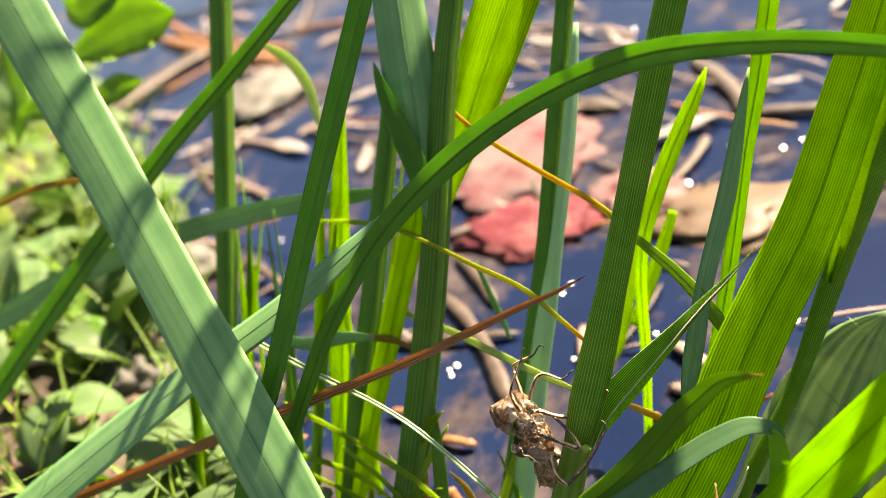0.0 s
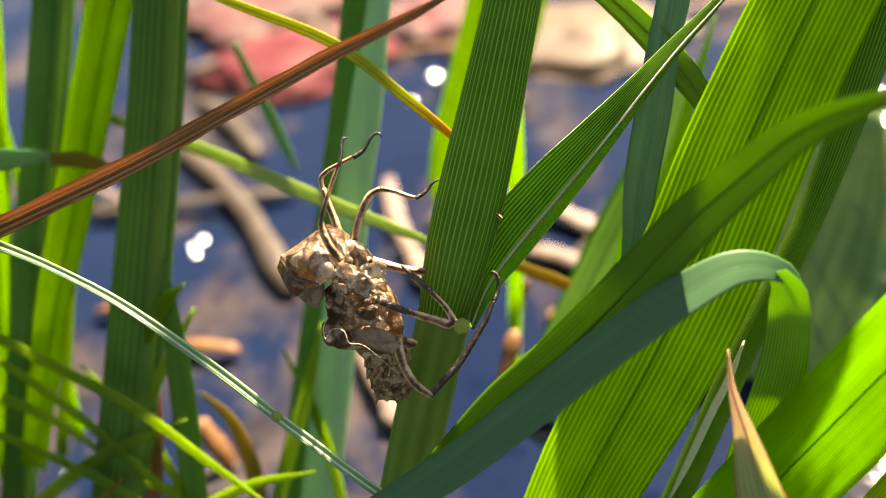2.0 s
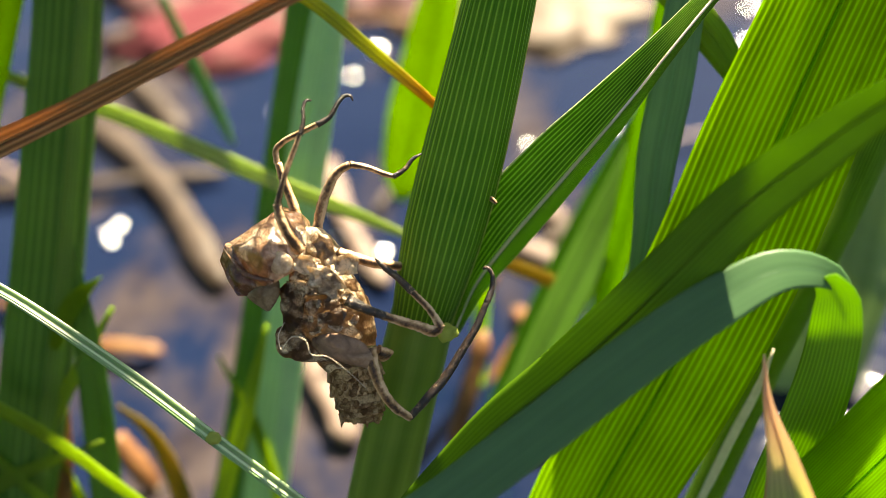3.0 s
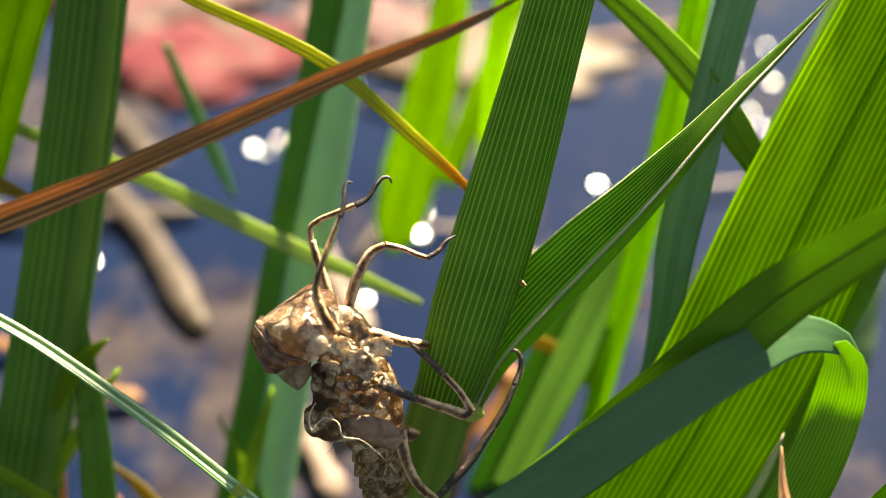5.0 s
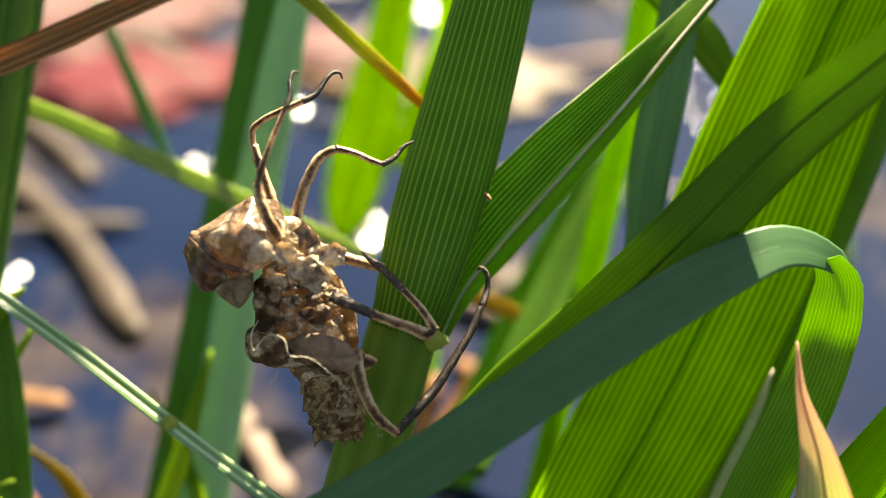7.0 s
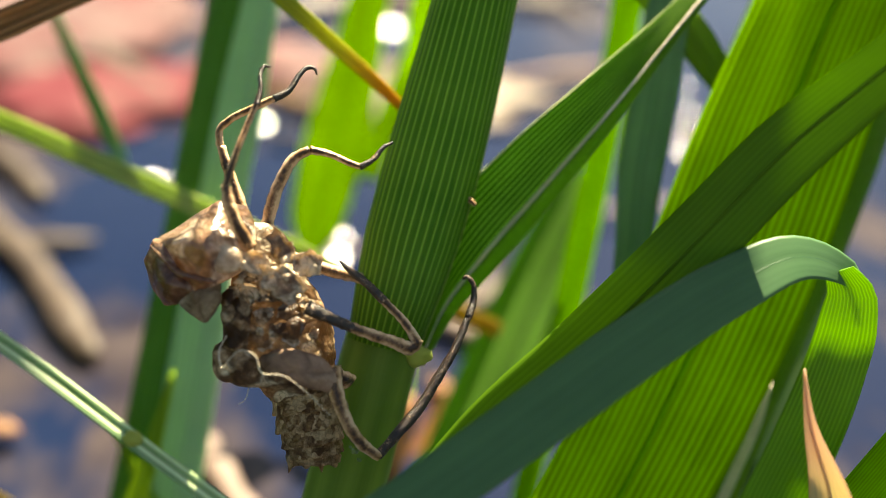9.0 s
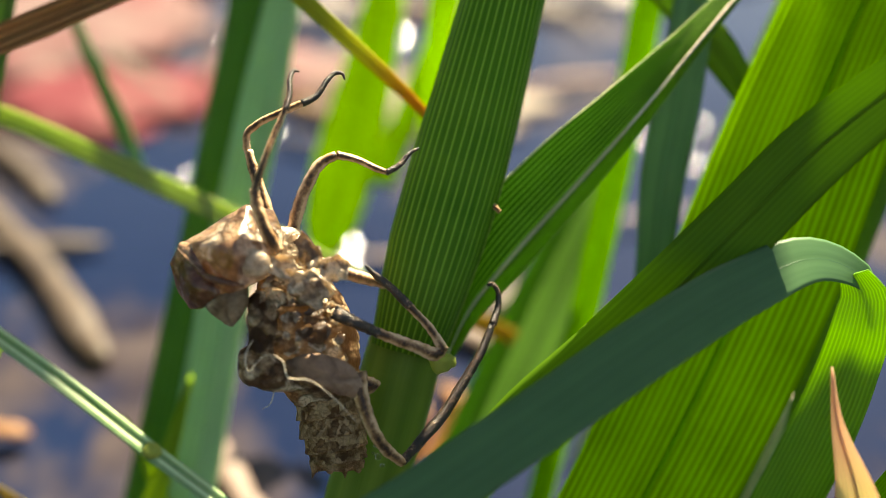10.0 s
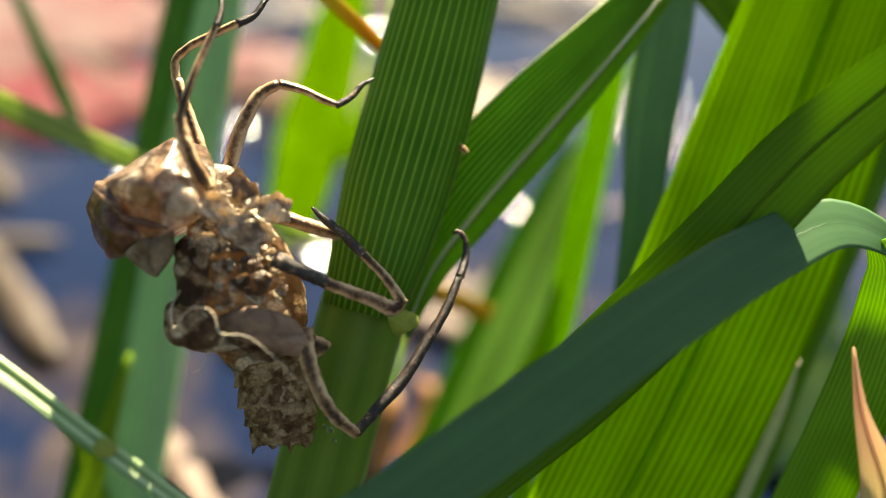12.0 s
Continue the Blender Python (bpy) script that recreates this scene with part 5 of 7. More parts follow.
def body_tube(rows, flat, seed, wrinkle=0.07, n=26):
    bm = tube(rows, n=n * 3, sides=60, flat=flat)
    bm.normal_update()
    for v in bm.verts:
        q = v.co * 650
        ridge = abs(noise.noise(q * 0.8 + Vector((0, seed, 0)))) * 0.0007 + abs(noise.noise(q * 1.7 + Vector((seed, 0, 5)))) * 0.00025
        v.co += (noise.noise_vector(q * 0.7 + Vector((seed, 0, 0))) * 0.00028 + noise.noise_vector(q * 2.2) * 0.00008 - v.normal * ridge) * (wrinkle / 0.07)
    return bm


def shell_hull(rows, seed, wrinkle=1.0):
    """A faceted, dented body round a few corners."""
    bm = bmesh.new()
    for r in rows:
        bm.verts.new(r[:3])
    res = bmesh.ops.convex_hull(bm, input=bm.verts[:])
    bmesh.ops.delete(bm, geom=[v for v in bm.verts if not v.link_faces], context='VERTS')
    bmesh.ops.subdivide_edges(bm, edges=bm.edges[:], cuts=11, use_grid_fill=True)
    for _ in range(1):
        bmesh.ops.smooth_vert(bm, verts=bm.verts[:], factor=0.5, use_axis_x=True, use_axis_y=True, use_axis_z=True)
    bm.normal_update()
    for v in bm.verts:
        q = v.co * 700
        ridge = abs(noise.noise(q * 0.7 + Vector((0, seed, 0)))) * 0.0004 + abs(noise.noise(q * 1.6 + Vector((seed, 0, 5)))) * 0.0001
        v.co += v.normal * (0.0003 - ridge * wrinkle) + (noise.noise_vector(q + Vector((seed, 0, 0))) * 0.0003 + noise.noise_vector(q * 2.9) * 0.00007) * wrinkle
    return bm


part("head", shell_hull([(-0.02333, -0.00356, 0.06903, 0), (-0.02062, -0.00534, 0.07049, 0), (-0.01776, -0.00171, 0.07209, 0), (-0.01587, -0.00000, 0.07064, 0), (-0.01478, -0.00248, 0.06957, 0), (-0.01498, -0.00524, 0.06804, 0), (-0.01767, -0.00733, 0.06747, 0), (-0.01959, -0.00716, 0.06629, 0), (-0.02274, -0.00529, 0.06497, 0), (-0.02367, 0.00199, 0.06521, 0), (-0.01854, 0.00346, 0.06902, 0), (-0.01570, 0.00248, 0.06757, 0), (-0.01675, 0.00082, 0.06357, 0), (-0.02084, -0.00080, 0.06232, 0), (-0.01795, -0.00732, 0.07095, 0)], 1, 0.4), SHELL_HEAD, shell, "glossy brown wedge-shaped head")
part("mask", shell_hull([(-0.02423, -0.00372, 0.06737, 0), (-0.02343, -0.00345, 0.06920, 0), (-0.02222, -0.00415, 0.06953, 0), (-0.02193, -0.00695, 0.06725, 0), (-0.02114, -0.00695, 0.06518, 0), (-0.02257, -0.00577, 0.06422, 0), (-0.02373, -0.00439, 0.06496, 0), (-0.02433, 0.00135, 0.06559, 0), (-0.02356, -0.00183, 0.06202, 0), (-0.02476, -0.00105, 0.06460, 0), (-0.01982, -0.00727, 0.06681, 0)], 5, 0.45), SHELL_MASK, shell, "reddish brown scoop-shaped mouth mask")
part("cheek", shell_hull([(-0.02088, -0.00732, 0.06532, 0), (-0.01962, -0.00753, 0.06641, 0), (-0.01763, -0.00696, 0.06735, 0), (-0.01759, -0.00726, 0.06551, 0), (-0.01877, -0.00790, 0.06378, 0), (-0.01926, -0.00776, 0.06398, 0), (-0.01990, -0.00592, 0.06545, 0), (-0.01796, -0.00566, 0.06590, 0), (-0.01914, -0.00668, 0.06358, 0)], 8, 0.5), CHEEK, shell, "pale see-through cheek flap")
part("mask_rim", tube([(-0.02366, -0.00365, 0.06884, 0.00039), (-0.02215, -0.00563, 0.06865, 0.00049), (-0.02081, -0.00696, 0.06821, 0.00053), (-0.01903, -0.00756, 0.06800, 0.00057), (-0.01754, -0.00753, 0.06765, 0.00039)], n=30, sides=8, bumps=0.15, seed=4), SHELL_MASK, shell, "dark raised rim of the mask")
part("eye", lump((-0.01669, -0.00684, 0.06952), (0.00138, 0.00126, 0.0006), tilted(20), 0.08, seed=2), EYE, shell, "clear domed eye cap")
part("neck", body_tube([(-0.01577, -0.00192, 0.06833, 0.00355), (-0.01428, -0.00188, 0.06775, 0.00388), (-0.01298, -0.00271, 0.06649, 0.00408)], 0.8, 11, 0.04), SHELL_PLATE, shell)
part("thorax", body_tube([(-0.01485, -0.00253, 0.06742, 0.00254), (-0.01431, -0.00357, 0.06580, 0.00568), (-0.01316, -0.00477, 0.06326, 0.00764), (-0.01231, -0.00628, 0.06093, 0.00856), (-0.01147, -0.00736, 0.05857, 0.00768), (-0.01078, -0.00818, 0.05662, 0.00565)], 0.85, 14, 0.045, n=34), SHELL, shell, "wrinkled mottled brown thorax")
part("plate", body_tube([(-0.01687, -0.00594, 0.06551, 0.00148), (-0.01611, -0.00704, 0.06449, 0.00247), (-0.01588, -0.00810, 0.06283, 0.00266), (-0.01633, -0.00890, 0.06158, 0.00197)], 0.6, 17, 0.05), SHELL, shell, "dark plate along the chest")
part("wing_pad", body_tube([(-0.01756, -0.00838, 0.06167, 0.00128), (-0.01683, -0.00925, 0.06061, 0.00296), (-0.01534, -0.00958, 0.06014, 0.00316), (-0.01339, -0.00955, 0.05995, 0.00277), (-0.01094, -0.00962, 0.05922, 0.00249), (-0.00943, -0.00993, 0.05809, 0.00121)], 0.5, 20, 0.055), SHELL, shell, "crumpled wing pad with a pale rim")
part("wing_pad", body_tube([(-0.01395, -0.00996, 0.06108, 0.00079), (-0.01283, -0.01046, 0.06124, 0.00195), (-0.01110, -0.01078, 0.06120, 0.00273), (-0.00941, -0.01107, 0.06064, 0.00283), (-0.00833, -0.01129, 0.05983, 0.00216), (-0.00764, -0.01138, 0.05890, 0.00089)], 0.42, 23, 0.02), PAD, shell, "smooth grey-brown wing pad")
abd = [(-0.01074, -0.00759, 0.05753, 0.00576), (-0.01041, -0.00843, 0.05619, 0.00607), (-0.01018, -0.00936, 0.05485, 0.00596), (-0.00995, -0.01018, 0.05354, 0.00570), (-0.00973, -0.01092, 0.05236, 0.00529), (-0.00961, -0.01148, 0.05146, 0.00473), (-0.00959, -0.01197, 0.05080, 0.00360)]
for k, off in enumerate((-0.44, -0.16, 0.14, 0.42)):
    c = Vector(abd[-2][:3]) + AX[0] * (off * abd[-2][3])
    part("tail_spine", tube([(*(c - AX[2] * 0.0006), 0.0009), (*(c + AX[1] * 0.0008 - AX[2] * 0.0007), 0.0006), (*(c + AX[1] * (0.0016 - 0.0009 * (k % 2)) + AX[0] * (off * 0.0004) - AX[2] * 0.0006), 0.00006)], n=8, sides=8, bumps=0.15, seed=k), SHELL_ABD, shell)
for k in range(6):
    a, b = Vector(abd[k][:3]), Vector(abd[k + 1][:3])
    wa, wb = abd[k][3], abd[k + 1][3]
    rows = [(*a.lerp(b, -0.04), wa * 0.95), (*a.lerp(b, 0.3), wa * 0.6 + wb * 0.4), (*a.lerp(b, 0.75), wb * 1.05), (*a.lerp(b, 1.0), wb * 1.09)]
    part("abdomen_ring", body_tube(rows, 0.72, 30 + k, 0.02, n=8), SHELL_ABD, shell)
    for s in (-1, 1):
        c = b + AX[0] * (s * wb * 0.5)
        part("side_spine", tube([(*(c - AX[0] * s * 0.0003), 0.0004), (*(c + AX[0] * s * 0.00002 + AX[1] * 0.0002), 0.0002), (*(c + AX[0] * s * 0.00006 + AX[1] * 0.0004), 0.00005)], n=6, sides=6), SHELL_ABD, shell)


def crumpled_plate(c, right, down, out, rx, ry, seed):
    """A thin dished flake of dry skin with an uneven, curled rim."""
    bm, rng = bmesh.new(), random.Random(seed)
    ph = rng.uniform(0, 9)
    front, back = [], []
    for i in range(7):
        f = i / 6
        rings = ([], [])
        for j in range(20):
            a = 2 * math.pi * j / 20
            r = f * (1 + 0.55 * noise.noise(Vector((math.cos(a) * 1.9 + ph, math.sin(a) * 1.9, seed))))
            x, y = math.cos(a) * r * rx, math.sin(a) * r * ry
            h = rx * (0.12 * (1 - f * f) + 0.42 * noise.noise(Vector((x * 1500, y * 1500, seed * 3.3))) * (0.4 + f) + 0.16 * max(0.0, f - 0.7) / 0.3)
            p = c + right * x + down * y + out * h
            rings[0].append(bm.verts.new(p))
            rings[1].append(bm.verts.new(p - out * 0.00009))
        front.append(rings[0])
        back.append(rings[1])
    for i in range(6):
        for j in range(20):
            k = (j + 1) % 20
            bm.faces.new((front[i][j], front[i + 1][j], front[i + 1][k], front[i][k]))
            bm.faces.new((back[i][k], back[i + 1][k], back[i + 1][j], back[i][j]))
    for j in range(20):
        k = (j + 1) % 20
        bm.faces.new((front[6][j], back[6][j], back[6][k], front[6][k]))
    bmesh.ops.remove_doubles(bm, verts=bm.verts[:], dist=1e-7)
    bmesh.ops.recalc_face_normals(bm, faces=bm.faces[:])
    return bm


THORAX_LINE = spline([(-0.01485, -0.00253, 0.06742, 0.00254), (-0.01431, -0.00357, 0.06580, 0.00568), (-0.01316, -0.00477, 0.06326, 0.00764), (-0.01231, -0.00628, 0.06093, 0.00856), (-0.01147, -0.00736, 0.05857, 0.00768), (-0.01078, -0.00818, 0.05662, 0.00565)], 100)
for k, (along, across, rx, ry, turn) in enumerate([(0.14, -0.25, 1.3, 0.9, 20), (0.17, 0.45, 1.2, 0.9, -30), (0.29, -0.42, 1.2, 0.8, 40), (0.30, 0.12, 1.3, 0.8, -15), (0.32, 0.62, 1.0, 0.8, 60), (0.42, -0.62, 0.8, 0.6, 80), (0.43, -0.18, 1.0, 0.7, 10), (0.44, 0.27, 0.9, 0.7, 50), (0.45, 0.70, 0.8, 0.6, -40), (0.53, -0.45, 0.9, 0.6, -20), (0.54, 0.02, 0.9, 0.6, 35), (0.55, 0.42, 0.9, 0.6, 70), (0.63, -0.30, 0.8, 0.5, 0), (0.64, 0.20, 0.8, 0.5, -50), (0.65, 0.64, 0.8, 0.5, 20), (0.23, -0.78, 0.8, 0.6, -70), (0.36, -0.85, 0.6, 0.9, 10), (0.48, -0.88, 0.6, 0.9, -10)]):
    x, y, z, w = THORAX_LINE[int(along * 100)]
    lift = math.sqrt(1 - across * across)
    side = (AX[0] * 0.96 - AX[1] * 0.28).normalized()
    out = (side * across - AX[2] * lift).normalized()
    flat = side.cross(out).cross(out) * -1
    c, s = math.cos(radians(turn)), math.sin(radians(turn))
    right = flat.normalized()
    down = out.cross(right)
    place = Vector((x, y, z)) + (side * across - AX[2] * (lift * 0.85)) * (w / 2)
    part("breast_plate", crumpled_plate(place, right * c + down * s, down * c - right * s, out, rx * 0.00105, ry * 0.00095, k), SHELL_PLATE, shell, "pale crumpled flake of skin")
for at, rx, ry, turn, seed in [((-0.01211, -0.00703, 0.06727), 0.0021, 0.0015, 25, 31), ((-0.00997, -0.00567, 0.06830), 0.0014, 0.0012, -30, 32), ((-0.01226, -0.00495, 0.06952), 0.0016, 0.0011, 60, 33), ((-0.01427, -0.00624, 0.06876), 0.0012, 0.001, 10, 34)]:
    c, s = math.cos(radians(turn)), math.sin(radians(turn))
    part("shoulder_plate", crumpled_plate(Vector(at), AX[0] * c + AX[1] * s, AX[1] * c - AX[0] * s, -AX[2], rx, ry, seed), SHELL_PLATE, shell, "pale crumpled flake of skin")
part("rim_fibre", tube([(-0.01677, -0.00947, 0.06346, 0.00007), (-0.01736, -0.01052, 0.06250, 0.00012), (-0.01700, -0.01159, 0.06152, 0.00014), (-0.01640, -0.01151, 0.06237, 0.00009), (-0.01543, -0.01140, 0.06326, 0.00010), (-0.01420, -0.01161, 0.06296, 0.00012), (-0.01359, -0.01244, 0.06169, 0.00014), (-0.01188, -0.01273, 0.06169, 0.00009), (-0.00977, -0.01356, 0.06046, 0.00007), (-0.00785, -0.01419, 0.05842, 0.00005)], n=60, sides=6), FIBRE, shell, "pale curled thread")
part("thread", tube([(-0.01485, -0.00989, 0.05938, 0.00010), (-0.01513, -0.01047, 0.05847, 0.00008), (-0.01559, -0.01113, 0.05743, 0.00007), (-0.01608, -0.01126, 0.05721, 0.00005)], n=14, sides=5), FIBRE, shell)
leg([("front_leg", [(-0.01497, -0.00476, 0.06948, 0.00166), (-0.01576, -0.00482, 0.07146, 0.00145), (-0.01649, -0.00430, 0.07363, 0.00130), (-0.01675, -0.00352, 0.07484, 0.00115)]), ("shin", [(-0.01675, -0.00358, 0.07476, 0.00091), (-0.01599, -0.00223, 0.07689, 0.00077), (-0.01507, -0.00011, 0.07883, 0.00073), (-0.01437, 0.00121, 0.08023, 0.00059)]), ("foot", [(-0.01436, 0.00116, 0.08015, 0.00059), (-0.01404, 0.00231, 0.08125, 0.00045), (-0.01410, 0.00332, 0.08214, 0.00039), (-0.01375, 0.00406, 0.08261, 0.00034), (-0.01330, 0.00401, 0.08254, 0.00015)])], (LEG, LEG, LEG_DARK), "bent front leg")
leg([("front_leg", [(-0.01602, -0.00013, 0.06905, 0.00154), (-0.01669, 0.00126, 0.07120, 0.00138), (-0.01744, 0.00237, 0.07292, 0.00124), (-0.01820, 0.00371, 0.07498, 0.00103)]), ("shin", [(-0.01830, 0.00371, 0.07498, 0.00093), (-0.01824, 0.00420, 0.07645, 0.00087), (-0.01745, 0.00424, 0.07722, 0.00087), (-0.01521, 0.00415, 0.07854, 0.00081), (-0.01314, 0.00429, 0.07951, 0.00076)]), ("foot", [(-0.01324, 0.00424, 0.07943, 0.00071), (-0.01196, 0.00498, 0.07992, 0.00056), (-0.01100, 0.00611, 0.08102, 0.00046), (-0.01032, 0.00680, 0.08142, 0.00041), (-0.00970, 0.00677, 0.08139, 0.00031), (-0.00949, 0.00647, 0.08092, 0.00015)])], (LEG, LEG, LEG_DARK), "bent front leg")
leg([("middle_leg", [(-0.01417, -0.00069, 0.06823, 0.00133), (-0.01360, 0.00071, 0.07042, 0.00144), (-0.01263, 0.00215, 0.07270, 0.00139), (-0.01153, 0.00306, 0.07417, 0.00123), (-0.01016, 0.00346, 0.07482, 0.00103)]), ("shin", [(-0.01016, 0.00346, 0.07482, 0.00099), (-0.00835, 0.00357, 0.07434, 0.00083), (-0.00668, 0.00349, 0.07356, 0.00078), (-0.00563, 0.00360, 0.07307, 0.00068)]), ("foot", [(-0.00562, 0.00358, 0.07303, 0.00063), (-0.00442, 0.00428, 0.07347, 0.00052), (-0.00337, 0.00525, 0.07431, 0.00042), (-0.00256, 0.00582, 0.07453, 0.00022)])], (LEG, LEG, LEG_DARK), "bent middle leg reaching the reed")
leg([("middle_leg", [(-0.00998, -0.00795, 0.06533, 0.00166), (-0.00801, -0.00849, 0.06456, 0.00127), (-0.00601, -0.00849, 0.06348, 0.00114)]), ("thigh", [(-0.00613, -0.00849, 0.06355, 0.00113), (-0.00554, -0.00847, 0.06325, 0.00117), (-0.00277, -0.00842, 0.06202, 0.00139), (-0.00071, -0.00815, 0.06111, 0.00141), (-0.00011, -0.00789, 0.06154, 0.00090)]), ("shin", [(-0.00021, -0.00805, 0.06128, 0.00121), (-0.00148, -0.00665, 0.06273, 0.00101), (-0.00339, -0.00556, 0.06440, 0.00091)]), ("foot", [(-0.00329, -0.00561, 0.06431, 0.00080), (-0.00509, -0.00465, 0.06577, 0.00072), (-0.00636, -0.00410, 0.06659, 0.00062), (-0.00733, -0.00358, 0.06738, 0.00020)])], (LEG_DARK, LEG, LEG, LEG_DARK), "folded two-toned middle leg")
leg([("hind_leg", [(-0.01274, -0.00105, 0.06631, 0.00177), (-0.01080, -0.00081, 0.06534, 0.00157), (-0.00819, -0.00065, 0.06428, 0.00148), (-0.00550, 0.00083, 0.06248, 0.00130)]), ("foot", [(0.00418, 0.00523, 0.06821, 0.00077), (0.00479, 0.00514, 0.06878, 0.00066), (0.00552, 0.00484, 0.06833, 0.00033)])], (LEG, LEG), "leg reaching round the reed")
leg([("hind_leg", [(-0.00786, -0.01018, 0.06052, 0.00197), (-0.00752, -0.01124, 0.05887, 0.00168), (-0.00669, -0.01257, 0.05681, 0.00148), (-0.00526, -0.01327, 0.05438, 0.00134), (-0.00372, -0.01337, 0.05287, 0.00111)]), ("shin", [(-0.00382, -0.01337, 0.05287, 0.00100), (-0.00206, -0.01172, 0.05411, 0.00121), (-0.00026, -0.01007, 0.05534, 0.00128), (0.00156, -0.00798, 0.05726, 0.00113), (0.00342, -0.00573, 0.05944, 0.00094), (0.00453, -0.00371, 0.06122, 0.00079)]), ("foot", [(0.00453, -0.00377, 0.06114, 0.00074), (0.00513, -0.00210, 0.06237, 0.00058), (0.00500, -0.00138, 0.06348, 0.00048), (0.00446, -0.00109, 0.06392, 0.00042), (0.00404, -0.00118, 0.06378, 0.00022)])], (LEG, LEG_DARK, LEG_DARK), "long hind leg braced beside the reed")
part("leg_stub", body_tube([(-0.00747, -0.00824, 0.05801, 0.00120), (-0.00672, -0.00808, 0.05741, 0.00125), (-0.00622, -0.00795, 0.05697, 0.00080)], 0.9, 40, n=12), LEG, shell)


# ---- dewdrops beside the hind leg ----
for x, y, z, w in [(-0.00622, -0.00974, 0.05152, 0.00047), (-0.00595, -0.01031, 0.05065, 0.00062), (-0.00642, -0.01014, 0.05091, 0.00032), (-0.00557, -0.01075, 0.04996, 0.00042)]:
    bm = lump((0, 0, 0), (w * 0.5, w * 0.5, w * 0.5), None, 0.03, seg=(14, 10))
    top = holder("dewdrop", "tiny clear dewdrop on the reed stem", "dewdrop", "dewdrops")
    top.location = (x, y, z)
    part("drop", bm, DROP, top)


# ---- floating litter, stones and sun-glint domes ----
def float_stick(a, b, w, mat, label, name="floating_stalk"):
    """A dead stalk lying on the water: slightly bent, uneven, with a broken and a tapered end."""
    a, b = Vector(a), Vector(b)
    rng = random.Random(round((a.x * 37 + b.y * 91) * 1e4))
    d = b - a
    out = Vector((-d.y, d.x, 0)) * rng.uniform(-0.07, 0.07)
    rows = [(*a, w * 0.6)]
    for k in (0.12, 0.4, 0.7, 0.92):
        p = a + d * k + out * (4 * k * (1 - k)) + Vector((0, 0, 0.0012 * 4 * k * (1 - k)))
        rows.append((*p, w * rng.uniform(0.8, 1.05)))
    rows.append((*b, w * 0.3))
    top = holder(name, label, "plant litter", "floating litter")
    part("stalk", tube(rows, n=18, sides=10, flat=0.5, face=(0, 0, 1), bumps=0.12), mat, top)
    part("broken_end", lump(a, (w * 0.34, w * 0.34, w * 0.2), None, 0.5, 2.5, (12, 8), seed=w * 900), STRAW, top)
    return top


float_stick((-0.0754, 0.0949, 0.0020), (-0.0560, 0.0656, 0.0020), 0.0041, STRAW, "tan dead stalk floating on the water")
float_stick((-0.0350, 0.0457, 0.0020), (-0.0227, 0.0238, 0.0020), 0.0051, PALE_STRAW, "tan dead stalk floating on the water")
float_stick((-0.0784, 0.0471, 0.0020), (-0.0637, 0.0456, 0.0020), 0.0039, RUST, "tan dead stalk floating on the water")
float_stick((-0.1255, 0.0986, 0.0020), (-0.0667, 0.1074, 0.0020), 0.0042, STRAW, "tan dead stalk floating on the water")
float_stick((-0.1144, 0.1606, 0.0020), (-0.0835, 0.1252, 0.0020), 0.0054, STRAW, "tan dead stalk floating on the water")
float_stick((0.0114, 0.0795, 0.0020), (0.0328, 0.0992, 0.0020), 0.0052, STRAW, "tan dead stalk floating on the water")
float_stick((-0.1058, 0.2423, 0.0020), (-0.0609, 0.1798, 0.0020), 0.0071, STRAW, "tan dead stalk floating on the water")
float_stick((-0.0275, 0.2155, 0.0020), (-0.0164, 0.2628, 0.0020), 0.0058, STRAW, "tan dead stalk floating on the water")
float_stick((-0.0360, 0.3532, 0.0020), (0.0036, 0.2773, 0.0020), 0.0111, STRAW, "tan dead stalk floating on the water")
float_stick((0.0030, 0.2835, 0.0020), (0.0646, 0.2783, 0.0020), 0.0085, STRAW, "tan dead stalk floating on the water")
float_stick((-0.4912, 0.3631, 0.0060), (-0.4755, 0.4809, 0.0040), 0.0197, STRAW, "tan dead stalk floating on the water")
float_stick((-0.5689, 0.5361, 0.0020), (-0.3600, 0.4334, 0.0020), 0.0163, RUST, "tan dead stalk floating on the water")
float_stick((-0.1745, 0.3299, 0.0020), (-0.0681, 0.3027, 0.0020), 0.0119, STRAW, "tan dead stalk floating on the water")
float_stick((-0.1123, 0.1329, 0.0020), (-0.0580, 0.0652, 0.0020), 0.0065, STRAW, "tan dead stalk floating on the water")
float_stick((-0.0056, 0.0207, 0.0000), (0.0006, 0.0358, 0.0180), 0.0035, RUST, "rusty brown stalk slanting out of the water", "dead_stalk")
float_stick((-0.0025, 0.0502, 0.0000), (0.0016, 0.0479, 0.0200), 0.0031, RUST, "rusty brown stalk slanting out of the water", "dead_stalk")
float_stick((-0.0558, 0.0149, 0.0000), (-0.0620, 0.0180, 0.0100), 0.0039, RUST, "rusty brown stalk slanting out of the water", "dead_stalk")
float_stick((-0.3357, 0.1216, 0.0020), (-0.2920, 0.1294, 0.0020), 0.0037, STRAW, "tan dead stalk floating on the water")
float_stick((-0.1578, 0.4126, 0.0020), (-0.1238, 0.4161, 0.0020), 0.0032, PALE_STRAW, "tan dead stalk floating on the water")
float_stick((-0.3333, 0.3011, 0.0020), (-0.2790, 0.2809, 0.0020), 0.0053, PALE_STRAW, "tan dead stalk floating on the water")
float_stick((-0.0700, 0.2447, 0.0020), (-0.0311, 0.2112, 0.0020), 0.0027, STRAW, "tan dead stalk floating on the water")
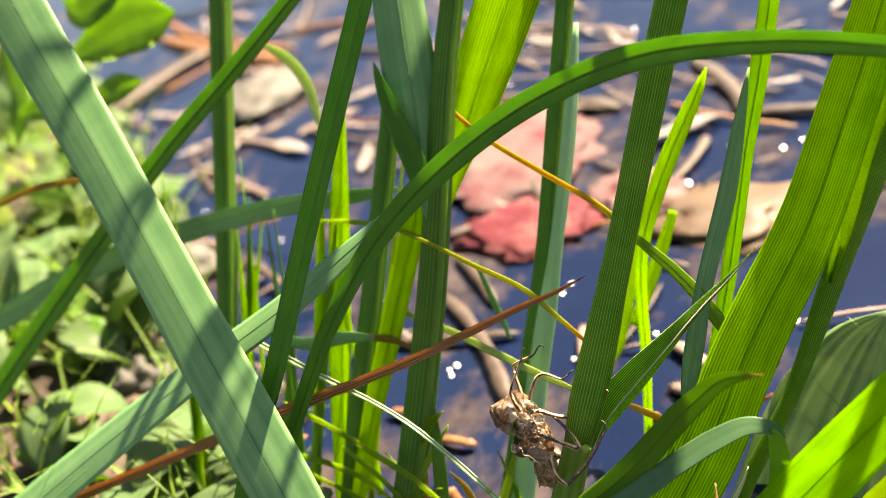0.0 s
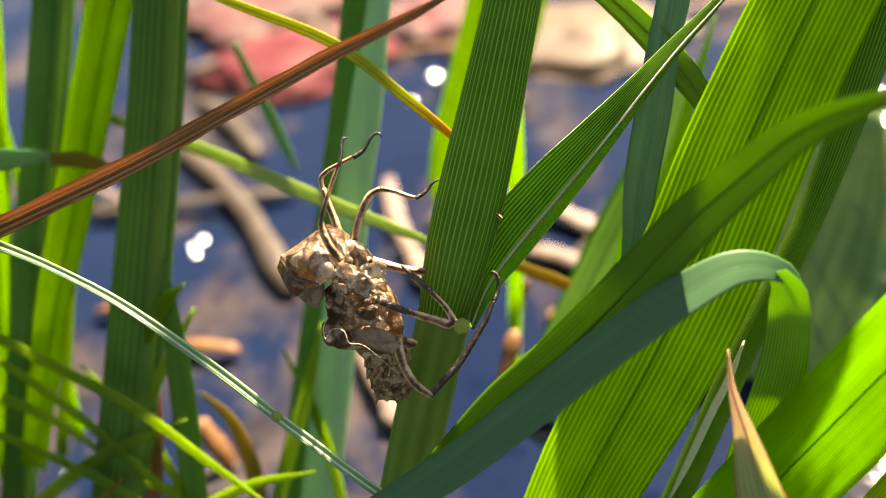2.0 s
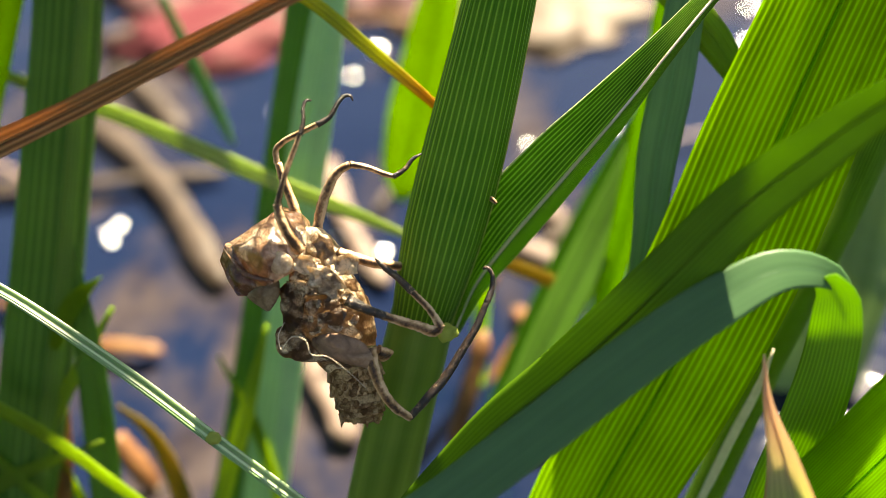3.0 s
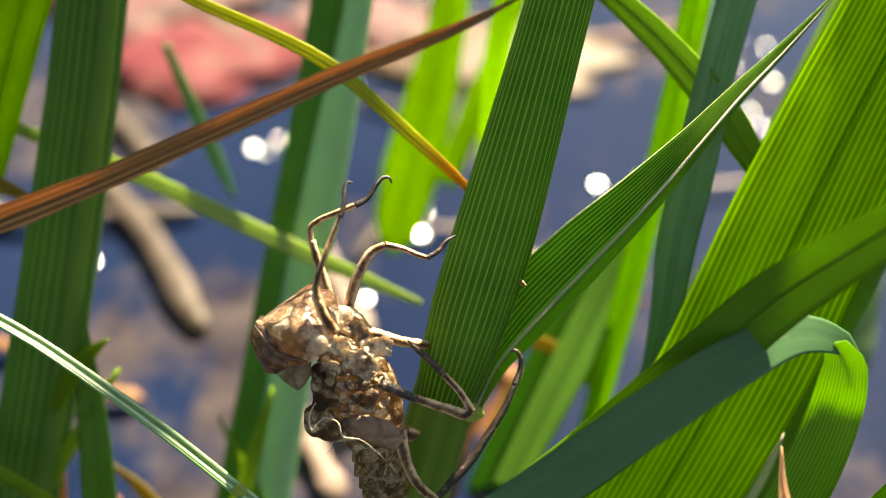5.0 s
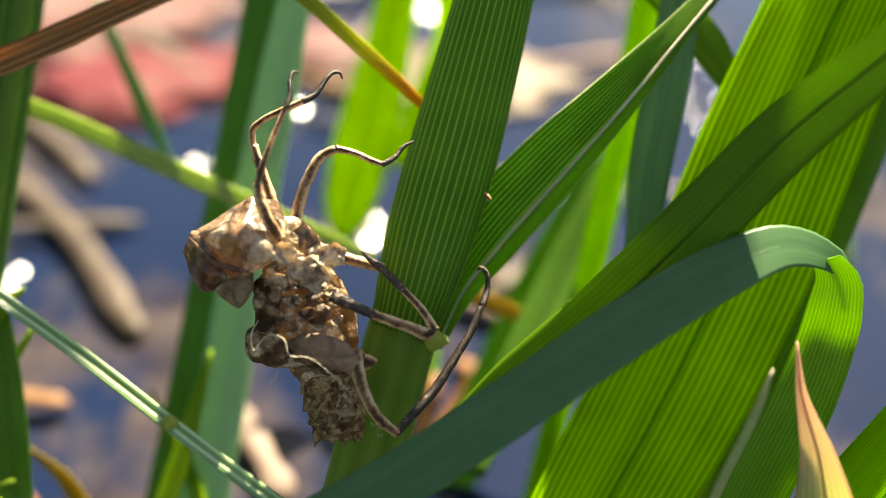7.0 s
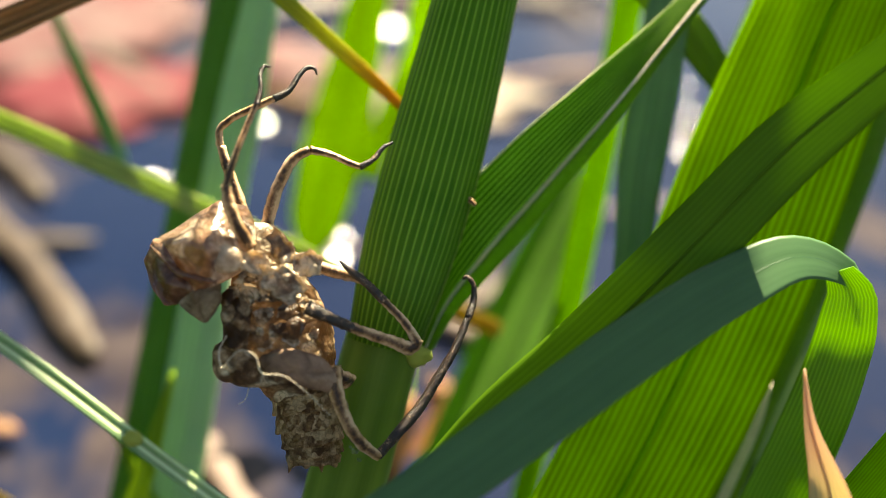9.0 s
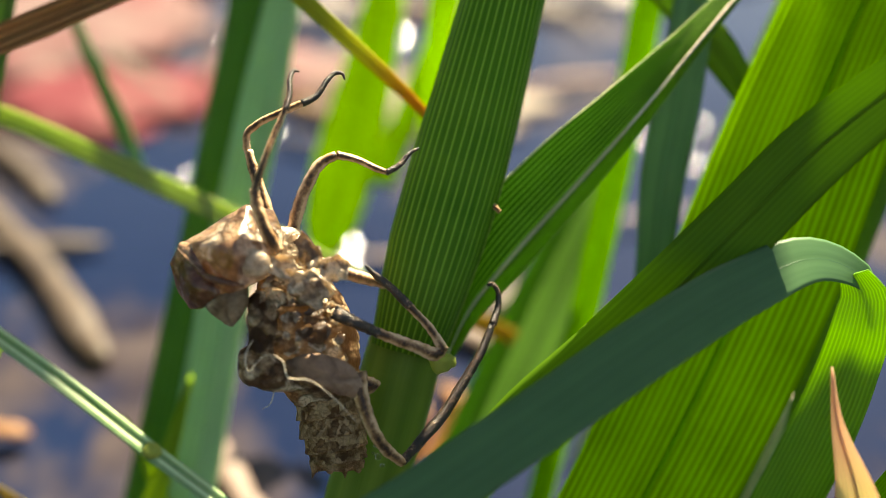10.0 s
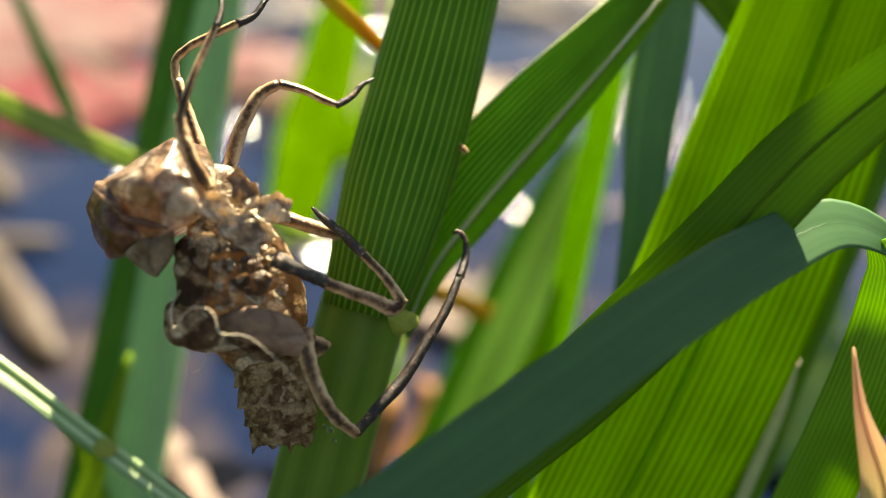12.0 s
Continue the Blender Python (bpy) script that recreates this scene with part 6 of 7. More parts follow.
float_stick((-0.3562, 0.2827, 0.0020), (-0.3079, 0.2359, 0.0020), 0.0046, STRAW, "tan dead stalk floating on the water")
float_stick((-0.1694, 0.3440, 0.0020), (-0.1076, 0.3067, 0.0020), 0.0033, STRAW, "tan dead stalk floating on the water")
float_stick((-0.0356, 0.1622, 0.0020), (-0.0061, 0.1510, 0.0020), 0.0027, STRAW, "tan dead stalk floating on the water")
float_stick((-0.4019, 0.4030, 0.0020), (-0.2673, 0.3696, 0.0020), 0.0030, STRAW, "tan dead stalk floating on the water")
float_stick((-0.4312, 0.4212, 0.0020), (-0.3459, 0.4191, 0.0020), 0.0064, PALE_STRAW, "tan dead stalk floating on the water")
float_stick((-0.1418, 0.1165, 0.0020), (-0.1102, 0.0992, 0.0020), 0.0029, PALE_STRAW, "tan dead stalk floating on the water")
float_stick((-0.6137, 0.6021, 0.0020), (-0.4973, 0.6185, 0.0020), 0.0046, STRAW, "tan dead stalk floating on the water")
float_stick((-0.4008, 0.5054, 0.0020), (-0.3148, 0.4978, 0.0020), 0.0065, RUST, "tan dead stalk floating on the water")
float_stick((-0.2471, 0.0985, 0.0020), (-0.1632, 0.0868, 0.0020), 0.0018, PALE_STRAW, "tan dead stalk floating on the water")
float_stick((-0.2071, 0.3307, 0.0020), (-0.1217, 0.2671, 0.0020), 0.0047, STRAW, "tan dead stalk floating on the water")
float_stick((-0.1590, 0.2678, 0.0020), (-0.0927, 0.1917, 0.0020), 0.0030, PALE_STRAW, "tan dead stalk floating on the water")
float_stick((-0.0233, 0.0995, 0.0020), (0.0042, 0.0992, 0.0020), 0.0021, PALE_STRAW, "tan dead stalk floating on the water")
float_stick((-0.3325, 0.2821, 0.0020), (-0.3250, 0.3166, 0.0020), 0.0027, RUST, "tan dead stalk floating on the water")
float_stick((-0.5331, 0.5424, 0.0020), (-0.3900, 0.4609, 0.0020), 0.0069, STRAW, "tan dead stalk floating on the water")
float_stick((0.0382, 0.1167, 0.0020), (0.0832, 0.1273, 0.0020), 0.0020, PALE_STRAW, "tan dead stalk floating on the water")
float_stick((-0.5950, 0.5842, 0.0020), (-0.3763, 0.4663, 0.0020), 0.0069, RUST, "tan dead stalk floating on the water")
float_stick((-0.4701, 0.4020, 0.0020), (-0.4500, 0.4611, 0.0020), 0.0045, RUST, "tan dead stalk floating on the water")
float_stick((-0.1962, 0.1156, 0.0020), (-0.1572, 0.1284, 0.0020), 0.0016, STRAW, "tan dead stalk floating on the water")
float_stick((-0.3167, 0.4444, 0.0020), (-0.2206, 0.3961, 0.0020), 0.0049, STRAW, "tan dead stalk floating on the water")
float_stick((-0.4383, 0.6031, 0.0020), (-0.3966, 0.5068, 0.0020), 0.0028, PALE_STRAW, "tan dead stalk floating on the water")
float_stick((-0.3372, 0.2651, 0.0020), (-0.2614, 0.2255, 0.0020), 0.0049, PALE_STRAW, "tan dead stalk floating on the water")
float_stick((-0.1773, 0.4495, 0.0020), (-0.1216, 0.3965, 0.0020), 0.0027, PALE_STRAW, "tan dead stalk floating on the water")
float_stick((-0.2854, 0.3120, 0.0020), (-0.1984, 0.2775, 0.0020), 0.0044, STRAW, "tan dead stalk floating on the water")
float_stick((-0.0113, 0.2141, 0.0020), (0.0216, 0.2381, 0.0020), 0.0014, STRAW, "tan dead stalk floating on the water")
float_stick((-0.5515, 0.6107, 0.0020), (-0.3643, 0.4184, 0.0020), 0.0041, STRAW, "tan dead stalk floating on the water")
float_stick((-0.1980, 0.2540, 0.0020), (-0.1444, 0.2445, 0.0020), 0.0031, PALE_STRAW, "tan dead stalk floating on the water")
float_stick((0.0278, 0.1993, 0.0020), (0.0722, 0.2140, 0.0020), 0.0033, RUST, "tan dead stalk floating on the water")
float_stick((-0.2522, 0.3177, 0.0020), (-0.1663, 0.3200, 0.0020), 0.0025, RUST, "tan dead stalk floating on the water")
float_stick((-0.3958, 0.4240, 0.0020), (-0.3601, 0.4502, 0.0020), 0.0026, STRAW, "tan dead stalk floating on the water")
float_stick((-0.0161, 0.1391, 0.0020), (-0.0281, 0.0899, 0.0020), 0.0022, STRAW, "tan dead stalk floating on the water")
float_stick((-0.0655, 0.2571, 0.0020), (-0.0087, 0.2866, 0.0020), 0.0016, STRAW, "tan dead stalk floating on the water")
float_stick((-0.4455, 0.4405, 0.0020), (-0.3452, 0.3881, 0.0020), 0.0053, PALE_STRAW, "tan dead stalk floating on the water")
float_stick((-0.2946, 0.1744, 0.0020), (-0.2202, 0.1563, 0.0020), 0.0034, STRAW, "tan dead stalk floating on the water")
float_stick((-0.5632, 0.6125, 0.0020), (-0.4095, 0.4757, 0.0020), 0.0060, STRAW, "tan dead stalk floating on the water")
float_stick((-0.0411, 0.3028, 0.0020), (0.0265, 0.2655, 0.0020), 0.0034, RUST, "tan dead stalk floating on the water")
float_stick((-0.1393, 0.0864, 0.0020), (-0.1151, 0.1078, 0.0020), 0.0025, STRAW, "tan dead stalk floating on the water")
float_stick((-0.7927, 0.6581, 0.0020), (-0.6374, 0.5364, 0.0020), 0.0043, RUST, "tan dead stalk floating on the water")
float_stick((-0.1073, 0.3437, 0.0020), (-0.0452, 0.3702, 0.0020), 0.0047, STRAW, "tan dead stalk floating on the water")
float_stick((-0.0412, 0.1915, 0.0020), (0.0080, 0.1989, 0.0020), 0.0019, STRAW, "tan dead stalk floating on the water")
float_stick((-0.3106, 0.5227, 0.0020), (-0.1872, 0.3688, 0.0020), 0.0030, STRAW, "tan dead stalk floating on the water")
float_stick((-0.5457, 0.3648, 0.0020), (-0.4265, 0.3306, 0.0020), 0.0040, PALE_STRAW, "tan dead stalk floating on the water")
float_stick((-0.0557, 0.1844, 0.0020), (-0.0252, 0.1857, 0.0020), 0.0022, RUST, "tan dead stalk floating on the water")
# pale stalks added to imitate the bright glare on the far water
float_stick((-0.1894, 0.3481, 0.0020), (-0.1138, 0.2993, 0.0020), 0.0037, PALE_STRAW, "pale stalk added in place of glare on the far water")
float_stick((-0.2394, 0.4648, 0.0020), (-0.1982, 0.4195, 0.0020), 0.0035, STRAW, "pale stalk added in place of glare on the far water")
float_stick((-0.0881, 0.3373, 0.0020), (-0.0157, 0.2695, 0.0020), 0.0018, PALE_STRAW, "pale stalk added in place of glare on the far water")
float_stick((0.0344, 0.4004, 0.0020), (0.0615, 0.3806, 0.0020), 0.0031, PALE_STRAW, "pale stalk added in place of glare on the far water")
float_stick((-0.0996, 0.5529, 0.0020), (-0.0304, 0.4675, 0.0020), 0.0024, STRAW, "pale stalk added in place of glare on the far water")
float_stick((0.0507, 0.3085, 0.0020), (0.0638, 0.2861, 0.0020), 0.0023, PALE_STRAW, "pale stalk added in place of glare on the far water")
float_stick((-0.0700, 0.3516, 0.0020), (-0.0472, 0.3099, 0.0020), 0.0025, STRAW, "pale stalk added in place of glare on the far water")
float_stick((-0.0454, 0.3779, 0.0020), (0.0043, 0.3444, 0.0020), 0.0032, PALE_STRAW, "pale stalk added in place of glare on the far water")
float_stick((-0.2202, 0.5436, 0.0020), (-0.1787, 0.5185, 0.0020), 0.0044, STRAW, "pale stalk added in place of glare on the far water")
float_stick((-0.2429, 0.4977, 0.0020), (-0.1598, 0.3786, 0.0020), 0.0024, PALE_STRAW, "pale stalk added in place of glare on the far water")
float_stick((-0.1680, 0.5168, 0.0020), (-0.0737, 0.4807, 0.0020), 0.0029, PALE_STRAW, "pale stalk added in place of glare on the far water")
float_stick((-0.1861, 0.3434, 0.0020), (-0.1181, 0.3193, 0.0020), 0.0025, STRAW, "pale stalk added in place of glare on the far water")
float_stick((-0.1417, 0.3237, 0.0020), (-0.1021, 0.3181, 0.0020), 0.0026, STRAW, "pale stalk added in place of glare on the far water")
float_stick((-0.1343, 0.4363, 0.0020), (-0.0625, 0.3668, 0.0020), 0.0020, STRAW, "pale stalk added in place of glare on the far water")
float_stick((-0.1084, 0.4281, 0.0020), (-0.0800, 0.3941, 0.0020), 0.0022, PALE_STRAW, "pale stalk added in place of glare on the far water")
float_stick((-0.1695, 0.3622, 0.0020), (-0.0832, 0.3486, 0.0020), 0.0028, PALE_STRAW, "pale stalk added in place of glare on the far water")
float_stick((0.0617, 0.4337, 0.0020), (0.0695, 0.3348, 0.0020), 0.0014, PALE_STRAW, "pale stalk added in place of glare on the far water")
float_stick((-0.1975, 0.4959, 0.0020), (-0.1613, 0.4868, 0.0020), 0.0028, STRAW, "pale stalk added in place of glare on the far water")
float_stick((-0.1439, 0.3153, 0.0020), (-0.1212, 0.3395, 0.0020), 0.0037, STRAW, "pale stalk added in place of glare on the far water")
float_stick((-0.1696, 0.4468, 0.0020), (-0.0806, 0.4068, 0.0020), 0.0043, PALE_STRAW, "pale stalk added in place of glare on the far water")
float_stick((-0.1736, 0.3997, 0.0020), (-0.0867, 0.3876, 0.0020), 0.0031, PALE_STRAW, "pale stalk added in place of glare on the far water")
float_stick((0.0386, 0.3208, 0.0020), (0.0692, 0.2569, 0.0020), 0.0032, STRAW, "pale stalk added in place of glare on the far water")
float_stick((-0.2436, 0.6341, 0.0020), (-0.1278, 0.4604, 0.0020), 0.0038, PALE_STRAW, "pale stalk added in place of glare on the far water")
float_stick((-0.1910, 0.3995, 0.0020), (-0.1139, 0.3725, 0.0020), 0.0028, PALE_STRAW, "pale stalk added in place of glare on the far water")
float_stick((-0.0031, 0.3606, 0.0020), (0.0361, 0.3310, 0.0020), 0.0024, PALE_STRAW, "pale stalk added in place of glare on the far water")
float_stick((-0.2003, 0.3758, 0.0020), (-0.1560, 0.3271, 0.0020), 0.0036, PALE_STRAW, "pale stalk added in place of glare on the far water")
float_stick((-0.0603, 0.3508, 0.0020), (0.0156, 0.3059, 0.0020), 0.0022, PALE_STRAW, "pale stalk added in place of glare on the far water")
float_stick((-0.2204, 0.3524, 0.0020), (-0.1530, 0.3859, 0.0020), 0.0023, PALE_STRAW, "pale stalk added in place of glare on the far water")
float_stick((-0.2169, 0.5293, 0.0020), (-0.1339, 0.4732, 0.0020), 0.0020, PALE_STRAW, "pale stalk added in place of glare on the far water")
float_stick((0.0358, 0.4281, 0.0020), (0.0687, 0.4529, 0.0020), 0.0022, STRAW, "pale stalk added in place of glare on the far water")
float_stick((-0.0476, 0.3721, 0.0020), (0.0166, 0.3551, 0.0020), 0.0022, PALE_STRAW, "pale stalk added in place of glare on the far water")
float_stick((-0.0010, 0.3751, 0.0020), (0.0210, 0.3932, 0.0020), 0.0033, STRAW, "pale stalk added in place of glare on the far water")
float_stick((0.0217, 0.3269, 0.0020), (0.0589, 0.2746, 0.0020), 0.0015, PALE_STRAW, "pale stalk added in place of glare on the far water")
float_stick((-0.2220, 0.4417, 0.0020), (-0.1331, 0.3668, 0.0020), 0.0031, PALE_STRAW, "pale stalk added in place of glare on the far water")
float_stick((-0.2233, 0.0466, 0.0099), (-0.1970, 0.0496, 0.0120), 0.0030, PALE_STRAW, "dry dead stalk lying on the bank", "dead_stalk")
float_stick((-0.2336, 0.1604, 0.0030), (-0.1977, 0.1359, 0.0062), 0.0042, STRAW, "dry dead stalk lying on the bank", "dead_stalk")
float_stick((-0.1810, 0.0814, 0.0030), (-0.1404, 0.0544, 0.0093), 0.0025, PALE_STRAW, "dry dead stalk lying on the bank", "dead_stalk")
float_stick((-0.2491, -0.0082, 0.0221), (-0.2213, -0.0099, 0.0305), 0.0022, RUST, "dry dead stalk lying on the bank", "dead_stalk")
float_stick((-0.2564, 0.0858, 0.0095), (-0.2259, 0.0767, 0.0199), 0.0033, RUST, "dry dead stalk lying on the bank", "dead_stalk")
float_stick((-0.1724, 0.0402, 0.0030), (-0.1356, 0.0165, 0.0067), 0.0021, PALE_STRAW, "dry dead stalk lying on the bank", "dead_stalk")
float_stick((-0.2234, 0.1336, 0.0030), (-0.2125, 0.1419, 0.0051), 0.0022, PALE_STRAW, "dry dead stalk lying on the bank", "dead_stalk")
float_stick((-0.4211, 0.1785, 0.0158), (-0.3430, 0.1580, 0.0241), 0.0026, STRAW, "dry dead stalk lying on the bank", "dead_stalk")
float_stick((-0.4121, 0.1776, 0.0169), (-0.3840, 0.1759, 0.0249), 0.0047, PALE_STRAW, "dry dead stalk lying on the bank", "dead_stalk")
float_stick((-0.3847, 0.1368, 0.0182), (-0.3750, 0.1652, 0.0242), 0.0045, STRAW, "dry dead stalk lying on the bank", "dead_stalk")
float_stick((-0.1382, 0.0372, 0.0030), (-0.1253, 0.0452, 0.0139), 0.0025, STRAW, "dry dead stalk lying on the bank", "dead_stalk")
float_stick((-0.1808, 0.0754, 0.0030), (-0.1875, 0.0811, 0.0128), 0.0037, STRAW, "dry dead stalk lying on the bank", "dead_stalk")
float_stick((-0.2971, 0.0828, 0.0145), (-0.2667, 0.0853, 0.0231), 0.0026, RUST, "dry dead stalk lying on the bank", "dead_stalk")
float_stick((-0.2222, 0.0353, 0.0130), (-0.1974, 0.0193, 0.0198), 0.0021, STRAW, "dry dead stalk lying on the bank", "dead_stalk")
float_stick((-0.2571, 0.1822, 0.0030), (-0.2210, 0.1821, 0.0141), 0.0027, RUST, "dry dead stalk lying on the bank", "dead_stalk")
float_stick((-0.2662, 0.0119, 0.0211), (-0.2593, 0.0346, 0.0294), 0.0026, STRAW, "dry dead stalk lying on the bank", "dead_stalk")
float_stick((-0.2441, 0.0684, 0.0094), (-0.2243, 0.0819, 0.0157), 0.0023, PALE_STRAW, "dry dead stalk lying on the bank", "dead_stalk")
float_stick((-0.3082, 0.2335, 0.0030), (-0.2533, 0.2219, 0.0071), 0.0026, PALE_STRAW, "dry dead stalk lying on the bank", "dead_stalk")
float_stick((-0.2129, 0.1239, 0.0030), (-0.1864, 0.1396, 0.0103), 0.0028, PALE_STRAW, "dry dead stalk lying on the bank", "dead_stalk")
float_stick((-0.3119, 0.1264, 0.0098), (-0.2976, 0.1506, 0.0166), 0.0042, PALE_STRAW, "dry dead stalk lying on the bank", "dead_stalk")
float_stick((-0.2266, 0.0103, 0.0148), (-0.1807, 0.0083, 0.0256), 0.0030, STRAW, "dry dead stalk lying on the bank", "dead_stalk")
float_stick((-0.2108, -0.0104, 0.0170), (-0.1917, -0.0048, 0.0262), 0.0020, PALE_STRAW, "dry dead stalk lying on the bank", "dead_stalk")
float_stick((-0.3368, 0.0575, 0.0214), (-0.2567, 0.0463, 0.0313), 0.0037, PALE_STRAW, "dry dead stalk lying on the bank", "dead_stalk")
float_stick((-0.1506, 0.0218, 0.0030), (-0.1251, 0.0348, 0.0115), 0.0033, RUST, "dry dead stalk lying on the bank", "dead_stalk")
float_stick((-0.2913, 0.1797, 0.0030), (-0.2360, 0.1518, 0.0102), 0.0048, PALE_STRAW, "dry dead stalk lying on the bank", "dead_stalk")
float_stick((-0.3013, 0.0469, 0.0211), (-0.2367, 0.0110, 0.0307), 0.0020, STRAW, "dry dead stalk lying on the bank", "dead_stalk")
float_stick((-0.0046, 0.1029, 0.0020), (0.0150, 0.0873, 0.0020), 0.0054, PALE_STRAW, "broad tan dead stalk floating on the water")
float_stick((-0.0010, 0.0797, 0.0020), (0.0182, 0.0683, 0.0020), 0.0054, PALE_STRAW, "broad tan dead stalk floating on the water")
float_stick((0.0055, 0.0582, 0.0020), (0.0132, 0.0458, 0.0020), 0.0034, RUST, "broad tan dead stalk floating on the water")
float_stick((-0.0416, 0.1114, 0.0020), (-0.0217, 0.0652, 0.0020), 0.0051, PALE_STRAW, "broad tan dead stalk floating on the water")
float_stick((-0.1254, 0.1793, 0.0020), (-0.1043, 0.1890, 0.0020), 0.0046, PALE_STRAW, "broad tan dead stalk floating on the water")
float_stick((-0.1044, 0.0588, 0.0020), (-0.0905, 0.0562, 0.0020), 0.0036, RUST, "broad tan dead stalk floating on the water")

tagged(part("stone", lump((-0.1149, 0.2582, 0.0012), (0.0420, 0.0500, 0.0060), None, 0.42, 2.3, seed=2), PINK), "pale pink mottled stone in the pond", "stone")
tagged(part("stone", lump((-0.0891, 0.1880, 0.0008), (0.0340, 0.0280, 0.0040), None, 0.42, 2.3, seed=4), RED), "red and pink mottled stone just under the surface", "stone")
tagged(part("stone", lump((0.0041, 0.1922, 0.0008), (0.0360, 0.0260, 0.0040), None, 0.42, 2.3, seed=5), TAN), "tan and orange stone at the water surface", "stone")
tagged(part("stone", lump((-0.0418, 0.2125, 0.0010), (0.0220, 0.0200, 0.0050), None, 0.42, 2.3, seed=6), PINK), "pale pink mottled stone in the pond", "stone")
tagged(part("stone", lump((-0.3541, 0.3682, 0.0030), (0.0332, 0.0373, 0.0100), None, 0.42, 2.3, seed=7), GREY), "grey stone in the pond", "stone")
tagged(part("stone", lump((-0.2728, 0.1552, 0.0024), (0.0226, 0.0181, 0.0080), None, 0.42, 2.3, seed=9), GREY), "grey stone in the pond", "stone")
tagged(part("stone", lump((-0.4189, 0.1939, 0.0036), (0.0196, 0.0142, 0.0120), None, 0.42, 2.3, seed=11), PALE_STONE), "pale pinkish grey stone on the bank", "stone")
tagged(part("stone", lump((-0.2348, 0.0648, 0.0042), (0.0164, 0.0126, 0.0140), None, 0.42, 2.3, seed=12), GREY), "grey stone on the bank", "stone")
tagged(part("stone", lump((-0.2973, 0.1256, 0.0036), (0.0132, 0.0100, 0.0120), None, 0.42, 2.3, seed=13), PALE_STONE), "pale pinkish grey stone on the bank", "stone")

LITTER = mottled_mat("dry_litter", [(0.3, (0.10, 0.075, 0.062)), (0.5, (0.20, 0.165, 0.145)), (0.7, (0.30, 0.265, 0.245))], 120, rough=0.6, bump=0.5)


def floating_leaf(x, y, turn, length, width, mat, seed):
    """A dead leaf lying on the water, bent and curled at the edges."""
    rng = random.Random(seed)
    top = holder("floating_leaf", "pale dead leaf on the pond, partly standing in for sky sheen", "plant litter", "floating litter")
    top.matrix_basis = pose(x, y, 0.0025, 0, 0, turn)
    bend = rng.uniform(-0.25, 0.25) * length
    rows = [(length * f, bend * f * f, 0.0015 * rng.random(), width * w) for f, w in ((0, 0.2), (0.2, 0.8), (0.5, 1.0), (0.8, 0.7), (1.0, 0.1))]
    part("blade", strip(rows, face=(0, 0, 1), fold=rng.uniform(5, 18), wave=0.0006, n=16, cols=4, seed=seed), mat, top)
    return top


# litter on the far water, its paleness partly replacing reflected sky
rng = random.Random(77)
for k in range(95):
    y = rng.uniform(0.27, 0.80)
    x = rng.uniform(-0.62, 0.22) * (0.5 + 0.7 * y)
    if -0.125 - x - y * 1.07 < -0.03:
        floating_leaf(x, y, rng.uniform(0, 360), rng.uniform(0.02, 0.07), rng.uniform(0.004, 0.013), (LITTER, LITTER, PALE_STRAW)[k % 3], k)

# places and sizes of the imitated sun glints
GLINT_ROWS = []
GLINT_ROWS += [(0.072, 0.192, 0.0012), (0.076, 0.189, 0.0011), (0.081, 0.209, 0.0014), (0.068, 0.170, 0.0012), (0.077, 0.154, 0.0011), (0.088, 0.148, 0.0014), (0.089, 0.139, 0.0018), (0.091, 0.134, 0.0017)]
GLINT_ROWS += [(0.072, 0.128, 0.0017), (0.078, 0.132, 0.0012), (0.075, 0.121, 0.0015), (0.093, 0.165, 0.0013), (0.086, 0.180, 0.0012), (0.086, 0.156, 0.0011), (-0.118, 0.425, 0.0008), (-0.106, 0.424, 0.0012)]
GLINT_ROWS += [(-0.085, 0.418, 0.0012), (-0.156, 0.422, 0.0012), (-0.152, 0.403, 0.0012), (-0.002, 0.340, 0.0008), (0.021, 0.248, 0.0009), (-0.080, 0.258, 0.0011), (-0.060, 0.240, 0.0011), (-0.068, 0.182, 0.0012)]
GLINT_ROWS += [(-0.062, 0.182, 0.0012), (-0.057, 0.135, 0.0007), (-0.023, 0.109, 0.0010), (-0.041, 0.094, 0.0011), (-0.088, 0.082, 0.0010), (-0.320, 0.349, 0.0008), (-0.300, 0.213, 0.0010), (-0.244, 0.452, 0.0007)]
GLINT_ROWS += [(-0.152, 0.352, 0.0012), (-0.238, 0.097, 0.0012), (-0.013, 0.110, 0.0010), (0.081, 0.154, 0.0009), (0.092, 0.149, 0.0012), (0.092, 0.131, 0.0010), (0.080, 0.131, 0.0012), (0.077, 0.118, 0.0012)]
GLINT_ROWS += [(0.076, 0.162, 0.0010), (0.073, 0.173, 0.0009), (0.089, 0.203, 0.0010), (0.006, 0.196, 0.0009), (-0.055, 0.142, 0.0008), (-0.039, 0.097, 0.0009), (-0.088, 0.088, 0.0012), (-0.091, 0.011, 0.0007)]
GLINT_ROWS += [(-0.050, -0.002, 0.0007), (-0.034, 0.004, 0.0011), (0.058, 0.007, 0.0009), (-0.227, 0.182, 0.0010), (-0.044, 0.221, 0.0010), (-0.035, 0.083, 0.0009), (0.075, 0.025, 0.0013), (0.029, 0.255, 0.0008)]
GLINT_ROWS += [(-0.043, 0.156, 0.0009), (-0.027, 0.095, 0.0008), (-0.024, 0.078, 0.0011), (0.007, 0.119, 0.0008), (-0.090, 0.085, 0.0009), (-0.041, 0.107, 0.0011), (-0.002, 0.252, 0.0027), (-0.038, 0.171, 0.0018)]
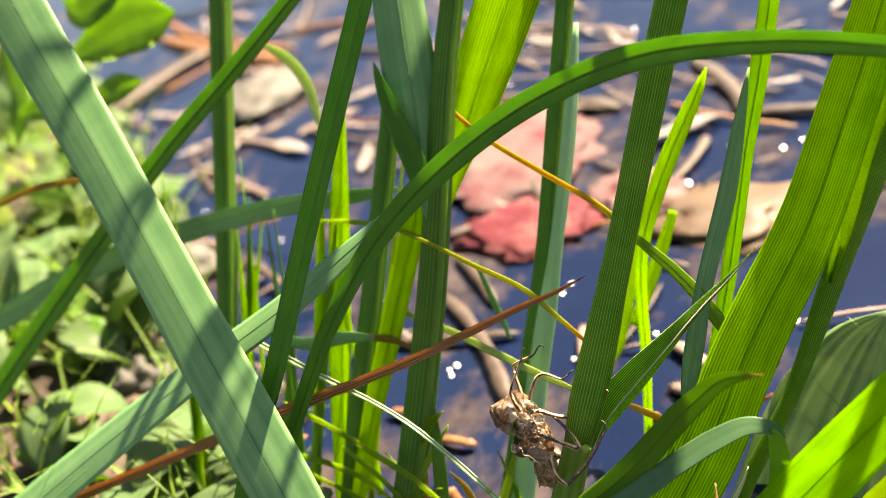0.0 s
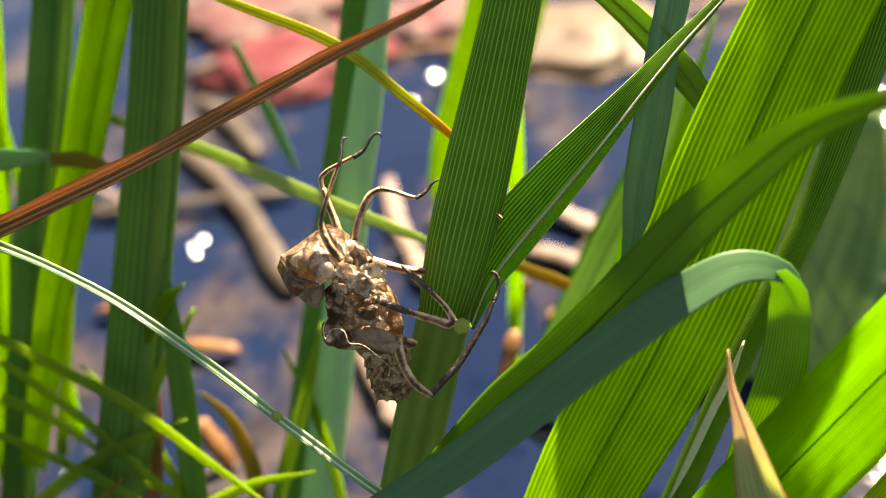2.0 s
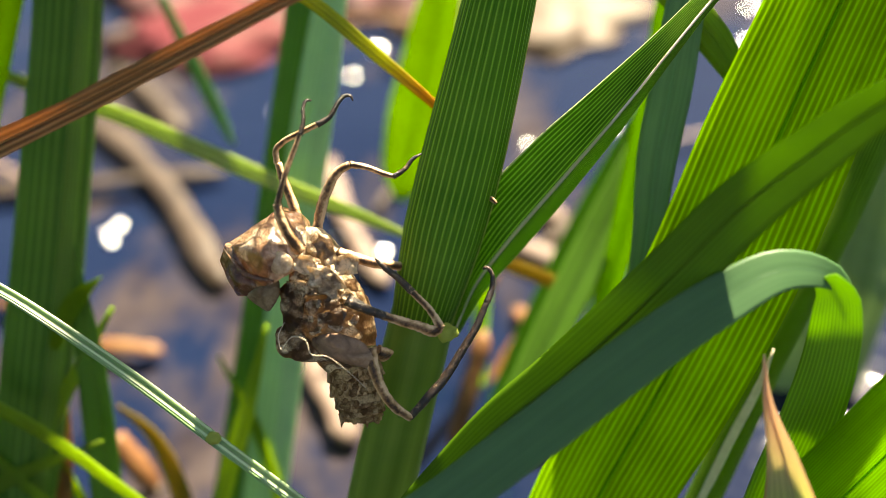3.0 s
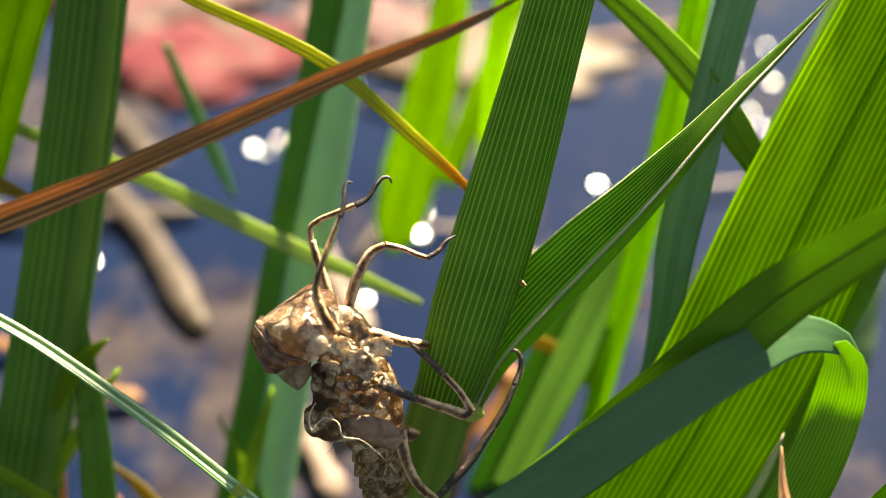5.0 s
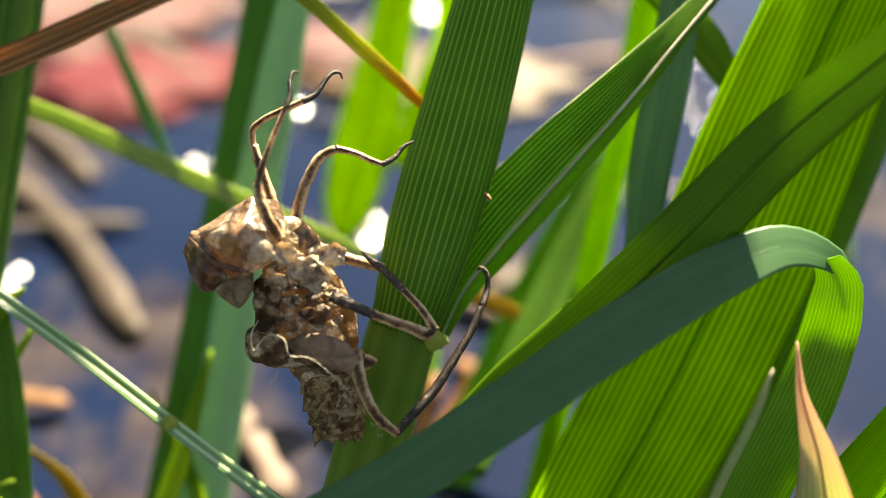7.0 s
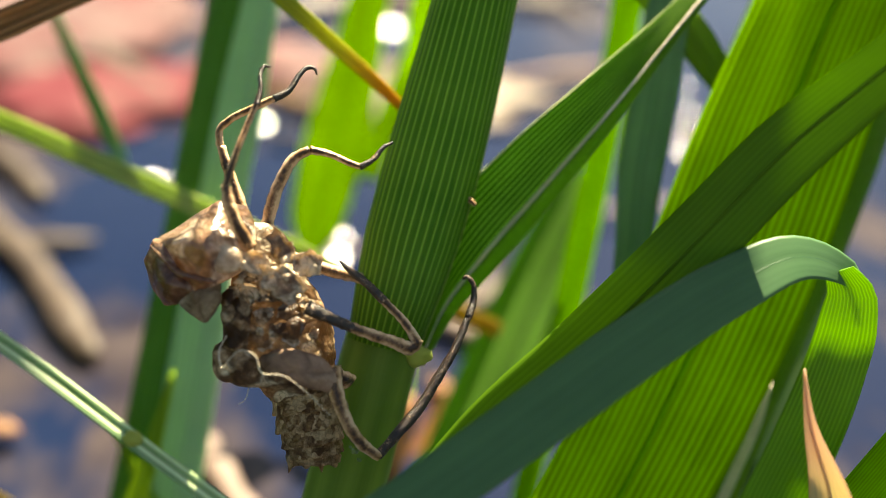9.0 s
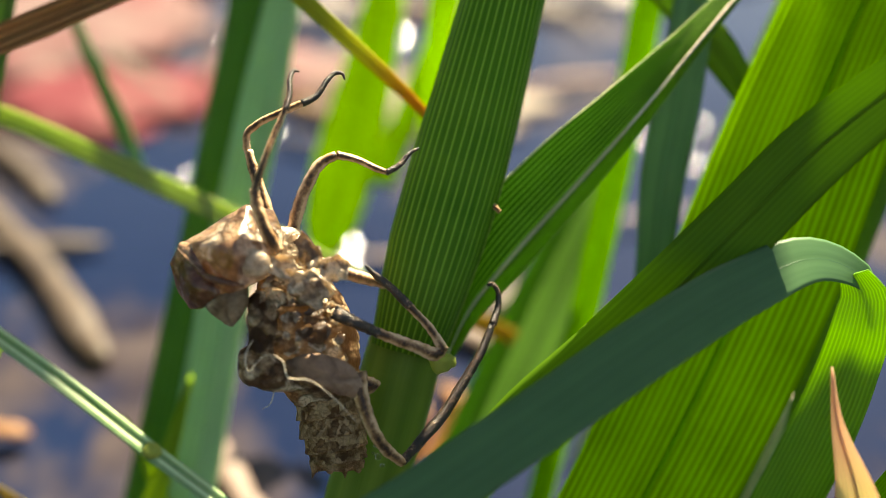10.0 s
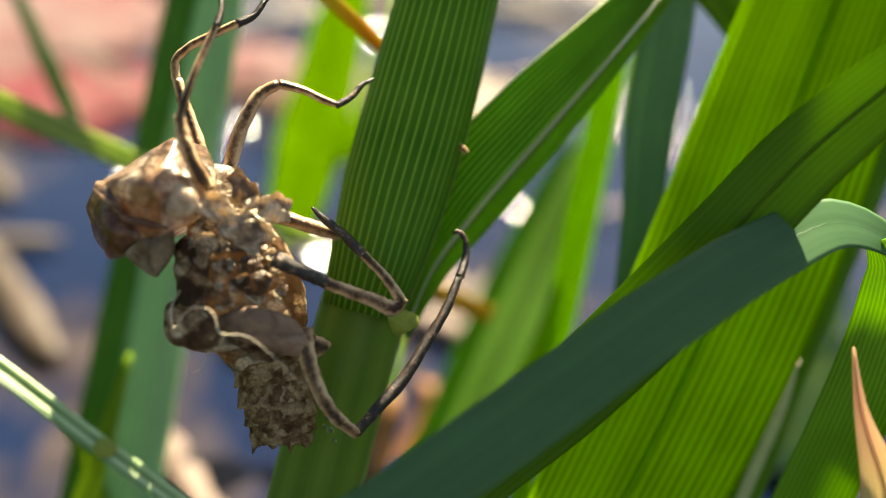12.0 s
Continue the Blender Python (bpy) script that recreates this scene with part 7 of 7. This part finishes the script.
GLINT_ROWS += [(-0.014, 0.101, 0.0021), (-0.061, 0.137, 0.0013), (-0.036, 0.206, 0.0013), (0.030, 0.124, 0.0014), (0.036, 0.119, 0.0020), (-0.019, 0.220, 0.0018)]


def glint_mesh():
    """A low mirror dome that stands in for a sun glint on the water."""
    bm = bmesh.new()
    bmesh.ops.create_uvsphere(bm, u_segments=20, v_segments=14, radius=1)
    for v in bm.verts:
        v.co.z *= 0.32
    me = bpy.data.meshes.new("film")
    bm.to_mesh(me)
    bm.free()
    me.materials.append(GLINT)
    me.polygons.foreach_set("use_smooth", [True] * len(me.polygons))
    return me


GLINT_DOME = glint_mesh()
# domes lean halfway between sun and lens, so each flashes like a glint
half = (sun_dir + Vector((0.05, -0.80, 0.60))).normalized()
for x, y, r in GLINT_ROWS:
    top = holder("bubble", "tiny mirror dome standing in for a sun glint on the pond", "bubble", "floating bubbles")
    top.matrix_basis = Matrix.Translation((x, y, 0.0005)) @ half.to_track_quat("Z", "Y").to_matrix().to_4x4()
    film = new("film", GLINT_DOME)
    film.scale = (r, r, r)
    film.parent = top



def motions():
    walk(bent_leaf, [(0, pose(-0.03250, -0.03999, 0.02319, 0.14, -0.24, 0.16)), (0.5, pose(-0.03239, -0.04043, 0.02317, 0.13, -0.24, 0.17)), (1, pose(-0.03258, -0.04136, 0.02292, 0.11, -0.24, 0.18)), (1.5, pose(-0.03599, -0.04292, 0.02320, 0.09, -0.25, 0.19)), (2, pose(-0.03774, -0.04277, 0.02443, 0.03, -0.13, 0.10)), (2.5, pose(-0.03904, -0.04274, 0.02487, 0.00, -0.01, 0.01)), (3, pose(-0.03923, -0.04295, 0.02464, -0.03, 0.25, -0.21)), (3.2, pose(-0.03890, -0.04257, 0.02504, -0.06, 0.35, -0.30)), (5, pose(-0.04211, -0.03983, 0.02871, -0.07, 1.32, -1.06)), (5.5, pose(-0.04253, -0.03977, 0.02905, -0.13, 2.36, -1.76)), (6, pose(-0.04106, -0.04194, 0.02612, -0.03, 1.12, -0.76)), (6.5, pose(-0.04361, -0.04051, 0.02831, -0.03, 2.37, -1.55)), (7, pose(-0.04470, -0.03904, 0.03035, -0.00, 3.54, -2.33)), (7.5, pose(-0.04498, -0.03884, 0.03024, 0.14, 3.71, -2.45)), (9.5, pose(-0.04367, -0.03974, 0.02927, 0.17, 3.24, -1.99)), (10, pose(-0.04547, -0.03873, 0.03072, 0.19, 3.89, -2.38)), (10.5, pose(-0.04464, -0.03903, 0.03032, 0.20, 3.33, -2.01)), (11, pose(-0.04491, -0.03905, 0.03034, 0.15, 3.36, -2.04)), (11.5, pose(-0.04526, -0.03923, 0.03015, 0.12, 3.77, -2.28)), (12, pose(-0.04384, -0.04051, 0.02808, 0.22, 3.40, -1.96))])
    walk(dry_leaf, [(0, pose(0.04402, -0.02902, 0.02452, 0.00, -0.00, 0.00)), (0.5, pose(0.04402, -0.02902, 0.02452, 0.00, -0.00, 0.00)), (1, pose(0.04482, -0.02904, 0.02399, 0.00, -0.00, 0.00)), (1.5, pose(0.04460, -0.02843, 0.02493, 0.00, -0.00, 0.00)), (2, pose(0.04409, -0.02753, 0.02622, 0.00, -0.00, 0.00)), (2.5, pose(0.04280, -0.02703, 0.02699, 0.00, -0.00, 0.00)), (3, pose(0.04262, -0.02700, 0.02700, 0.00, -0.00, 0.00)), (3.2, pose(0.04246, -0.02702, 0.02697, 0.00, -0.00, 0.00)), (5, pose(0.04164, -0.02677, 0.02719, 0.00, -0.00, 0.00)), (5.5, pose(0.04276, -0.02695, 0.02701, 0.00, -0.00, 0.00)), (6, pose(0.04265, -0.02640, 0.02795, 0.00, -0.00, 0.00)), (6.5, pose(0.04335, -0.02685, 0.02731, 0.00, -0.00, 0.00)), (7, pose(0.04314, -0.02636, 0.02800, 0.00, -0.00, 0.00)), (7.5, pose(0.04338, -0.02660, 0.02756, 0.00, -0.00, 0.00)), (9.5, pose(0.04292, -0.02720, 0.02669, 0.00, -0.00, 0.00)), (10, pose(0.04308, -0.02666, 0.02759, 0.00, -0.00, 0.00)), (10.5, pose(0.04279, -0.02670, 0.02749, 0.00, -0.00, 0.00)), (11, pose(0.04311, -0.02679, 0.02741, 0.00, -0.00, 0.00)), (11.5, pose(0.04294, -0.02683, 0.02736, 0.00, -0.00, 0.00)), (12, pose(0.04346, -0.02797, 0.02549, 0.00, -0.00, 0.00))])
    walk(grass_straw, [(0, pose(-0.11288, 0.00572, 0.09009, 0.00, -0.00, 0.00)), (1.5, pose(-0.11288, 0.00572, 0.09009, 0.00, -0.00, 0.00)), (2, pose(-0.11334, 0.00558, 0.09020, 0.00, -0.00, 0.00)), (2.5, pose(-0.11360, 0.00612, 0.09095, 0.00, -0.00, 0.00)), (3, pose(-0.11391, 0.00597, 0.09083, 0.00, -0.00, 0.00)), (3.2, pose(-0.11384, 0.00577, 0.09059, 0.00, -0.00, 0.00)), (5, pose(-0.11399, 0.00785, 0.09314, 0.00, -0.00, 0.00)), (5.5, pose(-0.11333, 0.00776, 0.09314, 0.00, -0.00, 0.00)), (6, pose(-0.11420, 0.00718, 0.09252, 0.00, -0.00, 0.00)), (6.5, pose(-0.11422, 0.00717, 0.09256, 0.00, -0.00, 0.00)), (7, pose(-0.11399, 0.00761, 0.09321, 0.00, -0.00, 0.00)), (7.5, pose(-0.11362, 0.00836, 0.09434, 0.00, -0.00, 0.00)), (9.5, pose(-0.11367, 0.00778, 0.09364, 0.00, -0.00, 0.00)), (10, pose(-0.11420, 0.00763, 0.09335, 0.00, -0.00, 0.00)), (10.5, pose(-0.11421, 0.00769, 0.09347, 0.00, -0.00, 0.00)), (11, pose(-0.11522, 0.00752, 0.09307, 0.00, -0.00, 0.00)), (11.5, pose(-0.11511, 0.00720, 0.09260, 0.00, -0.00, 0.00)), (12, pose(-0.11094, 0.00636, 0.09175, 0.00, -0.00, 0.00))])
    walk(near_leaf, [(0, pose(-0.01115, -0.02368, 0.03951, 0.00, -0.00, 0.00)), (1.5, pose(-0.00736, -0.02112, 0.04010, 0.00, -0.00, 0.00)), (2.5, pose(-0.00728, -0.02003, 0.04149, 0.00, -0.00, 0.00)), (3, pose(-0.00727, -0.02052, 0.04090, 0.00, -0.00, 0.00)), (5, pose(-0.00728, -0.02002, 0.04150, 0.00, -0.00, 0.00)), (6.5, pose(-0.00549, -0.01739, 0.04554, 0.00, -0.00, 0.00)), (7.5, pose(-0.00569, -0.01770, 0.04516, 0.00, -0.00, 0.00)), (9.5, pose(-0.00604, -0.01844, 0.04422, 0.00, -0.00, 0.00)), (10.5, pose(-0.00573, -0.01753, 0.04582, 0.00, -0.00, 0.00)), (12, pose(-0.00728, -0.02135, 0.03920, 0.00, -0.00, 0.00))])

    walk(dead_leaf, [(0, pose(0.00376, 0.01256, 0.09903)), (2.5, pose(0.00376, 0.01256, 0.09903)), (3, pose(0.00376, 0.01256, 0.09903)), (5, pose(0.00374, 0.01297, 0.09955)), (5.5, pose(0.00376, 0.01307, 0.09971)), (6, pose(0.00377, 0.01309, 0.09981)), (7, pose(0.00375, 0.01323, 0.10005)), (7.5, pose(0.00374, 0.01329, 0.10013)), (9.5, pose(0.00375, 0.01335, 0.10031)), (10, pose(0.00374, 0.01337, 0.10035)), (11.5, pose(0.00374, 0.01329, 0.10024)), (12, pose(0.00375, 0.01322, 0.10017))])


motions()
